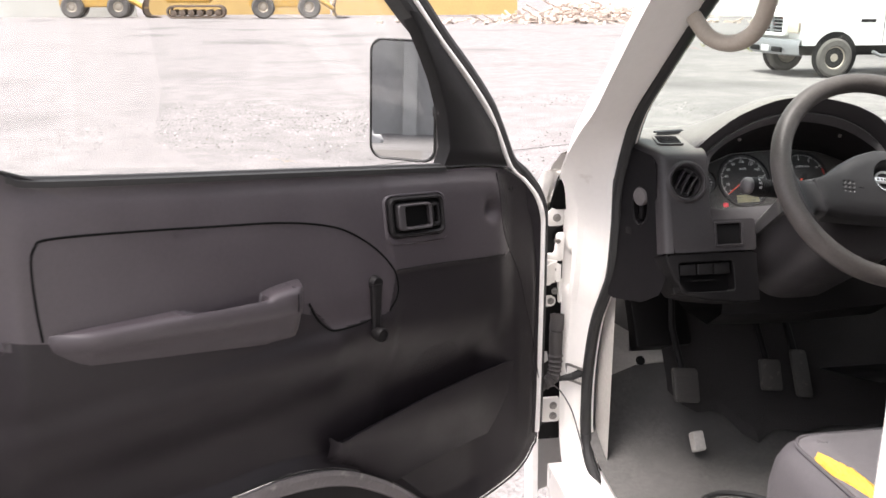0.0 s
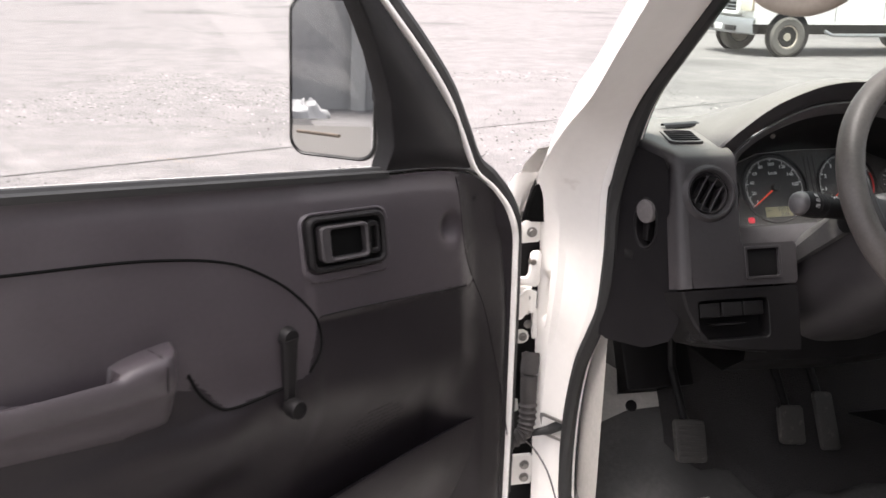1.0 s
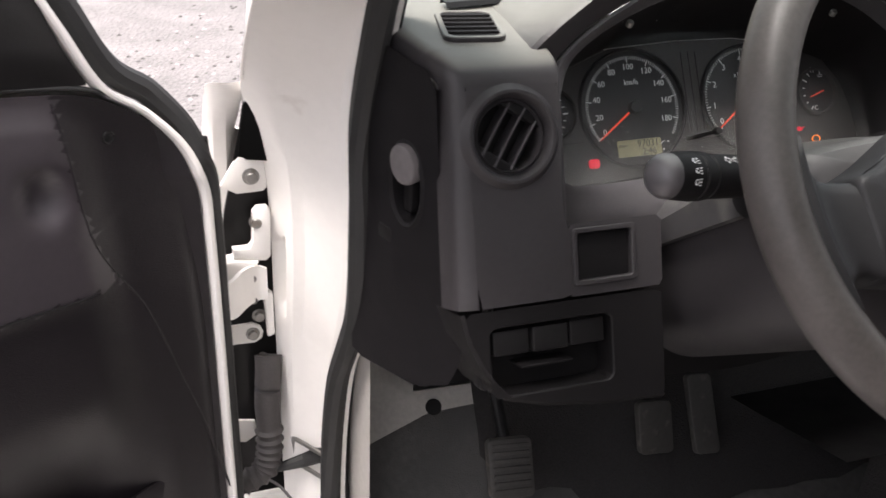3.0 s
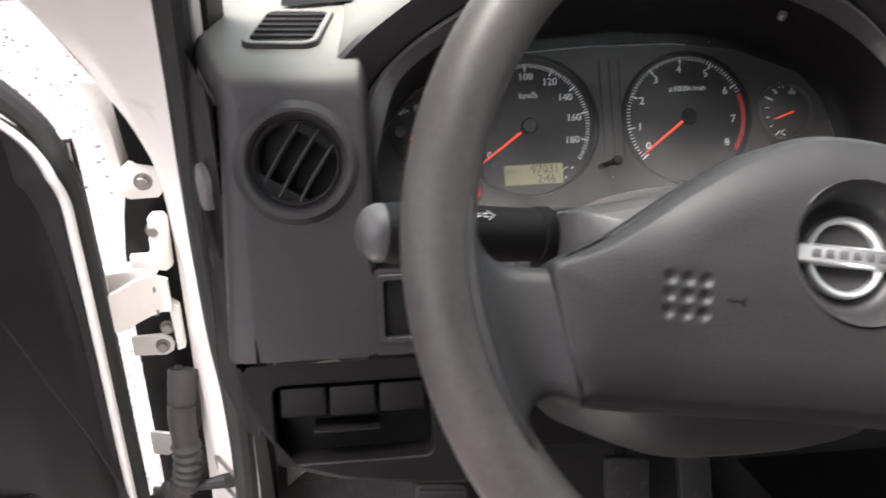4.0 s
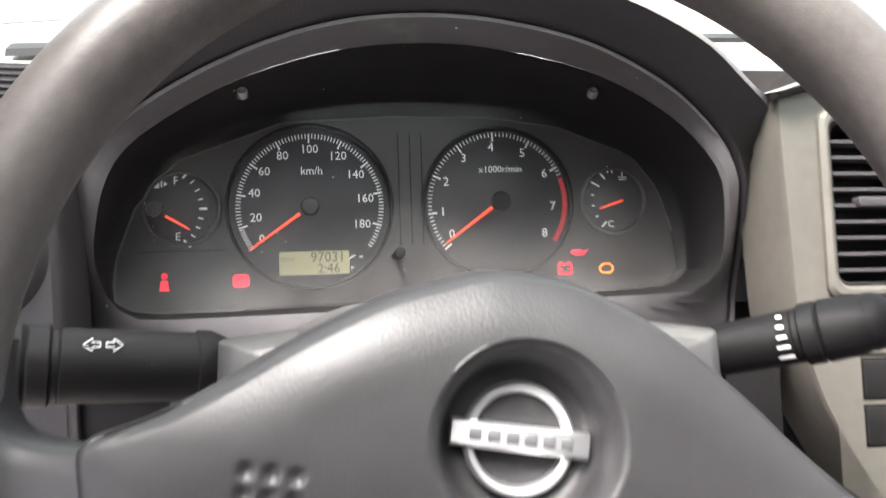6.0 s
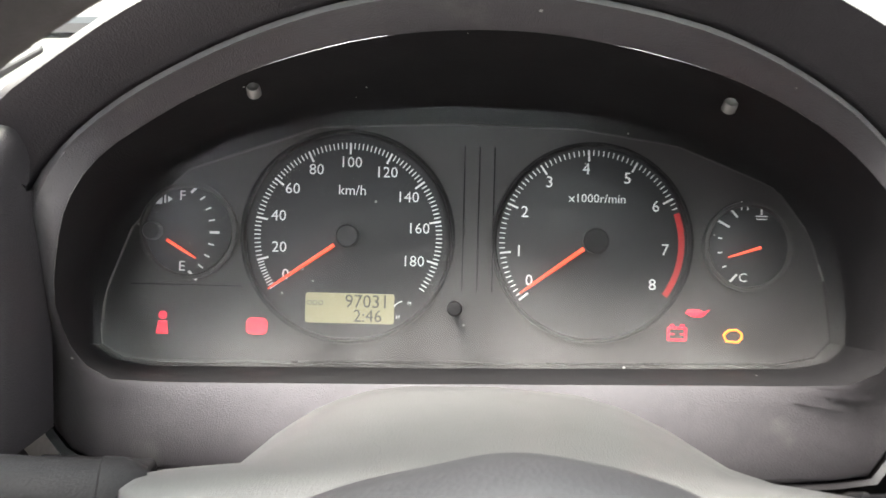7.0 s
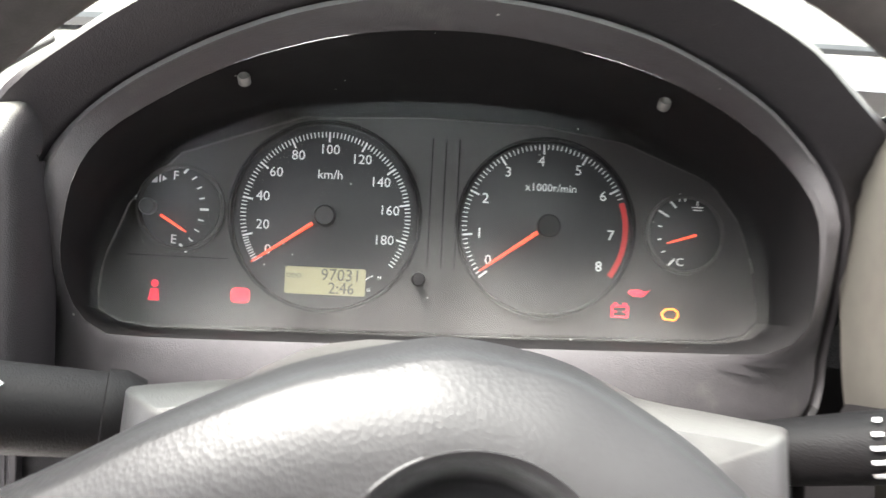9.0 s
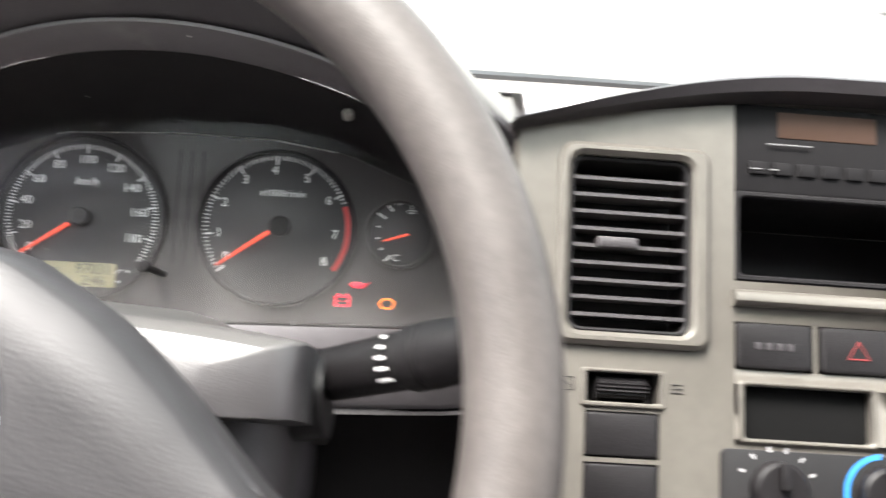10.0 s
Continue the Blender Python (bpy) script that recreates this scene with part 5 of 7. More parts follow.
    for k in range(3):
        off = -0.0145 + 0.0130 * k
        hl = math.sqrt(0.0262 ** 2 - off ** 2)
        bm = bmesh.new()
        rows = []
        for t in [-1 + 2 * j / 10 for j in range(11)]:
            q = hl * t
            ring = []
            for d, w in ((-0.0011, -0.020), (-0.0011, -0.0038), (0.0, -0.0028), (0.0011, -0.0038), (0.0011, -0.020)):
                o2 = off + d + 0.0008 * (1 - t * t)
                ring.append(LP(q * math.cos(a) - o2 * math.sin(a), 0.003 + q * math.sin(a) + o2 * math.cos(a), w))
            rows.append(ring)
        grid(bm, rows, wrap=True)
        part("slat", bm, M_DASH, rv)
    for sg in (-1, 1):
        bm = bmesh.new()
        chord = [(0.0262 * math.cos(b), 0.0262 * math.sin(b)) for b in [sg * math.pi / 2 - math.pi / 2 + math.radians(-47 + 94 * k / 12) for k in range(13)]]
        pts = [(q * math.cos(a) - o2 * math.sin(a), 0.003 + q * math.sin(a) + o2 * math.cos(a)) for q, o2 in chord]
        slab(pts, LP, -0.012, -0.0040, 0.0008, bm)
        part("vent_flap", bm, M_LOWER, rv, "dark filler flap of the vent barrel")
    return da


def build_side_end():
    """The end of the dashboard that shows when the door is open, with a round cap hanging in its recess."""
    th = thing("dash_end_panel", "dark end panel of the dashboard with a round recess", "dash panel", (-0.31, 0.05, 1.1))
    f = frame_of((-0.3065, 0.008, 1.268), (-0.32, 0.947, 0.0), (0.0, 0.0, 1.0))

    def fw(u, v, w=0.0):
        return f(u, v, -w)

    bm = bmesh.new()
    outer = [(-0.036, 0.078), (-0.042, 0.03), (-0.066, -0.06), (-0.086, -0.13), (-0.07, -0.17), (-0.02, -0.20), (0.085, -0.22), (0.088, 0.0), (0.085, 0.104), (0.03, 0.100), (-0.025, 0.092)][::-1]
    hole = [(u * 0.020, v * 0.034 - 0.010) for u, v in circle(1.0, 40)]
    o, h = polar(outer, 80, (0, -0.008)), polar(hole, 80, (0, -0.008))
    grid(bm, [[fw(u, v, 0) for u, v in o], [fw(u, v, 0.0) for u, v in inset(h, -0.006)], [fw(u, v, 0.0022) for u, v in inset(h, -0.003)], [fw(u, v, 0.0) for u, v in h], [fw(u, v, -0.018) for u, v in h], [fw(0, -0.008, -0.018) for _ in h]], wrap=True)
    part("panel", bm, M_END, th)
    bm = lathe([(0.0165, -0.004), (0.0175, 0.004), (0.0165, 0.0065), (0.0150, 0.0072), (0, 0.0072)], fw, -0.002, 0.010, 36)
    part("round_cap", bm, M_RUBBERG, th, "light grey worn round cap")
    bm = box(fw, 0.0, 0.012, -0.038, -0.005, -0.016, -0.006, 0.003, 0.002)
    part("cap_tether", bm, M_LOWER, th)
    bm = slab(rrect(0.020, 0.040, -0.072, -0.058, 0.004), fw, -0.001, 0.0006, 0.0005)
    part("slot", bm, M_BLACK, th)
    return th


def build_stack():
    st = thing("centre_console", "silver-beige centre console panel with vents and controls", "console", tuple(ST(0.1, -0.2, -0.05)))
    # left edge of the panel bends inwards lower down

    def left(v):
        return -0.031 + 0.004 * max(0, -v / 0.1) + (0.028 * ((-v - 0.10) / 0.10) ** 2 if v < -0.10 else 0)

    def top(u):
        return 0.016 + 0.020 * min(1, max(0, (u + 0.03) / 0.12)) ** 0.8

    # frame built of strips round the openings
    bm = bmesh.new()

    def strip(u0, u1, v0, v1, n=8):
        grid(bm, [[ST(u0(v) if callable(u0) else u0, v, 0.0), ST(u1(v) if callable(u1) else u1, v, 0.0)] for v in [v0 + (v1 - v0) * k / n for k in range(n + 1)]])

    strip(left, -0.006, 0.0165, -0.26, 24)
    strip(-0.006, 0.0745, 0.0165, 0.0035)
    strip(-0.006, 0.0745, -0.103, -0.1205)
    strip(-0.006, 0.0100, -0.1205, -0.26)
    strip(0.0505, 0.0745, -0.1205, -0.26)
    strip(0.0100, 0.0505, -0.1365, -0.1412)
    strip(0.0100, 0.0505, -0.1655, -0.1680)
    strip(0.0100, 0.0505, -0.1925, -0.26)
    strip(0.0745, 0.0915, 0.0165, -0.26)
    grid(bm, [[ST(u, 0.0165, 0), ST(u, top(u), -0.0005)] for u in [-0.031 + 0.1225 * k / 12 for k in range(13)]])
    # left return wall
    grid(bm, [[ST(left(v), v, 0.0), ST(left(v) - 0.002, v, -0.004), ST(left(v) - 0.001, v, -0.06)] for v in [0.0165 - 0.2765 * k / 24 for k in range(25)]])
    part("fascia", bm, M_SILVER, st, "satin silver-beige fascia")
    # right part beyond the radio
    bm = bmesh.new()
    for u0, u1, v0, v1 in ((0.0915, 0.30, -0.0660, -0.0885), (0.1355, 0.1380, -0.0885, -0.1145), (0.1815, 0.30, -0.0885, -0.26), (0.0915, 0.1815, -0.1145, -0.1225), (0.0915, 0.0958, -0.1225, -0.152), (0.1685, 0.1815, -0.1225, -0.152), (0.0915, 0.1815, -0.152, -0.157), (0.275, 0.30, 0.036, -0.066)):
        grid(bm, [[ST(u0, v0, 0.0), ST(u1, v0, 0.0)], [ST(u0, v1, 0.0), ST(u1, v1, 0.0)]])
    part("lower_fascia", bm, M_SILVER, st, "silver fascia round the switches")
    bm = bmesh.new()
    tube([ST(0.090, -0.0755, 0.001), ST(0.29, -0.0755, 0.001)], 0.006, 12, bm=bm, flatten=0.8)
    part("ledge", bm, M_SILVER, st)
    # vent with horizontal slats
    o, i_ = rrect(-0.0085, 0.0765, -0.1065, 0.0065, 0.008), rrect(-0.0020, 0.0665, -0.0992, -0.0005, 0.007)
    bm = frame_ring(o, i_, ST, -0.001, 0.0058, 0.0026, wi=-0.002)
    vt = part("vent_frame", bm, M_SILVER, st, "raised silver frame of an air vent")
    i2 = rrect(0.0005, 0.0640, -0.0968, -0.0028, 0.006)
    bm = frame_ring(i_, i2, ST, -0.003, 0.0005, 0.001, wi=-0.03)
    part("vent_bezel", bm, M_BLACK, vt)
    bm = slab(i_, ST, -0.05, -0.034, 0.001)
    part("vent_well", bm, M_BLACK, vt)
    for k in range(9):
        v = -0.0128 - 0.0096 * k
        bm = bmesh.new()
        rows = []
        for u in (0.0005, 0.03, 0.064):
            rows.append([ST(u, v + a, b) for a, b in ((0.0010, -0.001), (-0.0010, -0.001), (-0.0004, -0.020), (0.0016, -0.020))])
        grid(bm, rows, wrap=True)
        # M_POD paints the lit upper edges of the slats
        part("slat", bm, M_POD, vt)
    bm = box(ST, 0.0140, 0.0362, -0.0525, -0.0465, -0.004, 0.0035, 0.0015, 0.001)
    part("vent_slider", bm, M_DASH, vt, "small grey slider on a slat")
    # thumb wheel
    bm = box(ST, 0.0100, 0.0505, -0.1365, -0.1205, -0.03, -0.012, 0.001, 0.001)
    part("thumb_slot", bm, M_BLACK, st)
    bm = bmesh.new()
    TW = frame_of(ST(0.0303, -0.1285, -0.016), ST(0, 1, 0) - ST(0, 0, 0), ST(0, 0, 1) - ST(0, 0, 0))
    rows = []
    for w, r in ((-0.014, 0.0165), (-0.013, 0.0185), (0.013, 0.0185), (0.014, 0.0165)):
        rows.append([TW((r - (0.0012 if k % 2 else 0)) * math.cos(2 * math.pi * k / 48) * 0.42, (r - (0.0012 if k % 2 else 0)) * math.sin(2 * math.pi * k / 48), w) for k in range(48)])
    vs = grid(bm, rows, wrap=True)
    cap(bm, vs[0])
    cap(bm, vs[-1])
    part("thumb_wheel", bm, M_LOWER, st, "ribbed dark thumb wheel")
    bm = frame_ring(rrect(0.0075, 0.0530, -0.1390, -0.1185, 0.002), rrect(0.0102, 0.0503, -0.1363, -0.1207, 0.001), ST, -0.001, 0.0022, 0.0008, wi=-0.01)
    part("thumb_frame", bm, M_SILVER, st)
    bm = frame_ring(rrect(-0.0035, 0.0035, -0.1315, -0.1240, 0.0008), rrect(-0.0029, 0.0029, -0.1309, -0.1246, 0.0005), ST, 0.0001, 0.0004, 0.0001)
    tube([ST(-0.002, -0.1255, 0.0004), ST(0.002, -0.1295, 0.0004)], 0.0004, 6, bm=bm)
    part("shut_symbol", bm, M_BLACK, st)
    for k in range(3):
        part("air_symbol", tube([ST(0.0565 + 0.0016 * j, -0.1255 - 0.0022 * k + 0.0005 * (j % 2), 0.0004) for j in range(5)], 0.0003, 5), M_BLACK, st)
    # two blank switches
    for v0, v1 in ((-0.1655, -0.1412), (-0.1925, -0.1680)):
        bm = box(ST, 0.0108, 0.0497, v0 + 0.0008, v1 - 0.0008, -0.02, 0.0012, 0.0015, 0.0012)
        part("blank_switch", bm, M_LOWER, st, "blank dark switch cover")
    # radio: upper unit with a dim display, lower open pocket
    bm = box(ST, 0.0930, 0.2750, -0.0140, 0.0385, -0.03, -0.003, 0.002, 0.0015)
    ra = part("radio_unit", bm, M_RADIO, st, "black car radio with a dim amber display")
    bm = box(ST, 0.1180, 0.1760, 0.0190, 0.0345, -0.004, -0.0025, 0.001, 0.0003)
    part("radio_display", bm, mat("dim_display", (0.040, 0.023, 0.016), 0.5, spec=0.15, vary=0.05), ra)
    bm = bmesh.new()
    for k in range(6):
        box(ST, 0.1010 + 0.0140 * k, 0.1010 + 0.0140 * k + 0.0105, -0.0035, 0.0040, -0.004, -0.0012, 0.001, 0.0006, bm)
    part("radio_buttons", bm, M_RADIO, ra)
    bm = bmesh.new()
    for u0, u1, v in ((0.1110, 0.1375, 0.0140), (0.1010, 0.1080, -0.0010), (0.1120, 0.1170, -0.0010)):
        box(ST, u0, u1, v, v + 0.0007, -0.0013, -0.0006, 0.0002, 0.0001, bm)
    part("radio_lettering", bm, mat("grey_print", (0.12, 0.12, 0.12), 0.6), ra, "small unreadable grey lettering bars")
    bm = bmesh.new()
    o, i_ = rrect(0.0915, 0.2755, -0.0655, -0.0140, 0.002), rrect(0.0950, 0.2720, -0.0620, -0.0175, 0.003)
    frame_ring(o, i_, ST, -0.02, -0.001, 0.001, wi=-0.09, bm=bm)
    part("pocket", bm, M_LOWER, st, "open storage pocket under the radio")
    bm = slab(i_, ST, -0.10, -0.09, 0.001)
    part("pocket_back", bm, M_BLACK, st)
    # demist and hazard switches
    for nm, u0 in (("demist_switch", 0.0920), ("hazard_switch", 0.1390)):
        bm = box(ST, u0, u0 + 0.0425, -0.1140, -0.0890, -0.02, 0.0025, 0.003, 0.0018)
        sw = part(nm, bm, M_LOWER, st, "dark rocker switch")
        if nm == "hazard_switch":
            t = [(u0 + 0.0145, -0.1060), (u0 + 0.0275, -0.1060), (u0 + 0.0210, -0.0955)]
            bm = frame_ring(t, inset(t, 0.0014), ST, 0.0026, 0.0030, 0.0001)
            part("hazard_triangle", bm, mat("hazard_red", (0.14, 0.015, 0.015), 0.5), sw, "red warning triangle")
        else:
            bm = bmesh.new()
            for k in range(4):
                box(ST, u0 + 0.010 + 0.006 * k, u0 + 0.0135 + 0.006 * k, -0.1035, -0.0995, 0.0024, 0.0028, 0.0003, 0.0001, bm)
            part("switch_lettering", bm, M_DASH, sw, "faint lettering bars")
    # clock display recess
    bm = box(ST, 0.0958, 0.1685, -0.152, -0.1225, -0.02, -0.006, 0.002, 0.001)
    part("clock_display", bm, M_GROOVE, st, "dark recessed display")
    bm = frame_ring(rrect(0.0935, 0.1705, -0.1540, -0.1205, 0.003), rrect(0.0965, 0.1678, -0.1513, -0.1232, 0.002), ST, -0.001, 0.0022, 0.001, wi=-0.008)
    part("clock_frame", bm, M_SILVER, st)
    # heater control plate with dials
    bm = slab(rrect(0.0835, 0.30, -0.26, -0.157, 0.004), ST, -0.02, 0.0015, 0.001)
    hp = part("heater_panel", bm, M_BLACK, st, "black heater control panel")
    for k, u in enumerate((0.1140, 0.1720)):
        bm = lathe([(0.0150, 0.0015), (0.0145, 0.009), (0.0125, 0.011), (0, 0.011)], ST, u, -0.177, 36)
        box(ST, u - 0.0025, u + 0.0025, -0.177, -0.163, 0.0105, 0.015, 0.001, 0.001, bm)
        kn = part("heater_knob", bm, M_LOWER, hp)
        if k == 1:
            part("cold_arc", arc_band(ST, u, -0.177, 0.0185, 0.0215, 1.6, 3.6, 0.0019), mat("blue_print", (0.02, 0.16, 0.42), 0.5), kn, "blue cold-side arc")
        bm = bmesh.new()
        for j in range(6):
            a = 0.4 + 0.46 * j
            bar(ST, 0.0195, 0.0225, a, 0.0008, 0.0019, u, -0.177, bm)
        if k == 0:
            part("heater_marks", bm, mat("grey_print_2", (0.25, 0.25, 0.25), 0.6), kn)
        else:
            bm.free()
    # brow over the console
    bm = bmesh.new()
    rows = []
    for k in range(31):
        t = k / 30
        u = -0.036 + 0.34 * t
        v = 0.014 + 0.0365 * math.sin(min(1, t / 0.52) * math.pi / 2) + 0.004 * t
        th_ = 0.003 + 0.009 * math.sin(min(1, t / 0.5) * math.pi / 2)
        rows.append([ST(u, v - th_, -0.004), ST(u, v - th_ * 0.8, 0.012), ST(u, v - th_ * 0.25, 0.016), ST(u, v, 0.012), ST(u, v + 0.004, -0.01), ST(u, v + 0.004, -0.05), ST(u, v - 0.06, -0.20)])
    grid(bm, [r[:4] for r in rows])
    part("brow", bm, M_DASH, st, "curved dark brow over the console")
    # paler material on top: windscreen glare and dust put into the colour
    bm = bmesh.new()
    grid(bm, [[r[3] + (r[4] - r[3]) * 0.01] + r[4:] for r in rows])
    part("brow_top", bm, M_DASHTOP, st, "dusty top of the brow, windscreen glare in its colour")
    # dark filler between the hood and the console
    bm = bmesh.new()
    grid(bm, [[ST(-0.050 + 0.02 * (v > -0.15), v, -0.05), ST(-0.034 + 0.006 * (v > -0.15), v, -0.012), ST(-0.028, v, -0.05)] for v in (-0.12, -0.15, -0.2, -0.30)])
    part("side_filler", bm, M_LOWER, st)
    return st


def build_knee():
    th = thing("knee_panel", "dark lower knee panel beneath the column", "dash panel", (0, -0.03, 0.98))
    bm = bmesh.new()
    rows = []
    for y, z in ((0.02, 1.225), (0.010, 1.19), (0.0, 1.15), (-0.02, 1.09), (-0.02, 1.03), (0.04, 0.985), (0.15, 0.98), (0.30, 1.0)):
        rows.append([(x, y + 0.02 * min(1, abs(x - 0.05) / 0.2), z) for x in [-0.125 + 0.38 * k / 12 for k in range(13)]])
    grid(bm, rows)
    part("panel", bm, M_BLACK, th)
    bm = bmesh.new()
    rows = []
    for y, z in ((0.0, 1.20), (-0.10, 1.10), (-0.10, 0.95), (-0.02, 0.86), (0.2, 0.80)):
        rows.append([(x, y, z) for x in [0.24 + 0.92 * k / 12 for k in range(13)]])
    grid(bm, rows)
    part("far_panel", bm, M_BLACK, th)
    return th
# ---- driver's door, standing open ----
DO = frame_of((-0.537, 0.121, 1.275), (0.8, 0.6, 0.0), (0, 0, 1))


def DR(u, v, w=0.0):
    """Door coordinates: u from the mirror corner to the rear end, v up, w towards the cabin side."""
    return DO(-u, v, w)


INNER = [(-0.108, -0.06), (-0.1085, -0.55), (-0.095, -0.605), (-0.06, -0.638), (0.0, -0.655), (0.12, -0.665), (0.20, -0.645), (0.268, -0.580), (0.357, -0.503), (0.465, -0.436), (0.586, -0.402), (0.70, -0.394), (0.86, -0.378), (0.99, -0.37), (1.040, -0.30), (1.045, -0.16), (1.03, 0.08), (0.990, 0.172), (0.955, 0.161), (0.909, 0.150), (0.55, 0.110), (0.214, 0.073), (0.12, 0.065), (0.06, 0.056), (0.010, 0.044), (-0.040, 0.015), (-0.078, -0.022), (-0.098, -0.045)]


def seam_v(u):
    """The height of the seam between the upper and the lower door trim."""
    if u < 0.338:
        return -0.087 - 0.116 * (0.338 - u)
    if u < 0.362:
        return -0.087 - 2.9 * (u - 0.338)
    if u < 0.49:
        return -0.158
    if u < 0.535:
        return -0.158 + 1.25 * (u - 0.49)
    return -0.118 + 0.16 * (u - 0.535)


def strip_u(v):
    """The rear edge of the front trim strip beside the hinges."""
    if v > -0.08:
        return 0.045 + 0.11 * min(0.0, v)
    return 0.036 + 0.50 * max(v + 0.08, -0.08) + 0.31 * min(0.0, v + 0.16)


def build_door():
    dr = thing("driver_door", "open driver's door with a dark grey plastic inner panel", "door", tuple(DR(0.4, -0.66, -0.04)))
    # outer shell and painted edge
    bm = bmesh.new()
    outl = [tuple(p) for p in spline(INNER, 4, True)]
    c = (0.42, -0.20)
    N = 320
    o = polar(outl, N, c)
    big = [(c[0] + (u - c[0]) * 1.008, c[1] + (v - c[1]) * 1.012) for u, v in o]
    rows = [[DR(u, v, -0.008) for u, v in o], [DR(u, v, -0.010) for u, v in big], [DR(u, v, -0.030) for u, v in big], [DR(u, v, -0.055) for u, v in o], [DR(c[0] + (u - c[0]) * 0.9, c[1] + (v - c[1]) * 0.9, -0.075) for u, v in o], [DR(c[0], c[1], -0.085) for _ in o]]
    grid(bm, rows, wrap=True)
    part("door_shell", bm, M_PAINT, dr, "white painted door shell")
    # rubber seal along the edge
    seal = [DR(u, v, -0.002) for u, v in [(c[0] + (a - c[0]) * 1.004, c[1] + (b - c[1]) * 1.006) for a, b in o]]
    bm = tube([p for p in seal], 0.0022, 8, True)
    part("door_edge_seal", bm, M_RUBBER, dr, "black rubber edge seal")
    # inner panel as a relief sheet
    bm = bmesh.new()
    K = 90
    rows = []
    for k in range(K + 1):
        t = k / K
        s = 1 - (1 - t) ** 1.0
        ring = []
        for u, v in o:
            uu, vv = c[0] + (u - c[0]) * s * 0.992, c[1] + (v - c[1]) * s * 0.99
            e = min(1.0, (1 - t) * 12)
            ring.append(DR(uu, vv, door_relief(uu, vv) * e + 0.004 * e))
        rows.append(ring)
    grid(bm, rows, wrap=True)
    # trim below the seam and beside the hinges darkened: shade put into colour
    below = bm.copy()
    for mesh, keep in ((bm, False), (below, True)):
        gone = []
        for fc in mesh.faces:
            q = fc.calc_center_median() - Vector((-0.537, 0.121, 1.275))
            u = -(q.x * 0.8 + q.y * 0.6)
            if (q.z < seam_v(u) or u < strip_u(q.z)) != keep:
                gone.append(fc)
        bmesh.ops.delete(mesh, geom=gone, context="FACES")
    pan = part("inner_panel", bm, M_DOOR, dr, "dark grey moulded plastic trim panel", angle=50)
    part("lower_trim", below, M_DOOR2, dr, "lower trim with shade painted into its colour", angle=50)
    # groove lines of the upholstered insert
    groove = [(0.957, -0.046), (0.958, 0.0), (0.955, 0.053), (0.947, 0.074), (0.930, 0.081), (0.843, 0.073), (0.70, 0.055), (0.567, 0.037), (0.467, 0.012), (0.406, -0.022), (0.365, -0.058), (0.343, -0.091), (0.338, -0.115), (0.343, -0.135), (0.362, -0.156)]
    g = spline(groove, 6)
    bm = tube([DR(u, v, door_relief(u, v) + 0.0042) for u, v in g], 0.0018, 6)
    part("insert_seam", bm, M_GROOVE, pan, "dark piping groove round the insert")
    g2 = spline([(0.405, -0.160), (0.44, -0.161), (0.485, -0.158), (0.503, -0.150), (0.523, -0.127), (0.535, -0.10)], 6)
    bm = tube([DR(u, v, door_relief(u, v) + 0.0046) for u, v in g2], 0.0018, 6)
    part("insert_seam", bm, M_GROOVE, pan)
    g3 = spline([(0.338, -0.087), (0.25, -0.096), (0.15, -0.108), (0.045, -0.121)], 6)
    bm = tube([DR(u, v, door_relief(u, v) + 0.0042) for u, v in g3], 0.0014, 6)
    part("panel_crease", bm, M_LOWER, pan)
    g4 = spline([(0.046, 0.043), (0.044, 0.0), (0.036, -0.08), (-0.005, -0.157), (-0.035, -0.25), (-0.058, -0.32), (-0.086, -0.43)], 6)
    bm = tube([DR(u, v, door_relief(u, v) + 0.0036) for u, v in g4], 0.0012, 6)
    part("panel_crease", bm, M_DOOR2, pan)
    # armrest with the pull recess
    bm = bmesh.new()
    rows = []
    for k in range(41):
        t = k / 40
        u = 0.545 + 0.458 * t
        tipf = min(1, (t / 0.055)) ** 0.5
        bump = 0.012 * max(0.0, 1 - t / 0.17) ** 0.5 if t < 0.17 else 0.0
        vt = -0.070 + 0.030 * t + bump
        tk = 0.036 - 0.016 * t + bump * 0.6
        d = 0.060 * tipf * (1 - 0.25 * t) * min(1, (1 - t) / 0.22 + 0.02)
        cup = max(0.0, min(1, (t - 0.175) / 0.02)) * max(0.0, min(1, (0.50 - t) / 0.18))
        r0 = door_relief(u, vt)
        low = 1 - 0.45 * t
        rows.append([DR(u, vt + 0.004, r0), DR(u, vt + 0.003 - 0.040 * cup, r0 + (d - r0) * 0.25), DR(u, vt + 0.003 - 0.040 * cup, r0 + (d - r0) * 0.55), DR(u, vt + 0.002 - 0.006 * cup, r0 + (d - r0) * 0.72), DR(u, vt, d * 0.93), DR(u, vt - tk * 0.18, d), DR(u, vt - tk * 0.8, d * 0.97), DR(u, vt - tk, d * 0.92), DR(u, vt - tk - 0.004, d * 0.84), DR(u, vt - 0.070 * low - bump, d * 0.60), DR(u, vt - 0.098 * low, d * 0.30 + r0 * 0.4), DR(u, vt - 0.118 * low, r0 * 0.4 - 0.006)])
    vs = grid(bm, rows)
    cap(bm, vs[0])
    cap(bm, vs[-1])
    arm = part("armrest", bm, M_DOOR, dr, "moulded armrest with a deep pull recess", angle=45)
    seam = [(0.545 + 0.458 * t, -0.070 + 0.030 * t + 0.012 * max(0.0, 1 - t / 0.17) ** 0.5) for t in (0.075,)][0]
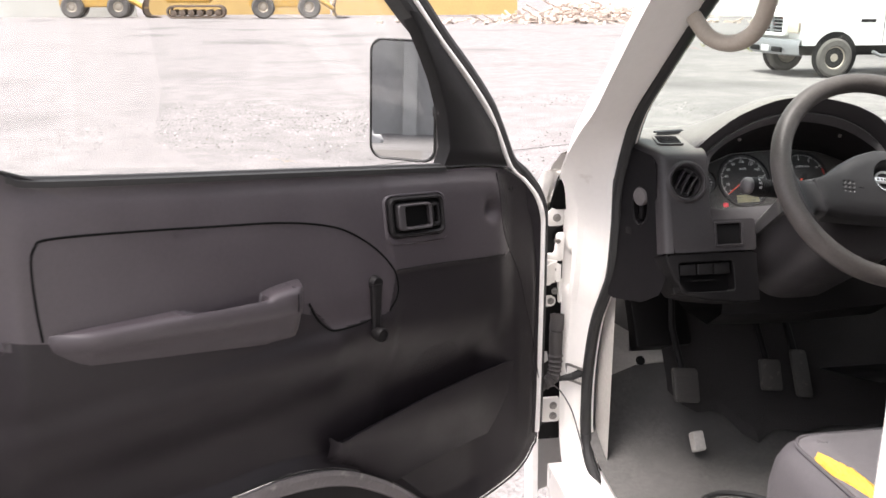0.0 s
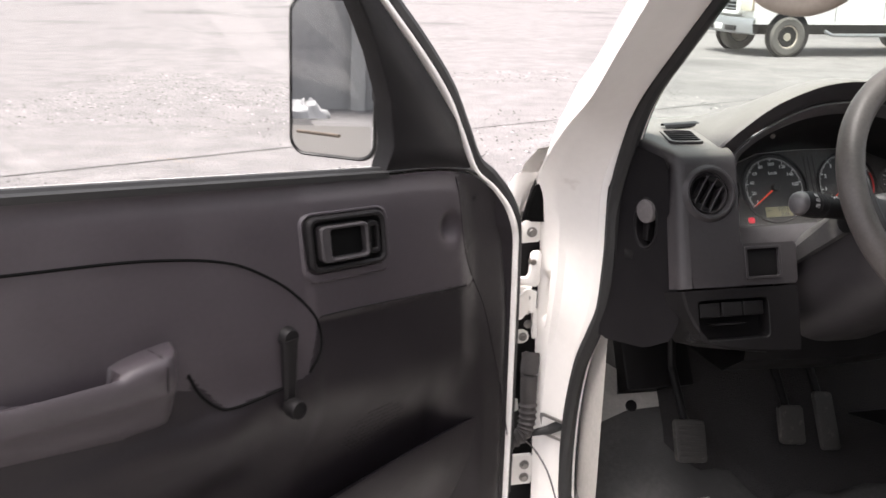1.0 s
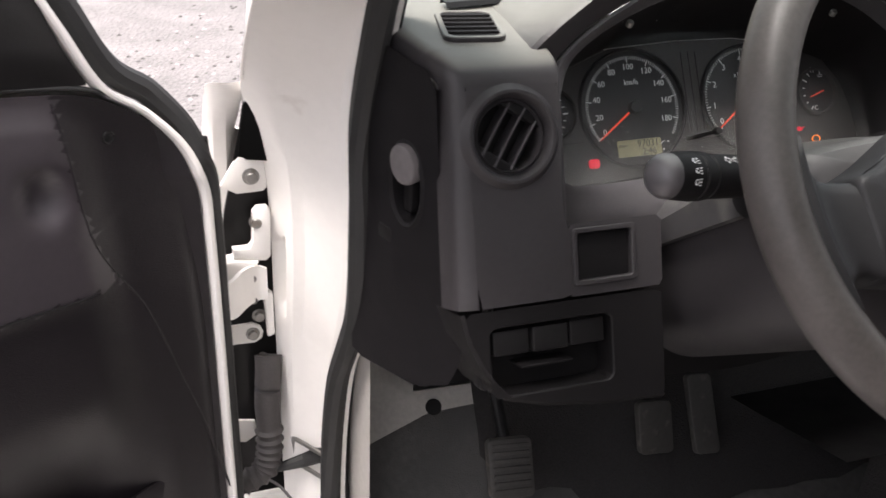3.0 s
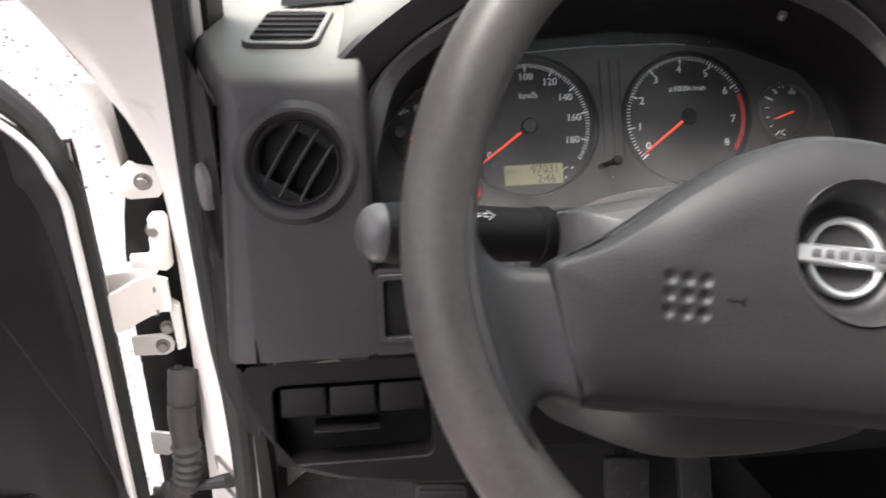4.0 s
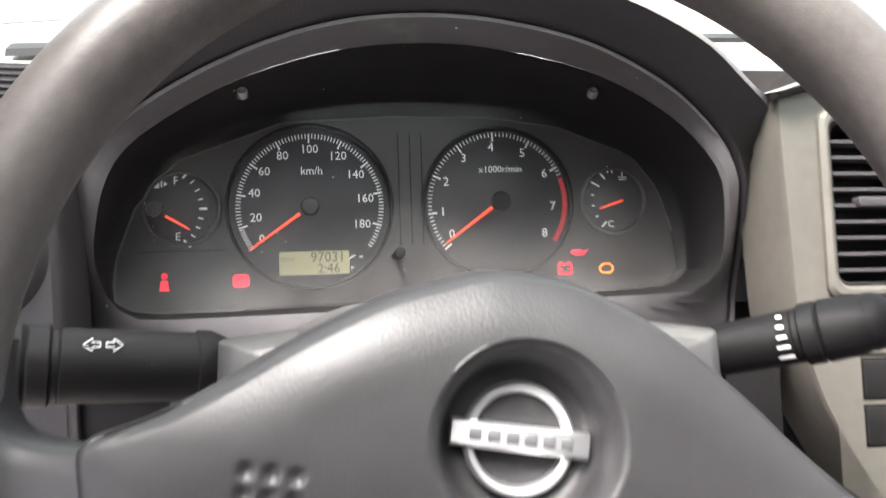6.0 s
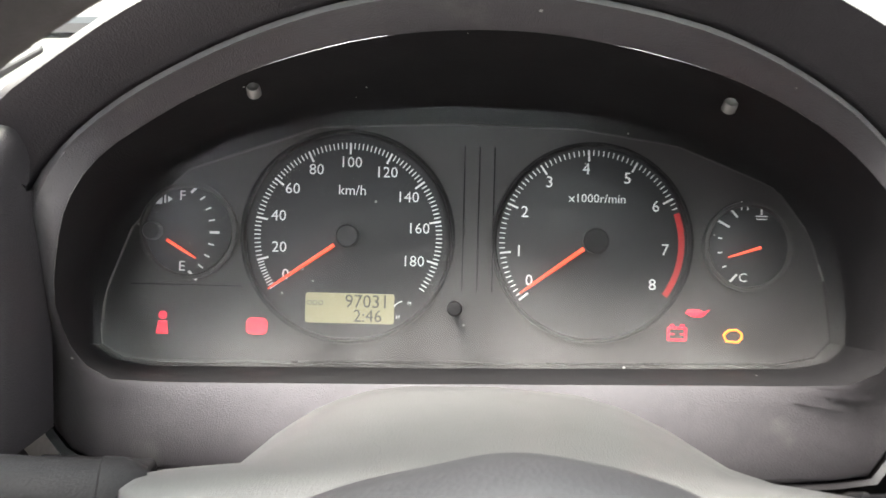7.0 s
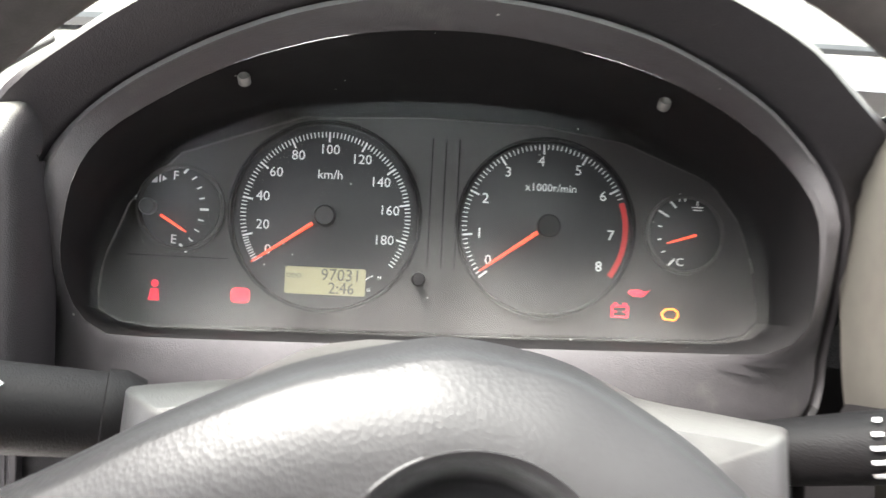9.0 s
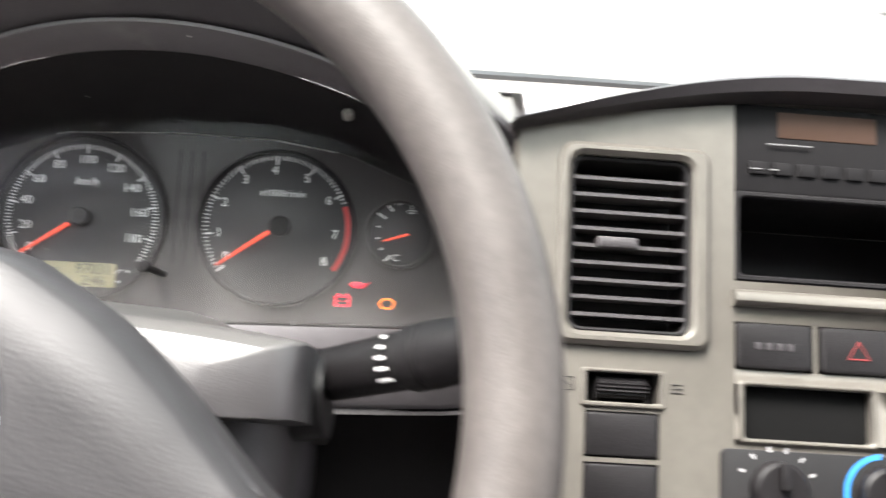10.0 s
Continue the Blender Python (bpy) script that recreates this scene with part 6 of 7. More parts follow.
    bm = tube([DR(seam[0], seam[1] + 0.003, 0.020), DR(seam[0], seam[1] + 0.002, 0.050), DR(seam[0], seam[1] - 0.008, 0.0592), DR(seam[0], seam[1] - 0.036, 0.0575)], 0.0007, 6)
    part("cap_seam", bm, M_GROOVE, arm, "thin seam of the armrest end cap")
    # inside handle in its recess
    H = lambda u, v, w=0.0: DR(0.281 - u * 1.04, v * 0.86 + 0.001 - 0.10 * u, w + 0.0165 + door_relief(0.281 - u * 1.04, v * 0.86 + 0.001 - 0.10 * u))
    o1, i1 = rrect(-0.066, 0.064, -0.042, 0.040, 0.014), rrect(-0.058, 0.056, -0.034, 0.032, 0.010)
    bm = frame_ring(o1, i1, H, -0.016, -0.003, 0.003, wi=-0.012)
    hd = part("handle_surround", bm, M_LOWER, dr, "recessed oval surround of the inside handle")
    # a near-black plate paints the shade of a deeper well
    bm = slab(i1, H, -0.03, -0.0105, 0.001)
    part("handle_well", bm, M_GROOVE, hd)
    bm = frame_ring(rrect(-0.050, 0.030, -0.028, 0.026, 0.008), rrect(-0.034, 0.0245, -0.0225, 0.0205, 0.005), H, -0.011, 0.000, 0.002, wi=-0.011)
    part("handle_lever", bm, M_DASH, hd, "dark pull lever")
    bm = frame_ring(rrect(0.030, 0.052, -0.026, 0.024, 0.008), rrect(0.036, 0.047, -0.019, 0.017, 0.004), H, -0.011, -0.004, 0.001, wi=-0.011)
    part("lock_slide", bm, M_LOWER, hd)
    bm = frame_ring(rrect(-0.074, 0.076, -0.060, 0.046, 0.02), o1, H, -0.016, -0.0095, 0.004)
    part("handle_dish", bm, M_DOOR, hd)
    # window crank
    bm = lathe([(0.0215, 0.0), (0.0210, 0.006), (0.0175, 0.009), (0.0150, 0.0095), (0.0140, 0.014), (0.0125, 0.021), (0.0110, 0.024), (0, 0.024)], lambda u, v, w: DR(0.392 - u, -0.099 + v, w + 0.010), 0, 0, 32)
    ck = part("window_crank", bm, M_LOWER, dr, "dark window crank")
    bm = bmesh.new()
    rows = []
    for t in [k / 10 for k in range(11)]:
        u, v = 0.394 + 0.004 * t, -0.099 - 0.087 * t
        hw = 0.0115 - 0.003 * t
        rows.append([DR(u - hw, v, 0.028), DR(u - hw, v, 0.034), DR(u - hw * 0.6, v, 0.037), DR(u + hw * 0.6, v, 0.037), DR(u + hw, v, 0.034), DR(u + hw, v, 0.028)])
    vs = grid(bm, rows, wrap=True)
    cap(bm, vs[0])
    cap(bm, vs[-1])
    part("crank_arm", bm, M_LOWER, ck)
    bm = lathe([(0.0085, 0.022), (0.0120, 0.032), (0.0130, 0.044), (0.0118, 0.048), (0.0105, 0.0485), (0.0100, 0.0465), (0, 0.0465)], lambda u, v, w: DR(0.400 - u, -0.186 + v, w + 0.006), 0, 0, 28)
    part("crank_knob", bm, M_LOWER, ck, "round crank knob")
    # map pocket along the bottom
    bm = bmesh.new()
    rows = []
    pts = spline([(0.489, -0.362), (0.482, -0.368), (0.463, -0.371), (0.43, -0.369), (0.275, -0.360), (0.12, -0.358), (0.02, -0.362), (-0.035, -0.362)], 6)
    n = len(pts)
    for k, p in enumerate(pts):
        t = k / (n - 1)
        d = 0.026 * min(1, 0.10 + 5 * t) * (1 - 0.75 * t)
        hh = min(0.16, max(0.035, p[1] - min(-0.402, -0.402 - 0.86 * (0.586 - p[0]) * min(1, (0.586 - p[0]) / 0.35)) - 0.012)) if p[0] > 0.2 else 0.16
        rows.append([DR(p[0], p[1] - 0.01, 0.004), DR(p[0], p[1] - 0.002, 0.002 + d * 0.8), DR(p[0], p[1], 0.005 + d), DR(p[0], p[1] - 0.006, 0.007 + d), DR(p[0], p[1] - hh * 0.45, 0.004 + d * 0.8), DR(p[0], p[1] - hh * 0.8, d * 0.35 - 0.002), DR(p[0], p[1] - hh, -0.006)])
    grid(bm, rows)
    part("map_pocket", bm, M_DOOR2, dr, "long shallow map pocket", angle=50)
    # speaker grille dots
    bm = bmesh.new()
    for i in range(14):
        for j in range(9):
            u, v = 0.16 + 0.0085 * i, -0.335 + 0.0085 * j
            if (i - 6.5) ** 2 / 49 + (j - 4) ** 2 / 20 < 1:
                lathe([(0.0022, 0.0003), (0.0016, 0.0012), (0, 0.0012)], lambda a, b, w: DR(a, b, door_relief(a, b) + 0.004 + w), u, v, 6, bm=bm)
    ob = part("speaker_grille", bm, M_DOOR2, pan, "small raised grille dots")
    tagged(ob, kind="stuff")
    # round dent and screw by the mirror
    bm = lathe([(0.0062, 0.0005), (0.0055, 0.0015), (0.0040, 0.0005), (0.0030, 0.001), (0, 0.0012)], lambda u, v, w: DR(-0.003 - u, 0.001 + v, w + door_relief(0.0, 0.0) + 0.0042), 0, 0, 22)
    part("panel_screw", bm, M_BLACK, pan, "small trim screw")
    # mirror triangle and window frame
    tri = [(0.192, 0.074), (0.012, 0.050), (0.030, 0.088), (0.0447, 0.126), (0.095, 0.185), (0.1425, 0.236), (0.19, 0.285), (0.2573, 0.352), (0.275, 0.352), (0.252, 0.318), (0.226, 0.272), (0.205, 0.230), (0.184, 0.17), (0.178, 0.105)]
    bm = slab(tri[::-1], DR, -0.03, 0.000, 0.003)
    part("corner_trim", bm, M_LOWER, dr, "black triangular trim at the mirror")
    fr = spline([(0.20, 0.30), (0.2573, 0.352), (0.33, 0.425), (0.42, 0.52), (0.50, 0.575), (0.62, 0.60), (0.80, 0.60), (0.92, 0.575), (0.985, 0.50), (1.0, 0.36), (1.0, 0.16)], 5)
    bm = bmesh.new()
    rows = []
    for k, p in enumerate(fr):
        a, b = fr[max(0, k - 1)], fr[min(len(fr) - 1, k + 1)]
        t = (b - a).normalized()
        nrm = Vector((-t[1], t[0]))
        rows.append([DR(p[0] + nrm.x * d, p[1] + nrm.y * d, w) for d, w in ((0.010, -0.045), (0.010, -0.004), (-0.006, 0.0), (-0.015, -0.004), (-0.017, -0.040))])
    grid(bm, rows, wrap=True)
    part("window_frame", bm, M_RUBBER, dr, "black window frame")
    # white edge line of the door skin and the outer seal behind it
    ln = spline([(0.34, 0.445), (0.27, 0.375), (0.20, 0.300), (0.13, 0.232), (0.07, 0.165), (0.034, 0.105), (0.0, 0.045), (-0.045, 0.012), (-0.085, -0.025), (-0.1060, -0.065), (-0.1090, -0.12), (-0.110, -0.22), (-0.110, -0.33), (-0.110, -0.45), (-0.108, -0.56)], 6)
    def lift(v):
        """How far the flange of the hinge edge stands proud of the trim."""
        return max(0.0, min(1.0, (0.02 - v) / 0.07))

    bm = bmesh.new()
    grid(bm, [[DR(u + a + 0.023 * lift(v), v + b, w + 0.020 * lift(v)) for u, v in ln] for a, b, w in ((0.003, -0.001, -0.008), (0.001, 0.0, 0.0015), (-0.001, 0.001, 0.0025), (-0.0045, 0.002, 0.0015), (-0.006, 0.003, -0.02))])
    part("skin_edge", bm, M_PAINT, dr, "thin white edge of the door skin")
    bm = bmesh.new()
    low = [(u, v) for u, v in ln if v < 0.02]
    grid(bm, [[DR(u + a + b * lift(v), v, w + h * lift(v)) for u, v in low] for a, b, w, h in ((0.0, 0.058, -0.004, 0.002), (0.0, 0.046, -0.003, 0.006), (0.0, 0.034, -0.002, 0.014), (0.002, 0.026, -0.003, 0.019), (0.002, 0.024, -0.010, 0.018))])
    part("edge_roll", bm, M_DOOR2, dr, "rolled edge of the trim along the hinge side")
    bm = tube([DR(u - 0.021 + 0.031 * lift(v), v + 0.010, -0.020 + 0.029 * lift(v)) for u, v in ln], [0.0125 - 0.0025 * lift(v) for u, v in ln], 10)
    part("outer_seal", bm, M_RUBBER, dr, "thick black outer seal")
    # glass and belt moulding
    belt = [(0.190, 0.0705), (0.55, 0.110), (0.909, 0.150), (0.968, 0.164)]
    bt = spline(belt, 8)
    bm = bmesh.new()
    grid(bm, [[DR(u, v + b, w) for u, v in bt] for b, w in ((-0.006, 0.003), (0.002, 0.0035), (0.004, -0.002), (0.002, -0.008), (0.006, -0.011), (0.007, -0.016), (-0.01, -0.022))])
    part("belt_moulding", bm, M_RUBBER, dr, "black belt moulding with felt lip")
    bm = bmesh.new()
    sil = [(0.165, 0.068), (0.98, 0.160), (0.99, 0.36), (0.972, 0.49), (0.91, 0.562), (0.80, 0.586), (0.62, 0.586), (0.51, 0.562), (0.43, 0.51), (0.34, 0.42), (0.26, 0.34), (0.20, 0.25)]
    slab(sil, DR, -0.026, -0.022, 0.0005, bm)
    gl = part("window_glass", bm, M_SIDEGLASS, dr, "clear side window glass")
    gl.visible_shadow = False
    # arch strip at the lower rear edge
    ar = spline([(0.20, -0.660), (0.268, -0.585), (0.357, -0.506), (0.465, -0.438), (0.586, -0.404), (0.70, -0.396), (0.86, -0.362)], 6)
    bm = bmesh.new()
    grid(bm, [[DR(u, v + b, w) for u, v in ar] for b, w in ((0.003, 0.006), (0.004, 0.014), (-0.004, 0.017), (-0.016, 0.014), (-0.024, 0.015), (-0.028, 0.010), (-0.030, -0.01))])
    part("arch_strip", bm, M_RUBBERG, dr, "pale rubber strip along the wheel-arch cutout")
    bm = bmesh.new()
    grid(bm, [[DR(u, v + b, w) for u, v in ar] for b, w in ((-0.028, 0.0), (-0.075, -0.004), (-0.09, -0.03))])
    part("arch_skirt", bm, M_BLACK, dr)
    return dr


def door_relief(u, v):
    def sm(a, b, x):
        t = max(0, min(1, (x - a) / (b - a)))
        return t * t * (3 - 2 * t)

    d = 0.052 + 0.104 * u - v
    # rolled top edge, then a face that leans out down to the armrest and back below it
    w = 0.017 * (1 - math.exp(-max(0.0, d) / 0.026)) - 0.009
    w += 0.020 * sm(0.02, 0.27, d) - 0.050 * sm(0.27, 0.44, d) * sm(-0.02, 0.10, u)
    # insert sits a little lower
    w -= 0.003 * sm(0.34, 0.36, u) * sm(-0.17, -0.15, v)
    # lower half swells towards the cabin
    w += 0.012 * sm(-0.14, -0.20, v) * sm(0.42, 0.50, u) * sm(-0.30, -0.22, v)
    w -= 0.014 * sm(0.06, 0.0, u)
    # a shallow step under the crease
    w -= 0.0035 * sm(0.0, -0.010, v + 0.087 + 0.116 * (0.338 - u)) * sm(0.36, 0.33, u) * sm(0.0, 0.05, u)
    # round finger dish
    w -= 0.015 * math.exp(-(((u - 0.072) / 0.017) ** 2 + ((v + 0.026) / 0.020) ** 2) ** 1.5)
    return w


MIRROR_AT = Vector((-0.735, 0.277, 1.452))


def build_door_mirror():
    mi = thing("door_mirror", "black rectangular door mirror with a square-cornered glass", "mirror", (-0.74, 0.28, 1.33))
    f = frame_of(MIRROR_AT, (0.866, -0.5, -0.03), (0.03, 0.03, 1))
    o = rrect(-0.074, 0.078, -0.138, 0.114, 0.028)
    i_ = rrect(-0.0702, 0.0722, -0.1335, 0.1095, 0.025)
    bm = frame_ring(o, i_, f, -0.01, 0.004, 0.002, wi=-0.002)
    rows = [[f(u, v, -0.01) for u, v in o], [f(u * 0.94, v * 0.98, -0.02) for u, v in o], [f(0.020 + (u - 0.020) * 0.75, v * 0.92, -0.040) for u, v in o], [f(0.010 + (u - 0.010) * 0.5, v * 0.5, -0.052) for u, v in o], [f(0.01, 0, -0.054) for u, v in o]]
    grid(bm, rows, wrap=True)
    part("housing", bm, M_BLACK, mi)
    bm = slab(i_, f, -0.004, 0.0005, 0.001)
    part("mirror_glass", bm, M_MIRROR, mi, "mirror glass", smooth=False)
    bm = bmesh.new()
    tube([f(0.060, -0.02, -0.030), Vector((-0.625, 0.165, 1.41))], [0.018, 0.024], 12, bm=bm, flatten=1.6)
    part("mirror_arm", bm, M_BLACK, mi)
    return mi


M_BOOT = mat("dusty_boot_rubber", (0.05, 0.045, 0.044), 0.7, vary=0.2, scale=40)


def build_hinges(hb):
    f = frame_of((0.0, 0.236, 0.0), (1, 0, 0), (0, 0, 1))
    # black sheet painting the gap's shade, narrowing to a point at the top
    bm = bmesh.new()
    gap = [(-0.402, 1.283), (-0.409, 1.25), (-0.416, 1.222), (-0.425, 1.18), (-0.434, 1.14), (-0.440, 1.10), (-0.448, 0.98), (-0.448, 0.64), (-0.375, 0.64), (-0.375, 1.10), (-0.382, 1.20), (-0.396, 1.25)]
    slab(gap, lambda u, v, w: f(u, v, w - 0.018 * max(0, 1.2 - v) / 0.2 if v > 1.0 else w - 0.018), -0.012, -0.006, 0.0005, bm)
    part("gap_cavity", bm, M_BLACK, hb, "black sheet for the shade between fender and jamb")

    # near-black wedge laid on to paint the gap's shade above the top bracket
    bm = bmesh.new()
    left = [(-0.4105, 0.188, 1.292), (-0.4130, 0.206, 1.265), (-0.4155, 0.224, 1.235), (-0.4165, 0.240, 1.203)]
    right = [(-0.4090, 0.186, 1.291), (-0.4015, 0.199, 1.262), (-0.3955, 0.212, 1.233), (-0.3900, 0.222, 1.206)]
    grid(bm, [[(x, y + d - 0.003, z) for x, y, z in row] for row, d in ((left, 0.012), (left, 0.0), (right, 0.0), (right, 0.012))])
    part("gap_wedge", bm, M_GROOVE, hb, "black wedge-shaped sheet for the gap's shade above the hinge")

    def bolt(parent, u, v, w, r=0.0075):
        bm = lathe([(r * 1.2, w), (r * 1.2, w + 0.0015), (r * 0.85, w + 0.002), (r * 0.85, w + 0.0065), (r * 0.7, w + 0.0075), (0, w + 0.0075)], f, u, v, 18)
        part("bolt", bm, M_STEEL, parent, "zinc bolt head")

    b1 = part("bracket", slab([(-0.438, 1.176), (-0.421, 1.166), (-0.394, 1.167), (-0.390, 1.171), (-0.389, 1.203), (-0.393, 1.207), (-0.417, 1.206), (-0.424, 1.200), (-0.432, 1.186)], f, 0.0, 0.0035, 0.0012), M_PAINTIN, hb)
    bolt(b1, -0.406, 1.185, 0.0035)
    b4 = part("bracket", slab([(-0.446, 0.982), (-0.412, 0.981), (-0.404, 0.986), (-0.402, 0.994), (-0.405, 1.002), (-0.413, 1.007), (-0.446, 1.006)], f, 0.0, 0.0035, 0.0012), M_PAINTIN, hb)
    bolt(b4, -0.414, 0.994, 0.0035, 0.0065)
    part("bracket", slab([(-0.446, 0.846), (-0.43, 0.842), (-0.415, 0.852), (-0.418, 0.872), (-0.446, 0.878)], f, 0.0, 0.0035, 0.0012), M_PAINTIN, hb)
    # the upper hinge: jamb leaf, bent bridge and two bolted flanges
    lf = part("hinge_leaf", slab([(-0.430, 1.094), (-0.396, 1.088), (-0.390, 1.093), (-0.388, 1.146), (-0.392, 1.152), (-0.402, 1.152), (-0.407, 1.147), (-0.409, 1.112), (-0.413, 1.106), (-0.430, 1.106)], f, 0.002, 0.012, 0.003), M_PAINTIN, hb, "white painted hinge leaf")
    bolt(lf, -0.4035, 1.134, 0.006, 0.0065)
    part("hinge_bridge", slab([(-0.470, 1.038), (-0.420, 1.040), (-0.413, 1.050), (-0.413, 1.080), (-0.404, 1.090), (-0.430, 1.094), (-0.470, 1.088)], f, -0.004, 0.016, 0.004), M_PAINTIN, lf)
    part("hinge_flange", slab([(-0.398, 0.992), (-0.390, 0.994), (-0.390, 1.045), (-0.402, 1.056), (-0.420, 1.050), (-0.420, 1.042), (-0.400, 1.040)], f, 0.002, 0.012, 0.002), M_PAINTIN, lf)
    bolt(lf, -0.406, 1.018, 0.005, 0.0065)
    plan = [Vector((x, y, 0)) for x, y in ((-0.396, 0.222), (-0.406, 0.222), (-0.416, 0.214), (-0.426, 0.200), (-0.436, 0.182), (-0.446, 0.172), (-0.460, 0.168))]
    plan = spline(plan, 5)
    bm = bmesh.new()
    rows = []
    for k, p in enumerate(plan):
        a, b = plan[max(0, k - 1)], plan[min(len(plan) - 1, k + 1)]
        t = (b - a).normalized()
        q = Vector((-t.y, t.x, 0)) * 0.0022
        h = 0.019 + 0.004 * math.sin(math.pi * k / (len(plan) - 1))
        z = 1.062 + 0.014 * k / len(plan)
        rows.append([p + q + Vector((0, 0, z - h)), p + q + Vector((0, 0, z + h)), p - q + Vector((0, 0, z + h)), p - q + Vector((0, 0, z - h))])
    grid(bm, rows, wrap=True)
    st = part("hinge_strap", bm, M_PAINTIN, lf, "bent white steel hinge strap")
    for z in (1.045, 1.072):
        part("strap_rivet", tube([(-0.412, 0.216, z), (-0.414, 0.228, z)], 0.0042, 12), M_STEEL, lf)
    pin = tube([(-0.462, 0.214, 1.03), (-0.462, 0.214, 1.10)], 0.009, 14)
    part("hinge_pin", pin, M_PAINTIN, lf)
    # the lower hinge
    l2 = part("hinge_leaf", slab(rrect(-0.440, -0.386, 0.700, 0.760, 0.006), f, 0.0, 0.010, 0.003), M_PAINTIN, hb, "white painted hinge leaf")
    bolt(l2, -0.402, 0.742, 0.010)
    bolt(l2, -0.402, 0.716, 0.010)
    # wiring boot
    pts = spline([(-0.398, 0.232, 0.962), (-0.400, 0.224, 0.945), (-0.404, 0.216, 0.91), (-0.404, 0.214, 0.87), (-0.406, 0.210, 0.84), (-0.414, 0.206, 0.818), (-0.440, 0.203, 0.805)], 8)
    n = len(pts)
    bm = tube(pts, [0.016 - 0.003 * k / n + (0.0028 if k / n > 0.45 and k % 3 == 0 else 0) for k in range(n)], 14)
    part("wiring_boot", bm, M_BOOT, hb, "ribbed dark rubber wiring boot")
    bm = slab([tuple(p) for p in spline([(-0.408, 0.962), (-0.396, 0.958), (-0.388, 0.935), (-0.386, 0.905), (-0.390, 0.880), (-0.400, 0.876), (-0.408, 0.89), (-0.414, 0.93)], 4, True)][::-1], f, -0.002, 0.010, 0.004)
    part("boot_flange", bm, M_BOOT, hb)
    return hb


def build_check_strap():
    cs = thing("door_check_strap", "greasy steel door check strap in its jamb bracket", "door stay", (-0.36, 0.2, 0.82))
    bm = tube([(-0.455, 0.195, 0.812), (-0.40, 0.208, 0.815), (-0.365, 0.210, 0.818), (-0.350, 0.203, 0.828), (-0.338, 0.193, 0.834)], [0.004, 0.005, 0.0085, 0.010, 0.0085], 10)
    part("strap", bm, M_RUBBER, cs)
    f = frame_of((-0.360, 0.2025, 0.826), (0.30, -0.45, 0), (0, 0, 1))
    bm = frame_ring(rrect(-0.028, 0.032, -0.020, 0.022, 0.004), rrect(-0.022, 0.027, -0.014, 0.016, 0.003), f, 0.0, 0.003, 0.001)
    part("strap_bracket", bm, M_STEEL, cs)
    pts = spline([(-0.418, 0.205, 0.81), (-0.395, 0.20, 0.79), (-0.372, 0.185, 0.75), (-0.358, 0.17, 0.70), (-0.352, 0.15, 0.665)], 8)
    bm = tube(pts, 0.0018, 6)
    part("drain_wire", bm, M_RUBBERG, cs, "thin grey wire down the jamb")
    return cs


# ---- pedals, seat ----
def build_pedals():
    for name, c, hw, hh, tilt, lab in (("clutch_pedal", (-0.125, 0.128, 0.815), 0.030, 0.038, 22, "worn ribbed rubber clutch pedal"), ("brake_pedal", (0.090, 0.15, 0.815), 0.026, 0.036, 22, "dusty rubber brake pedal"), ("accelerator_pedal", (0.178, 0.17, 0.805), 0.020, 0.055, 30, "long dusty accelerator pedal")):
        p = thing(name, lab, "pedal", c)
        a = radians(tilt)
        f = frame_of(c, (1, 0, -0.12), (0, math.sin(a), math.cos(a)))
        bm = slab(rrect(-hw, hw, -hh, hh, 0.008), f, -0.010, 0.0, 0.003)
        part("pad", bm, M_PEDAL, p)
        if name == "clutch_pedal":
            for k in range(7):
                v = -hh + 0.009 + 0.0095 * k
                bm = box(f, -hw + 0.005, hw - 0.005, v, v + 0.0042, -0.001, 0.0028, 0.001, 0.0006)
                part("rib", bm, M_PEDAL, p)
        bm = tube([f(0, 0, -0.008), Vector(c) + Vector((0.0, 0.10, 0.10)), Vector(c) + Vector((0.0, 0.14, 0.28))], 0.008, 8)
        part("arm", bm, M_BLACK, p)
    bl = thing("floor_block", "small pale plastic foot block on the floor", "block", (-0.105, 0.09, 0.69))
    bm = box(frame_of((-0.105, 0.085, 0.70), (1, 0.1, 0), (0, 0.6, 0.8)), -0.014, 0.014, -0.022, 0.022, -0.02, 0.0, 0.005, 0.004)
    part("block", bm, M_KICK, bl)


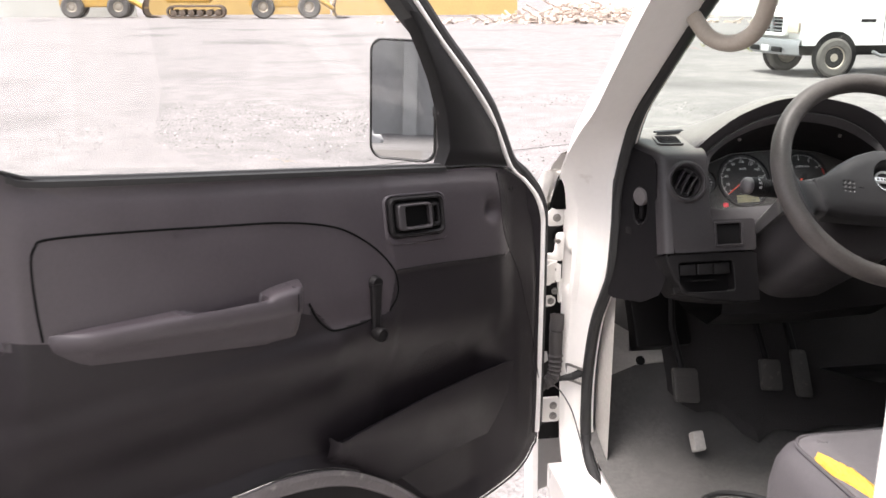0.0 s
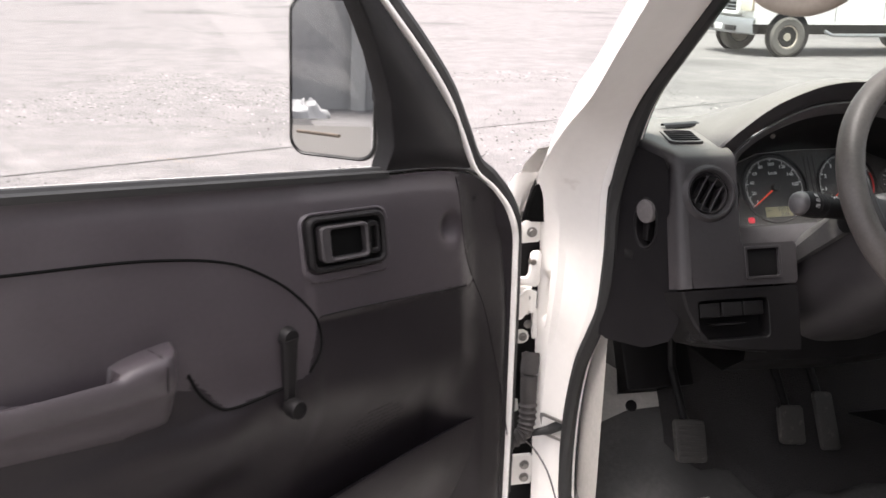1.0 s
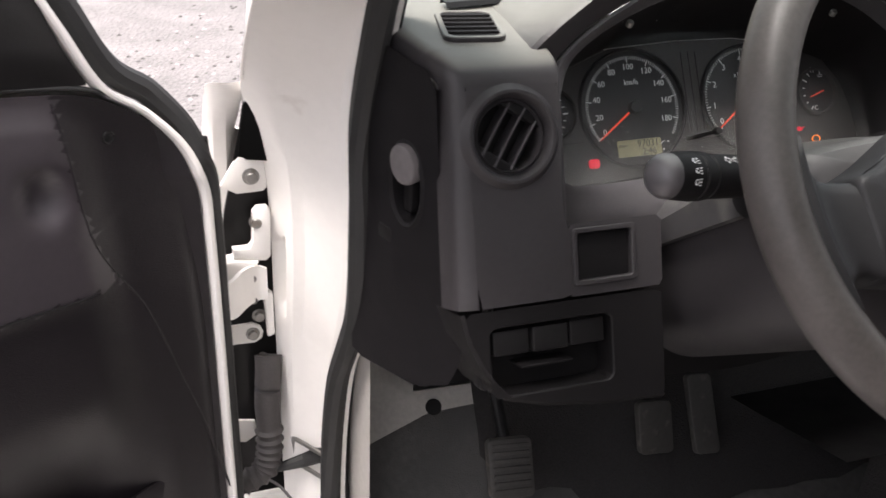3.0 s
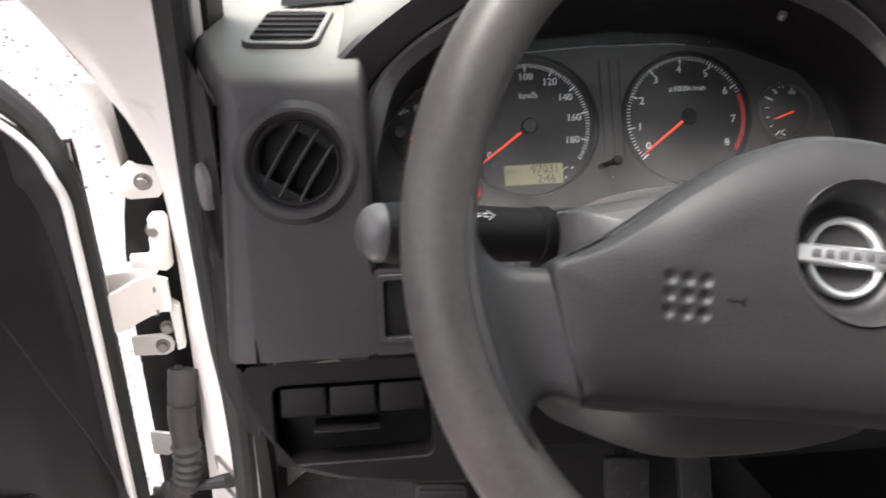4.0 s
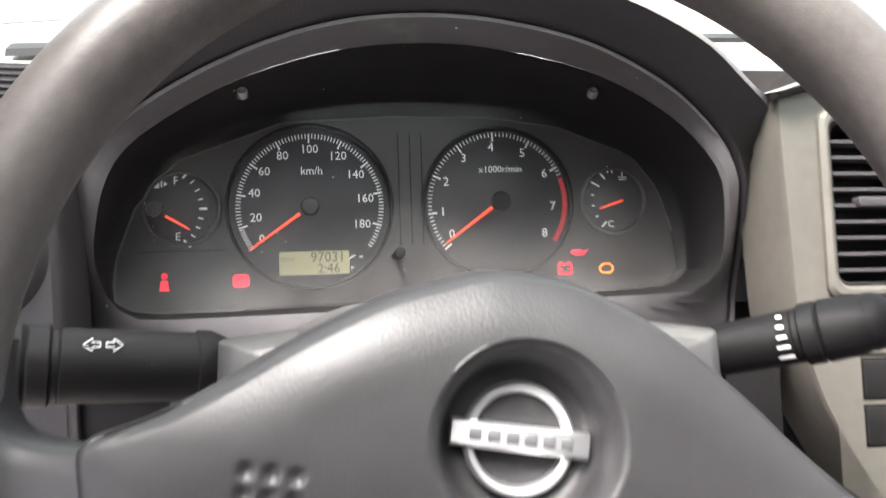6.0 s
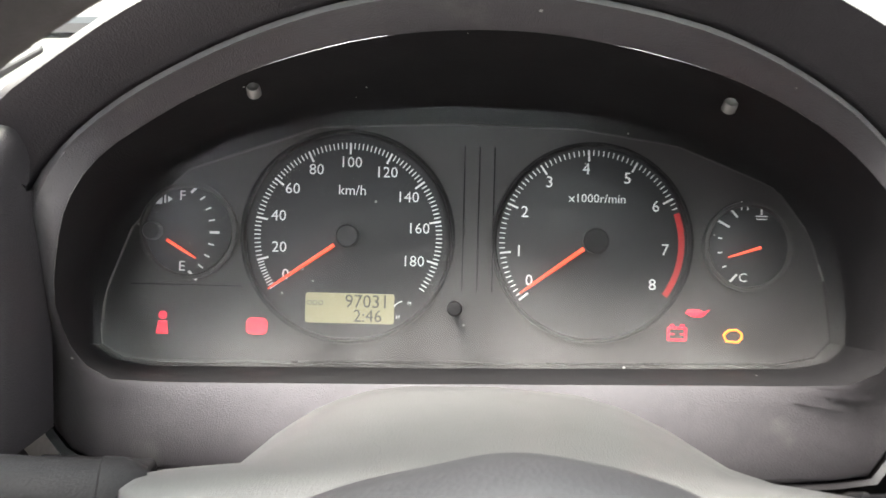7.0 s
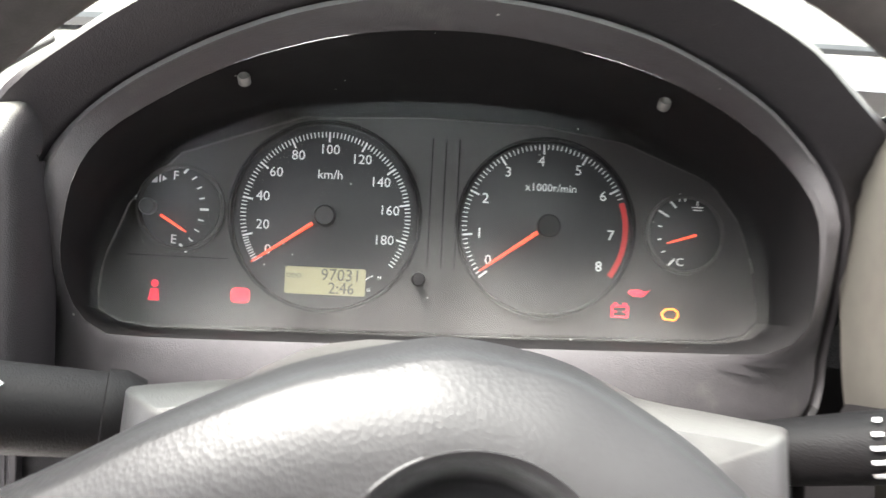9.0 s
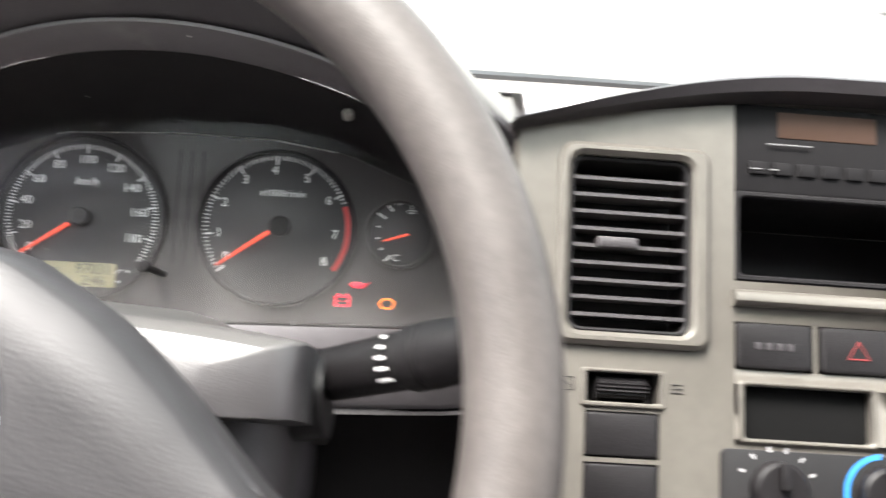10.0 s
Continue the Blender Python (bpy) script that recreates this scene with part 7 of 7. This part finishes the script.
def build_seat():
    se = thing("driver_seat", "grey fabric driver's seat cushion, torn at the front corner", "seat", (0.02, -0.64, 0.66))
    f = frame_of((0.02, -0.64, 0.0), (1, 0, 0), (0, 1, 0))
    out = rrect(-0.262, 0.262, -0.27, 0.262, 0.075, 8)
    prof = [(0.0, 0.72), (0.0, 0.90), (0.006, 0.935), (0.018, 0.958), (0.035, 0.970)]
    rows = [[f(*p, w) for p in inset(out, d)] for d, w in prof]
    bm = bmesh.new()
    grid(bm, rows, wrap=True)
    part("cushion_side", bm, M_SEATSIDE, se, "grey vinyl side of the cushion")
    rows = [[f(*p, w) for p in inset(out, d)] for d, w in ((0.035, 0.970), (0.045, 0.978), (0.08, 0.982), (0.14, 0.976), (0.20, 0.972))]
    bm = bmesh.new()
    vs = grid(bm, rows, wrap=True)
    cap(bm, vs[-1])
    part("cushion_top", bm, M_SEAT, se, "speckled grey fabric seat top")
    bm = tube([f(*p, 0.9715) for p in inset(out, 0.035)], 0.0035, 6, True)
    part("piping", bm, M_SEATSIDE, se)
    # torn corner with foam
    bm = bmesh.new()
    tear = [(-0.222, 0.165), (-0.214, 0.172), (-0.200, 0.140), (-0.190, 0.10), (-0.185, 0.05), (-0.192, 0.01), (-0.202, -0.01), (-0.214, 0.03), (-0.222, 0.09), (-0.226, 0.13)][::-1]
    t = polar([tuple(p) for p in spline(tear, 5, True)], 60, (-0.205, 0.08))
    rows = []
    for k, h in ((1.0, 0.9700), (0.85, 0.9805), (0.6, 0.9850), (0.3, 0.9875), (0.0, 0.9880)):
        rows.append([f(-0.205 + (u + 0.205) * k, 0.08 + (v - 0.08) * k, h + 0.003 * noise.noise((u * 90, v * 60, k * 5))) for u, v in t])
    grid(bm, rows, wrap=True)
    part("torn_foam", bm, M_FOAM, se, "exposed orange-yellow foam")
    bm = bmesh.new()
    box_world(bm, -0.21, 0.25, -0.90, -0.42, 0.64, 0.74)
    part("seat_base", bm, M_BLACK, se)
    return se


# ---- things in the yard ----
M_TYRE = mat("tyre_rubber", (0.105, 0.098, 0.09), 0.85, vary=0.3, scale=10)
M_TRUCK = mat("truck_white_paint", (0.84, 0.84, 0.81), 0.35, vary=0.05, coat=0.3)
M_DULL = mat("dull_bumper_steel", (0.33, 0.34, 0.35), 0.4, 0.6, vary=0.15)
M_DGLASS = mat("dark_window_glass", (0.10, 0.12, 0.12), 0.08, vary=0.05)
M_YEL = mat("machine_yellow", (0.50, 0.30, 0.06), 0.6, vary=0.2, scale=3)
M_TRACK = mat("muddy_track_steel", (0.17, 0.13, 0.10), 0.8, vary=0.3, scale=5)
M_WOOD = mat("broken_timber", (0.50, 0.42, 0.36), 0.9, vary=0.35, scale=4)
M_PALE = mat("pale_wall_render", (0.78, 0.76, 0.72), 0.85, vary=0.06, scale=0.8)
M_OCHRE = mat("ochre_wall_render", (0.58, 0.40, 0.16), 0.85, vary=0.12, scale=0.8)
M_GREY = mat("grey_wall_render", (0.50, 0.50, 0.46), 0.85, vary=0.12, scale=0.8)


def wheel_parts(parent, c, r, width, axis, rimr=0.5):
    """A road wheel with tyre and dished rim; axis 1 turns it to roll along y."""
    e1 = (1, 0, 0) if axis == 0 else (0, 1, 0)
    f = frame_of(c, e1, (0, 0, 1))
    bm = lathe([(r * rimr, 0.0), (r * rimr, width * 0.42), (r * 0.62, width * 0.5), (r * 0.86, width * 0.5), (r * 0.97, width * 0.38), (r, width * 0.25), (r, -width * 0.25), (r * 0.97, -width * 0.38), (r * 0.6, -width * 0.5), (r * rimr, -width * 0.4)], f, 0, 0, 40, capped=False)
    ty = part("tyre", bm, M_TYRE, parent, "dusty black tyre")
    for s in (1, -1):
        bm = lathe([(r * rimr, width * 0.40 * s), (r * rimr * 0.92, width * 0.34 * s), (r * rimr * 0.70, width * 0.10 * s), (r * rimr * 0.42, width * 0.14 * s), (r * rimr * 0.36, width * 0.34 * s), (0, width * 0.34 * s)], f, 0, 0, 28)
        part("rim", bm, mat("rim_steel", (0.46, 0.41, 0.34), 0.5, 0.3, vary=0.3, scale=12) if s == 1 else M_DULL, ty, "dull steel rim")
    return ty


def build_van_wheels(van):
    for y in (-0.86, -3.05):
        for x in (-0.29, 1.09):
            wheel_parts(van, (x, y, GROUND_Z + 0.32), 0.32, 0.19, 1, 0.58)


def build_truck():
    x0 = 8.75
    tr = thing("pickup_truck", "white full-size pickup truck parked in the yard", "truck", (11.5, 16.05, GROUND_Z))
    g = GROUND_Z
    # side profile extruded across, hood rounded
    side = [(0.10, 0.62), (0.04, 0.80), (0.02, 1.18), (0.10, 1.27), (0.35, 1.33), (1.45, 1.42), (1.62, 1.46), (2.25, 1.95), (3.6, 1.98), (3.95, 1.45), (6.3, 1.42), (6.3, 0.62)]
    f = frame_of((x0, 15.08, g), (1, 0, 0), (0, 0, 1))
    bm = bmesh.new()
    rows = []
    for w, k in ((0.0, 0.965), (-0.03, 0.99), (-0.10, 1.0), (-0.97, 1.01), (-1.84, 1.0), (-1.91, 0.99), (-1.94, 0.965)):
        rows.append([f(u, 0.62 + (v - 0.62) * k, w) for u, v in side])
    vs = grid(bm, rows, wrap=True)
    cap(bm, vs[0])
    cap(bm, vs[-1])
    body = part("body", bm, M_TRUCK, tr, "white truck body")
    # front wheel arches, dark
    for w in (0.004, -1.944):
        bm = lathe([(0.47, 0.0), (0.43, 0.004 if w > 0 else -0.004), (0.0, 0.004 if w > 0 else -0.004)], lambda u, v, ww: f(0.80 + u, 0.42 + v, w + ww), 0, 0, 40, capped=False)
        part("wheel_arch", bm, M_BLACK, body)
    for cx in (x0 + 0.80, x0 + 4.7):
        for cy in (15.16, 16.94):
            wheel_parts(tr, (cx, cy, g + 0.385), 0.385, 0.26, 0, 0.56)
    # bumper, grille, lamps
    bm = bmesh.new()
    b = frame_of((x0 - 0.02, 16.05, g), (0, -1, 0), (0, 0, 1))
    rows = []
    for v, w in ((0.42, 0.02), (0.45, 0.10), (0.62, 0.13), (0.72, 0.10), (0.74, 0.02)):
        rows.append([b(u, v, w - 0.16 * (abs(u) / 1.0) ** 4) for u in [-1.0 + 2.0 * k / 20 for k in range(21)]])
    grid(bm, rows)
    part("bumper", bm, M_DULL, tr, "dull steel front bumper")
    bm = box(b, -0.14, 0.14, 0.48, 0.60, 0.125, 0.14, 0.01, 0.004)
    part("number_plate", bm, M_MARK, tr, "blank white plate")
    bm = bmesh.new()
    box(b, -0.62, -0.25, 0.48, 0.58, 0.10, 0.135, 0.02, 0.005, bm)
    box(b, 0.25, 0.62, 0.48, 0.58, 0.10, 0.135, 0.02, 0.005, bm)
    part("bumper_slots", bm, M_BLACK, tr)
    bm = frame_ring(rrect(-0.55, 0.55, 0.78, 1.22, 0.06), rrect(-0.47, 0.47, 0.85, 1.15, 0.04), b, -0.05, 0.06, 0.02, wi=-0.02)
    part("grille_frame", bm, M_TRUCK, tr)
    bm = slab(rrect(-0.48, 0.48, 0.84, 1.16, 0.03), b, -0.04, -0.01, 0.01)
    part("grille", bm, M_BLACK, tr)
    bm = bmesh.new()
    box(b, -0.03, 0.03, 0.84, 1.16, -0.02, 0.04, 0.01, 0.005, bm)
    for k in range(4):
        box(b, -0.47, 0.47, 0.88 + 0.07 * k, 0.905 + 0.07 * k, -0.02, 0.02, 0.005, 0.004, bm)
    part("grille_bars", bm, M_DULL, tr)
    for s in (-1, 1):
        bm = box(b, s * 0.77 - 0.19, s * 0.77 + 0.19, 0.86, 1.08, -0.10, 0.02 - 0.02, 0.03, 0.01)
        part("headlight", bm, mat("headlamp_lens", (0.55, 0.52, 0.42), 0.15, vary=0.1), tr, "rectangular headlight")
    for s in (-1, 1):
        bm = box(b, s * 0.925 - 0.035, s * 0.925 + 0.035, 0.88, 1.06, -0.14, 0.004 - 0.03, 0.01, 0.005)
        part("corner_lamp", bm, mat("amber_lens", (0.62, 0.30, 0.06), 0.25, vary=0.05), tr, "amber corner lamp")
    for k in range(8):
        a = k * math.pi / 4
        part("wheel_vent", lathe([(0.028, 0.0), (0.0, 0.0)], frame_of((x0 + 0.80 + 0.145 * math.cos(a), 15.075, g + 0.385 + 0.145 * math.sin(a)), (1, 0, 0), (0, 0, 1)), 0, 0, 12, capped=False), M_BLACK, tr)
    # side windows, door line, windscreen, step bar
    for pts in ([(1.95, 1.50), (2.30, 1.90), (2.85, 1.92), (2.85, 1.50)], [(2.93, 1.50), (2.93, 1.92), (3.5, 1.92), (3.78, 1.50)]):
        bm = slab(pts[::-1], f, -0.02, 0.004, 0.004)
        part("side_window", bm, M_DGLASS, tr, "dark side window")
    bm = bmesh.new()
    for u in (1.80, 2.88, 3.95):
        box(f, u, u + 0.012, 0.66, 1.46, -0.01, 0.003, 0.002, 0.001, bm)
    box(f, 1.3, 1.62, 1.06, 1.12, -0.01, 0.004, 0.004, 0.002, bm)
    part("panel_gaps", bm, M_BLACK, tr)
    wsf = frame_of((x0 + 1.93, 16.05, g + 1.70), (0, -1, 0), (0.63, 0, 0.49))
    bm = slab(rrect(-0.78, 0.78, -0.33, 0.30, 0.06), wsf, -0.02, 0.035, 0.01)
    part("windscreen", bm, M_DGLASS, tr, "dark windscreen")
    bm = tube([f(1.6, 0.50, 0.02), f(1.75, 0.42, 0.06), f(3.9, 0.42, 0.06), f(4.05, 0.50, 0.02)], 0.035, 10)
    part("step_bar", bm, M_DULL, tr, "tubular side step")
    bm = bmesh.new()
    box_world(bm, x0 + 0.3, x0 + 6.1, 15.3, 16.8, g + 0.42, g + 0.66)
    part("chassis", bm, M_BLACK, tr)
    return tr


def build_loader(x, y, name, label):
    ld = thing(name, label, "loader", (x, y, GROUND_Z))
    for dx in (-1.5, 1.5):
        for dy in (-0.9, 0.9):
            wheel_parts(ld, (x + dx, y + dy, GROUND_Z + 0.75), 0.75, 0.5, 0, 0.45)
    bm = bmesh.new()
    box_world(bm, x - 2.4, x + 1.2, y - 0.7, y + 0.7, 0.75, 1.9)
    box_world(bm, x - 0.6, x + 0.9, y - 0.65, y + 0.65, 1.9, 3.1)
    bmesh.ops.bevel(bm, geom=list(bm.edges), offset=0.08, segments=2, affect="EDGES")
    part("chassis", bm, M_YEL, ld)
    bm = bmesh.new()
    tube([(x + 1.2, y - 0.5, 1.6), (x + 2.4, y - 0.5, 1.1), (x + 3.2, y - 0.5, 0.6)], 0.14, 8, bm=bm)
    tube([(x + 1.2, y + 0.5, 1.6), (x + 2.4, y + 0.5, 1.1), (x + 3.2, y + 0.5, 0.6)], 0.14, 8, bm=bm)
    part("lift_arms", bm, M_YEL, ld)
    bm = bmesh.new()
    grid(bm, [[(x + 3.1 + a, y - 1.25, b), (x + 3.1 + a, y + 1.25, b)] for a, b in ((0.2, 1.3), (0.0, 0.9), (0.0, 0.4), (0.2, 0.1), (1.0, 0.08), (0.95, 0.14), (0.25, 0.2), (0.1, 0.45), (0.1, 0.9), (0.2, 1.3))])
    part("bucket", bm, M_TRACK, ld)
    return ld


def build_excavator(x, y):
    ex = thing("excavator", "muddy yellow tracked excavator at the far side", "excavator", (x, y, GROUND_Z))
    for dy in (-1.0, 1.0):
        f = frame_of((x, y + dy, GROUND_Z), (1, 0, 0), (0, 0, 1))
        o = rrect(-1.9, 1.9, 0.0, 0.85, 0.42, 8)
        bm = frame_ring(o, inset(o, 0.12), f, -0.28, 0.28, 0.02)
        tk = part("track", bm, M_TRACK, ex, "muddy steel track")
        for k in range(6):
            bm = lathe([(0.22, -0.2), (0.22, 0.2), (0.1, 0.24), (0, 0.24)], f, -1.45 + 0.58 * k, 0.36, 16)
            part("track_roller", bm, M_TRACK, tk)
    bm = bmesh.new()
    box_world(bm, x - 1.9, x + 1.0, y - 1.2, y + 1.2, 1.05, 2.1)
    bmesh.ops.bevel(bm, geom=list(bm.edges), offset=0.1, segments=2, affect="EDGES")
    part("house", bm, M_YEL, ex)
    bm = bmesh.new()
    box_world(bm, x - 0.1, x + 1.2, y - 1.15, y - 0.1, 2.0, 3.0)
    bmesh.ops.bevel(bm, geom=list(bm.edges), offset=0.06, segments=2, affect="EDGES")
    part("cab", bm, M_DGLASS, ex)
    bm = tube([(x + 1.0, y, 1.7), (x + 2.6, y, 4.0), (x + 4.6, y, 3.6), (x + 5.2, y, 1.4)], [0.28, 0.25, 0.2, 0.14], 8)
    part("boom", bm, M_YEL, ex)
    return ex


def build_far():
    rnd = random.Random(11)
    for nm, x0, x1, y, h, m, lab in (("wall_ochre", 2.2, 16.5, 69.5, 6.0, M_OCHRE, "ochre rendered building wall across the yard"), ("wall_grey", -60.0, -12.0, 69.0, 5.0, M_GREY, "pale grey-green rendered wall across the yard"), ("wall_far", -12.0, 2.2, 74.0, 6.0, M_OCHRE, "ochre wall behind the machines"), ("wall_pale", 16.5, 70.0, 60.0, 7.0, M_PALE, "pale wall behind the rubble")):
        bm = bmesh.new()
        box_world(bm, x0, x1, y, y + 0.4, 0.0, h)
        ob = part(nm, bm, m, smooth=False)
        tagged(ob, lab, "wall", kind="structure")
    bm = bmesh.new()
    box_world(bm, -16.0, 14.0, -18.2, -17.8, 0.0, 5.0)
    ob = part("wall_south", bm, mat("bare_concrete", (0.30, 0.295, 0.29), 0.9, vary=0.15, scale=0.6), smooth=False)
    tagged(ob, "plain grey concrete wall behind the van", "wall", kind="structure")
    bm = bmesh.new()
    box_world(bm, -0.35, -0.05, -17.8, -17.55, 0.03, 5.0)
    ob = part("wall_post", bm, mat("post_concrete", (0.36, 0.355, 0.345), 0.9, vary=0.15, scale=2), smooth=False)
    tagged(ob, "pale concrete post against the wall", "post", kind="structure")
    bd = thing("board", "pale flattened cardboard sheet lying on the asphalt", "board", (-0.7, -12.0, GROUND_Z))
    bm = slab([(-1.42, -13.6), (-1.25, -8.0), (-0.30, -8.0), (-0.10, -13.6)][::-1], frame_of((0, 0, GROUND_Z + 0.008), (1, 0, 0), (0, 1, 0)), 0.0, 0.03, 0.004)
    part("sheet", bm, mat("cardboard", (0.11, 0.10, 0.092), 0.85, vary=0.15, scale=3), bd)
    bm = tube([(-1.25, -12.4, 0.085), (-0.62, -11.8, 0.090)], 0.03, 8)
    part("stick", bm, M_TRACK, bd, "dark stick across the sheet")
    cb = thing("cloth_bundle", "crumpled white cloth bundle on the ground", "cloth", (-1.25, -15.6, GROUND_Z))
    bm = bmesh.new()
    rows = []
    for k in range(15):
        ring = []
        for j in range(28):
            a = 2 * math.pi * j / 28
            r = math.sin(math.pi * min(0.5, k / 28)) * (1 + 0.35 * noise.noise((math.cos(a) * 1.7, math.sin(a) * 1.7, k * 0.2)))
            ring.append((-1.25 + 0.42 * r * math.cos(a), -15.6 + 0.4 * r * math.sin(a), GROUND_Z + max(0.0, 0.30 * math.cos(math.pi * k / 28) * (1 + 0.5 * noise.noise((math.cos(a) * 2.3 + 5, math.sin(a) * 2.3, k * 0.3))))))
        rows.append(ring)
    grid(bm, rows, wrap=True)
    part("cloth", bm, mat("white_cloth", (0.50, 0.49, 0.48), 0.9, vary=0.1, scale=5), cb)
    build_excavator(-7.2, 64.0)
    build_loader(-1.2, 62.0, "wheel_loader", "old yellow wheel loader with big tyres")
    build_loader(-14.0, 66.0, "wheel_loader", "dusty wheel loader parked by the wall")
    # rubble: broken timbers and masonry
    bm = bmesh.new()
    for k in range(420):
        x = rnd.gauss(15.5, 3.4)
        y = rnd.gauss(49.5, 1.8)
        hgt = max(0.05, 1.1 * math.exp(-((x - 15.5) / 3.6) ** 2) * math.exp(-((y - 49.8) / 2.2) ** 2))
        z = GROUND_Z + rnd.uniform(0.0, hgt)
        a, t = rnd.uniform(0, 3.14), rnd.uniform(-0.5, 0.5)
        L, wd = (rnd.uniform(0.8, 2.6), rnd.uniform(0.05, 0.12)) if k % 2 else (rnd.uniform(0.15, 0.5), rnd.uniform(0.1, 0.3))
        m = Matrix.Translation((x, y, z + 0.05)) @ Matrix.Rotation(a, 4, "Z") @ Matrix.Rotation(t * (0.9 if k % 2 else 1), 4, "Y")
        vs = [bm.verts.new(m @ Vector((sx * L / 2, sy * wd / 2, sz * wd / 3))) for sz in (-1, 1) for sx, sy in ((-1, -1), (1, -1), (1, 1), (-1, 1))]
        for q in ((3, 2, 1, 0), (4, 5, 6, 7), (0, 1, 5, 4), (1, 2, 6, 5), (2, 3, 7, 6), (3, 0, 4, 7)):
            bm.faces.new([vs[i] for i in q])
    ob = part("rubble", bm, M_WOOD, smooth=False)
    tagged(ob, "heap of broken timber and masonry rubble", "rubble", kind="stuff")
    # weeds by the truck
    bm = bmesh.new()
    for k in range(260):
        x, y = rnd.gauss(12.7, 0.6), rnd.gauss(24.5, 0.6)
        h = rnd.uniform(0.1, 0.45)
        a = rnd.uniform(0, 6.28)
        dx, dy = 0.03 * math.cos(a), 0.03 * math.sin(a)
        bx, by = rnd.uniform(-0.15, 0.15), rnd.uniform(-0.15, 0.15)
        vs = [bm.verts.new(p) for p in ((x - dx, y - dy, GROUND_Z), (x + dx, y + dy, GROUND_Z), (x + bx, y + by, GROUND_Z + h))]
        bm.faces.new(vs)
    ob = part("weeds", bm, mat("dry_weeds", (0.16, 0.16, 0.06), 0.8, vary=0.4, scale=2), smooth=False)
    tagged(ob, "dry green-yellow weeds along the yard's edge", "weeds", kind="stuff")


def build_barrier():
    """A yellow painted barrier bar lying at the yard's edge."""
    yb = thing("yellow_barrier", "bright yellow painted steel barrier bar on low feet", "barrier", (14.5, 17.2, GROUND_Z))
    m = mat("barrier_yellow_paint", (0.80, 0.47, 0.02), 0.5, vary=0.12, scale=4)
    part("bar", tube([(13.5, 17.0, 0.13), (13.7, 17.1, 0.26), (14.0, 17.2, 0.34), (14.9, 17.3, 0.36), (16.6, 17.4, 0.36)], [0.05, 0.09, 0.11, 0.12, 0.12], 12), m, yb)
    for x in (13.7, 15.0, 16.4):
        bm = bmesh.new()
        box_world(bm, x - 0.08, x + 0.08, 17.0, 17.45, GROUND_Z, 0.26)
        bmesh.ops.bevel(bm, geom=list(bm.edges), offset=0.02, segments=2, affect="EDGES")
        part("foot", bm, m, yb)
    return yb


def build_grab_handle():
    gh = thing("grab_handle", "beige padded grab handle on the front pillar", "grab handle", (-0.31, -0.25, 1.58))
    pts = spline([(-0.335, -0.235, 1.620), (-0.322, -0.262, 1.592), (-0.312, -0.300, 1.582), (-0.305, -0.345, 1.588), (-0.302, -0.385, 1.612), (-0.306, -0.415, 1.660), (-0.318, -0.425, 1.715)], 7)
    bm = tube(pts, 0.0125, 14)
    part("grip", bm, mat("beige_handle_vinyl", (0.33, 0.29, 0.24), 0.55, vary=0.1), gh)
    return gh


def build_wiper():
    wp = thing("wiper", "black windscreen wiper resting on the cowl", "wiper", (0.2, 0.30, 1.38))
    bm = tube([(0.045, 0.290, 1.381), (0.08, 0.292, 1.382), (0.12, 0.292, 1.3825), (0.174, 0.290, 1.382)], 0.0025, 8)
    part("blade", bm, M_BLACK, wp)
    bm = tube([(0.085, 0.290, 1.390), (0.125, 0.296, 1.394), (0.19, 0.32, 1.384), (0.24, 0.33, 1.352)], 0.003, 8)
    part("arm", bm, M_DULL, wp)
    return wp


build_ground()
build_gravel()
van = build_body()
build_floor()
build_dash()
build_side_end()
build_binnacle()
build_cluster()
build_column()
build_wheel()
build_stack()
build_knee()
build_door()
build_door_mirror()
build_hinges(van)
build_van_wheels(van)
build_check_strap()
build_pedals()
build_seat()
build_grab_handle()
build_wiper()
build_barrier()
build_truck()
build_far()
# the yard behind the open door lies askew to the van
turn = Matrix.Translation(MIRROR_AT) @ Matrix.Rotation(radians(-54.2), 4, "Z") @ Matrix.Translation(-MIRROR_AT)
for nm in ("wall_south", "wall_post", "pavement", "board", "cloth_bundle"):
    bpy.data.objects[nm].matrix_world = turn @ bpy.data.objects[nm].matrix_world
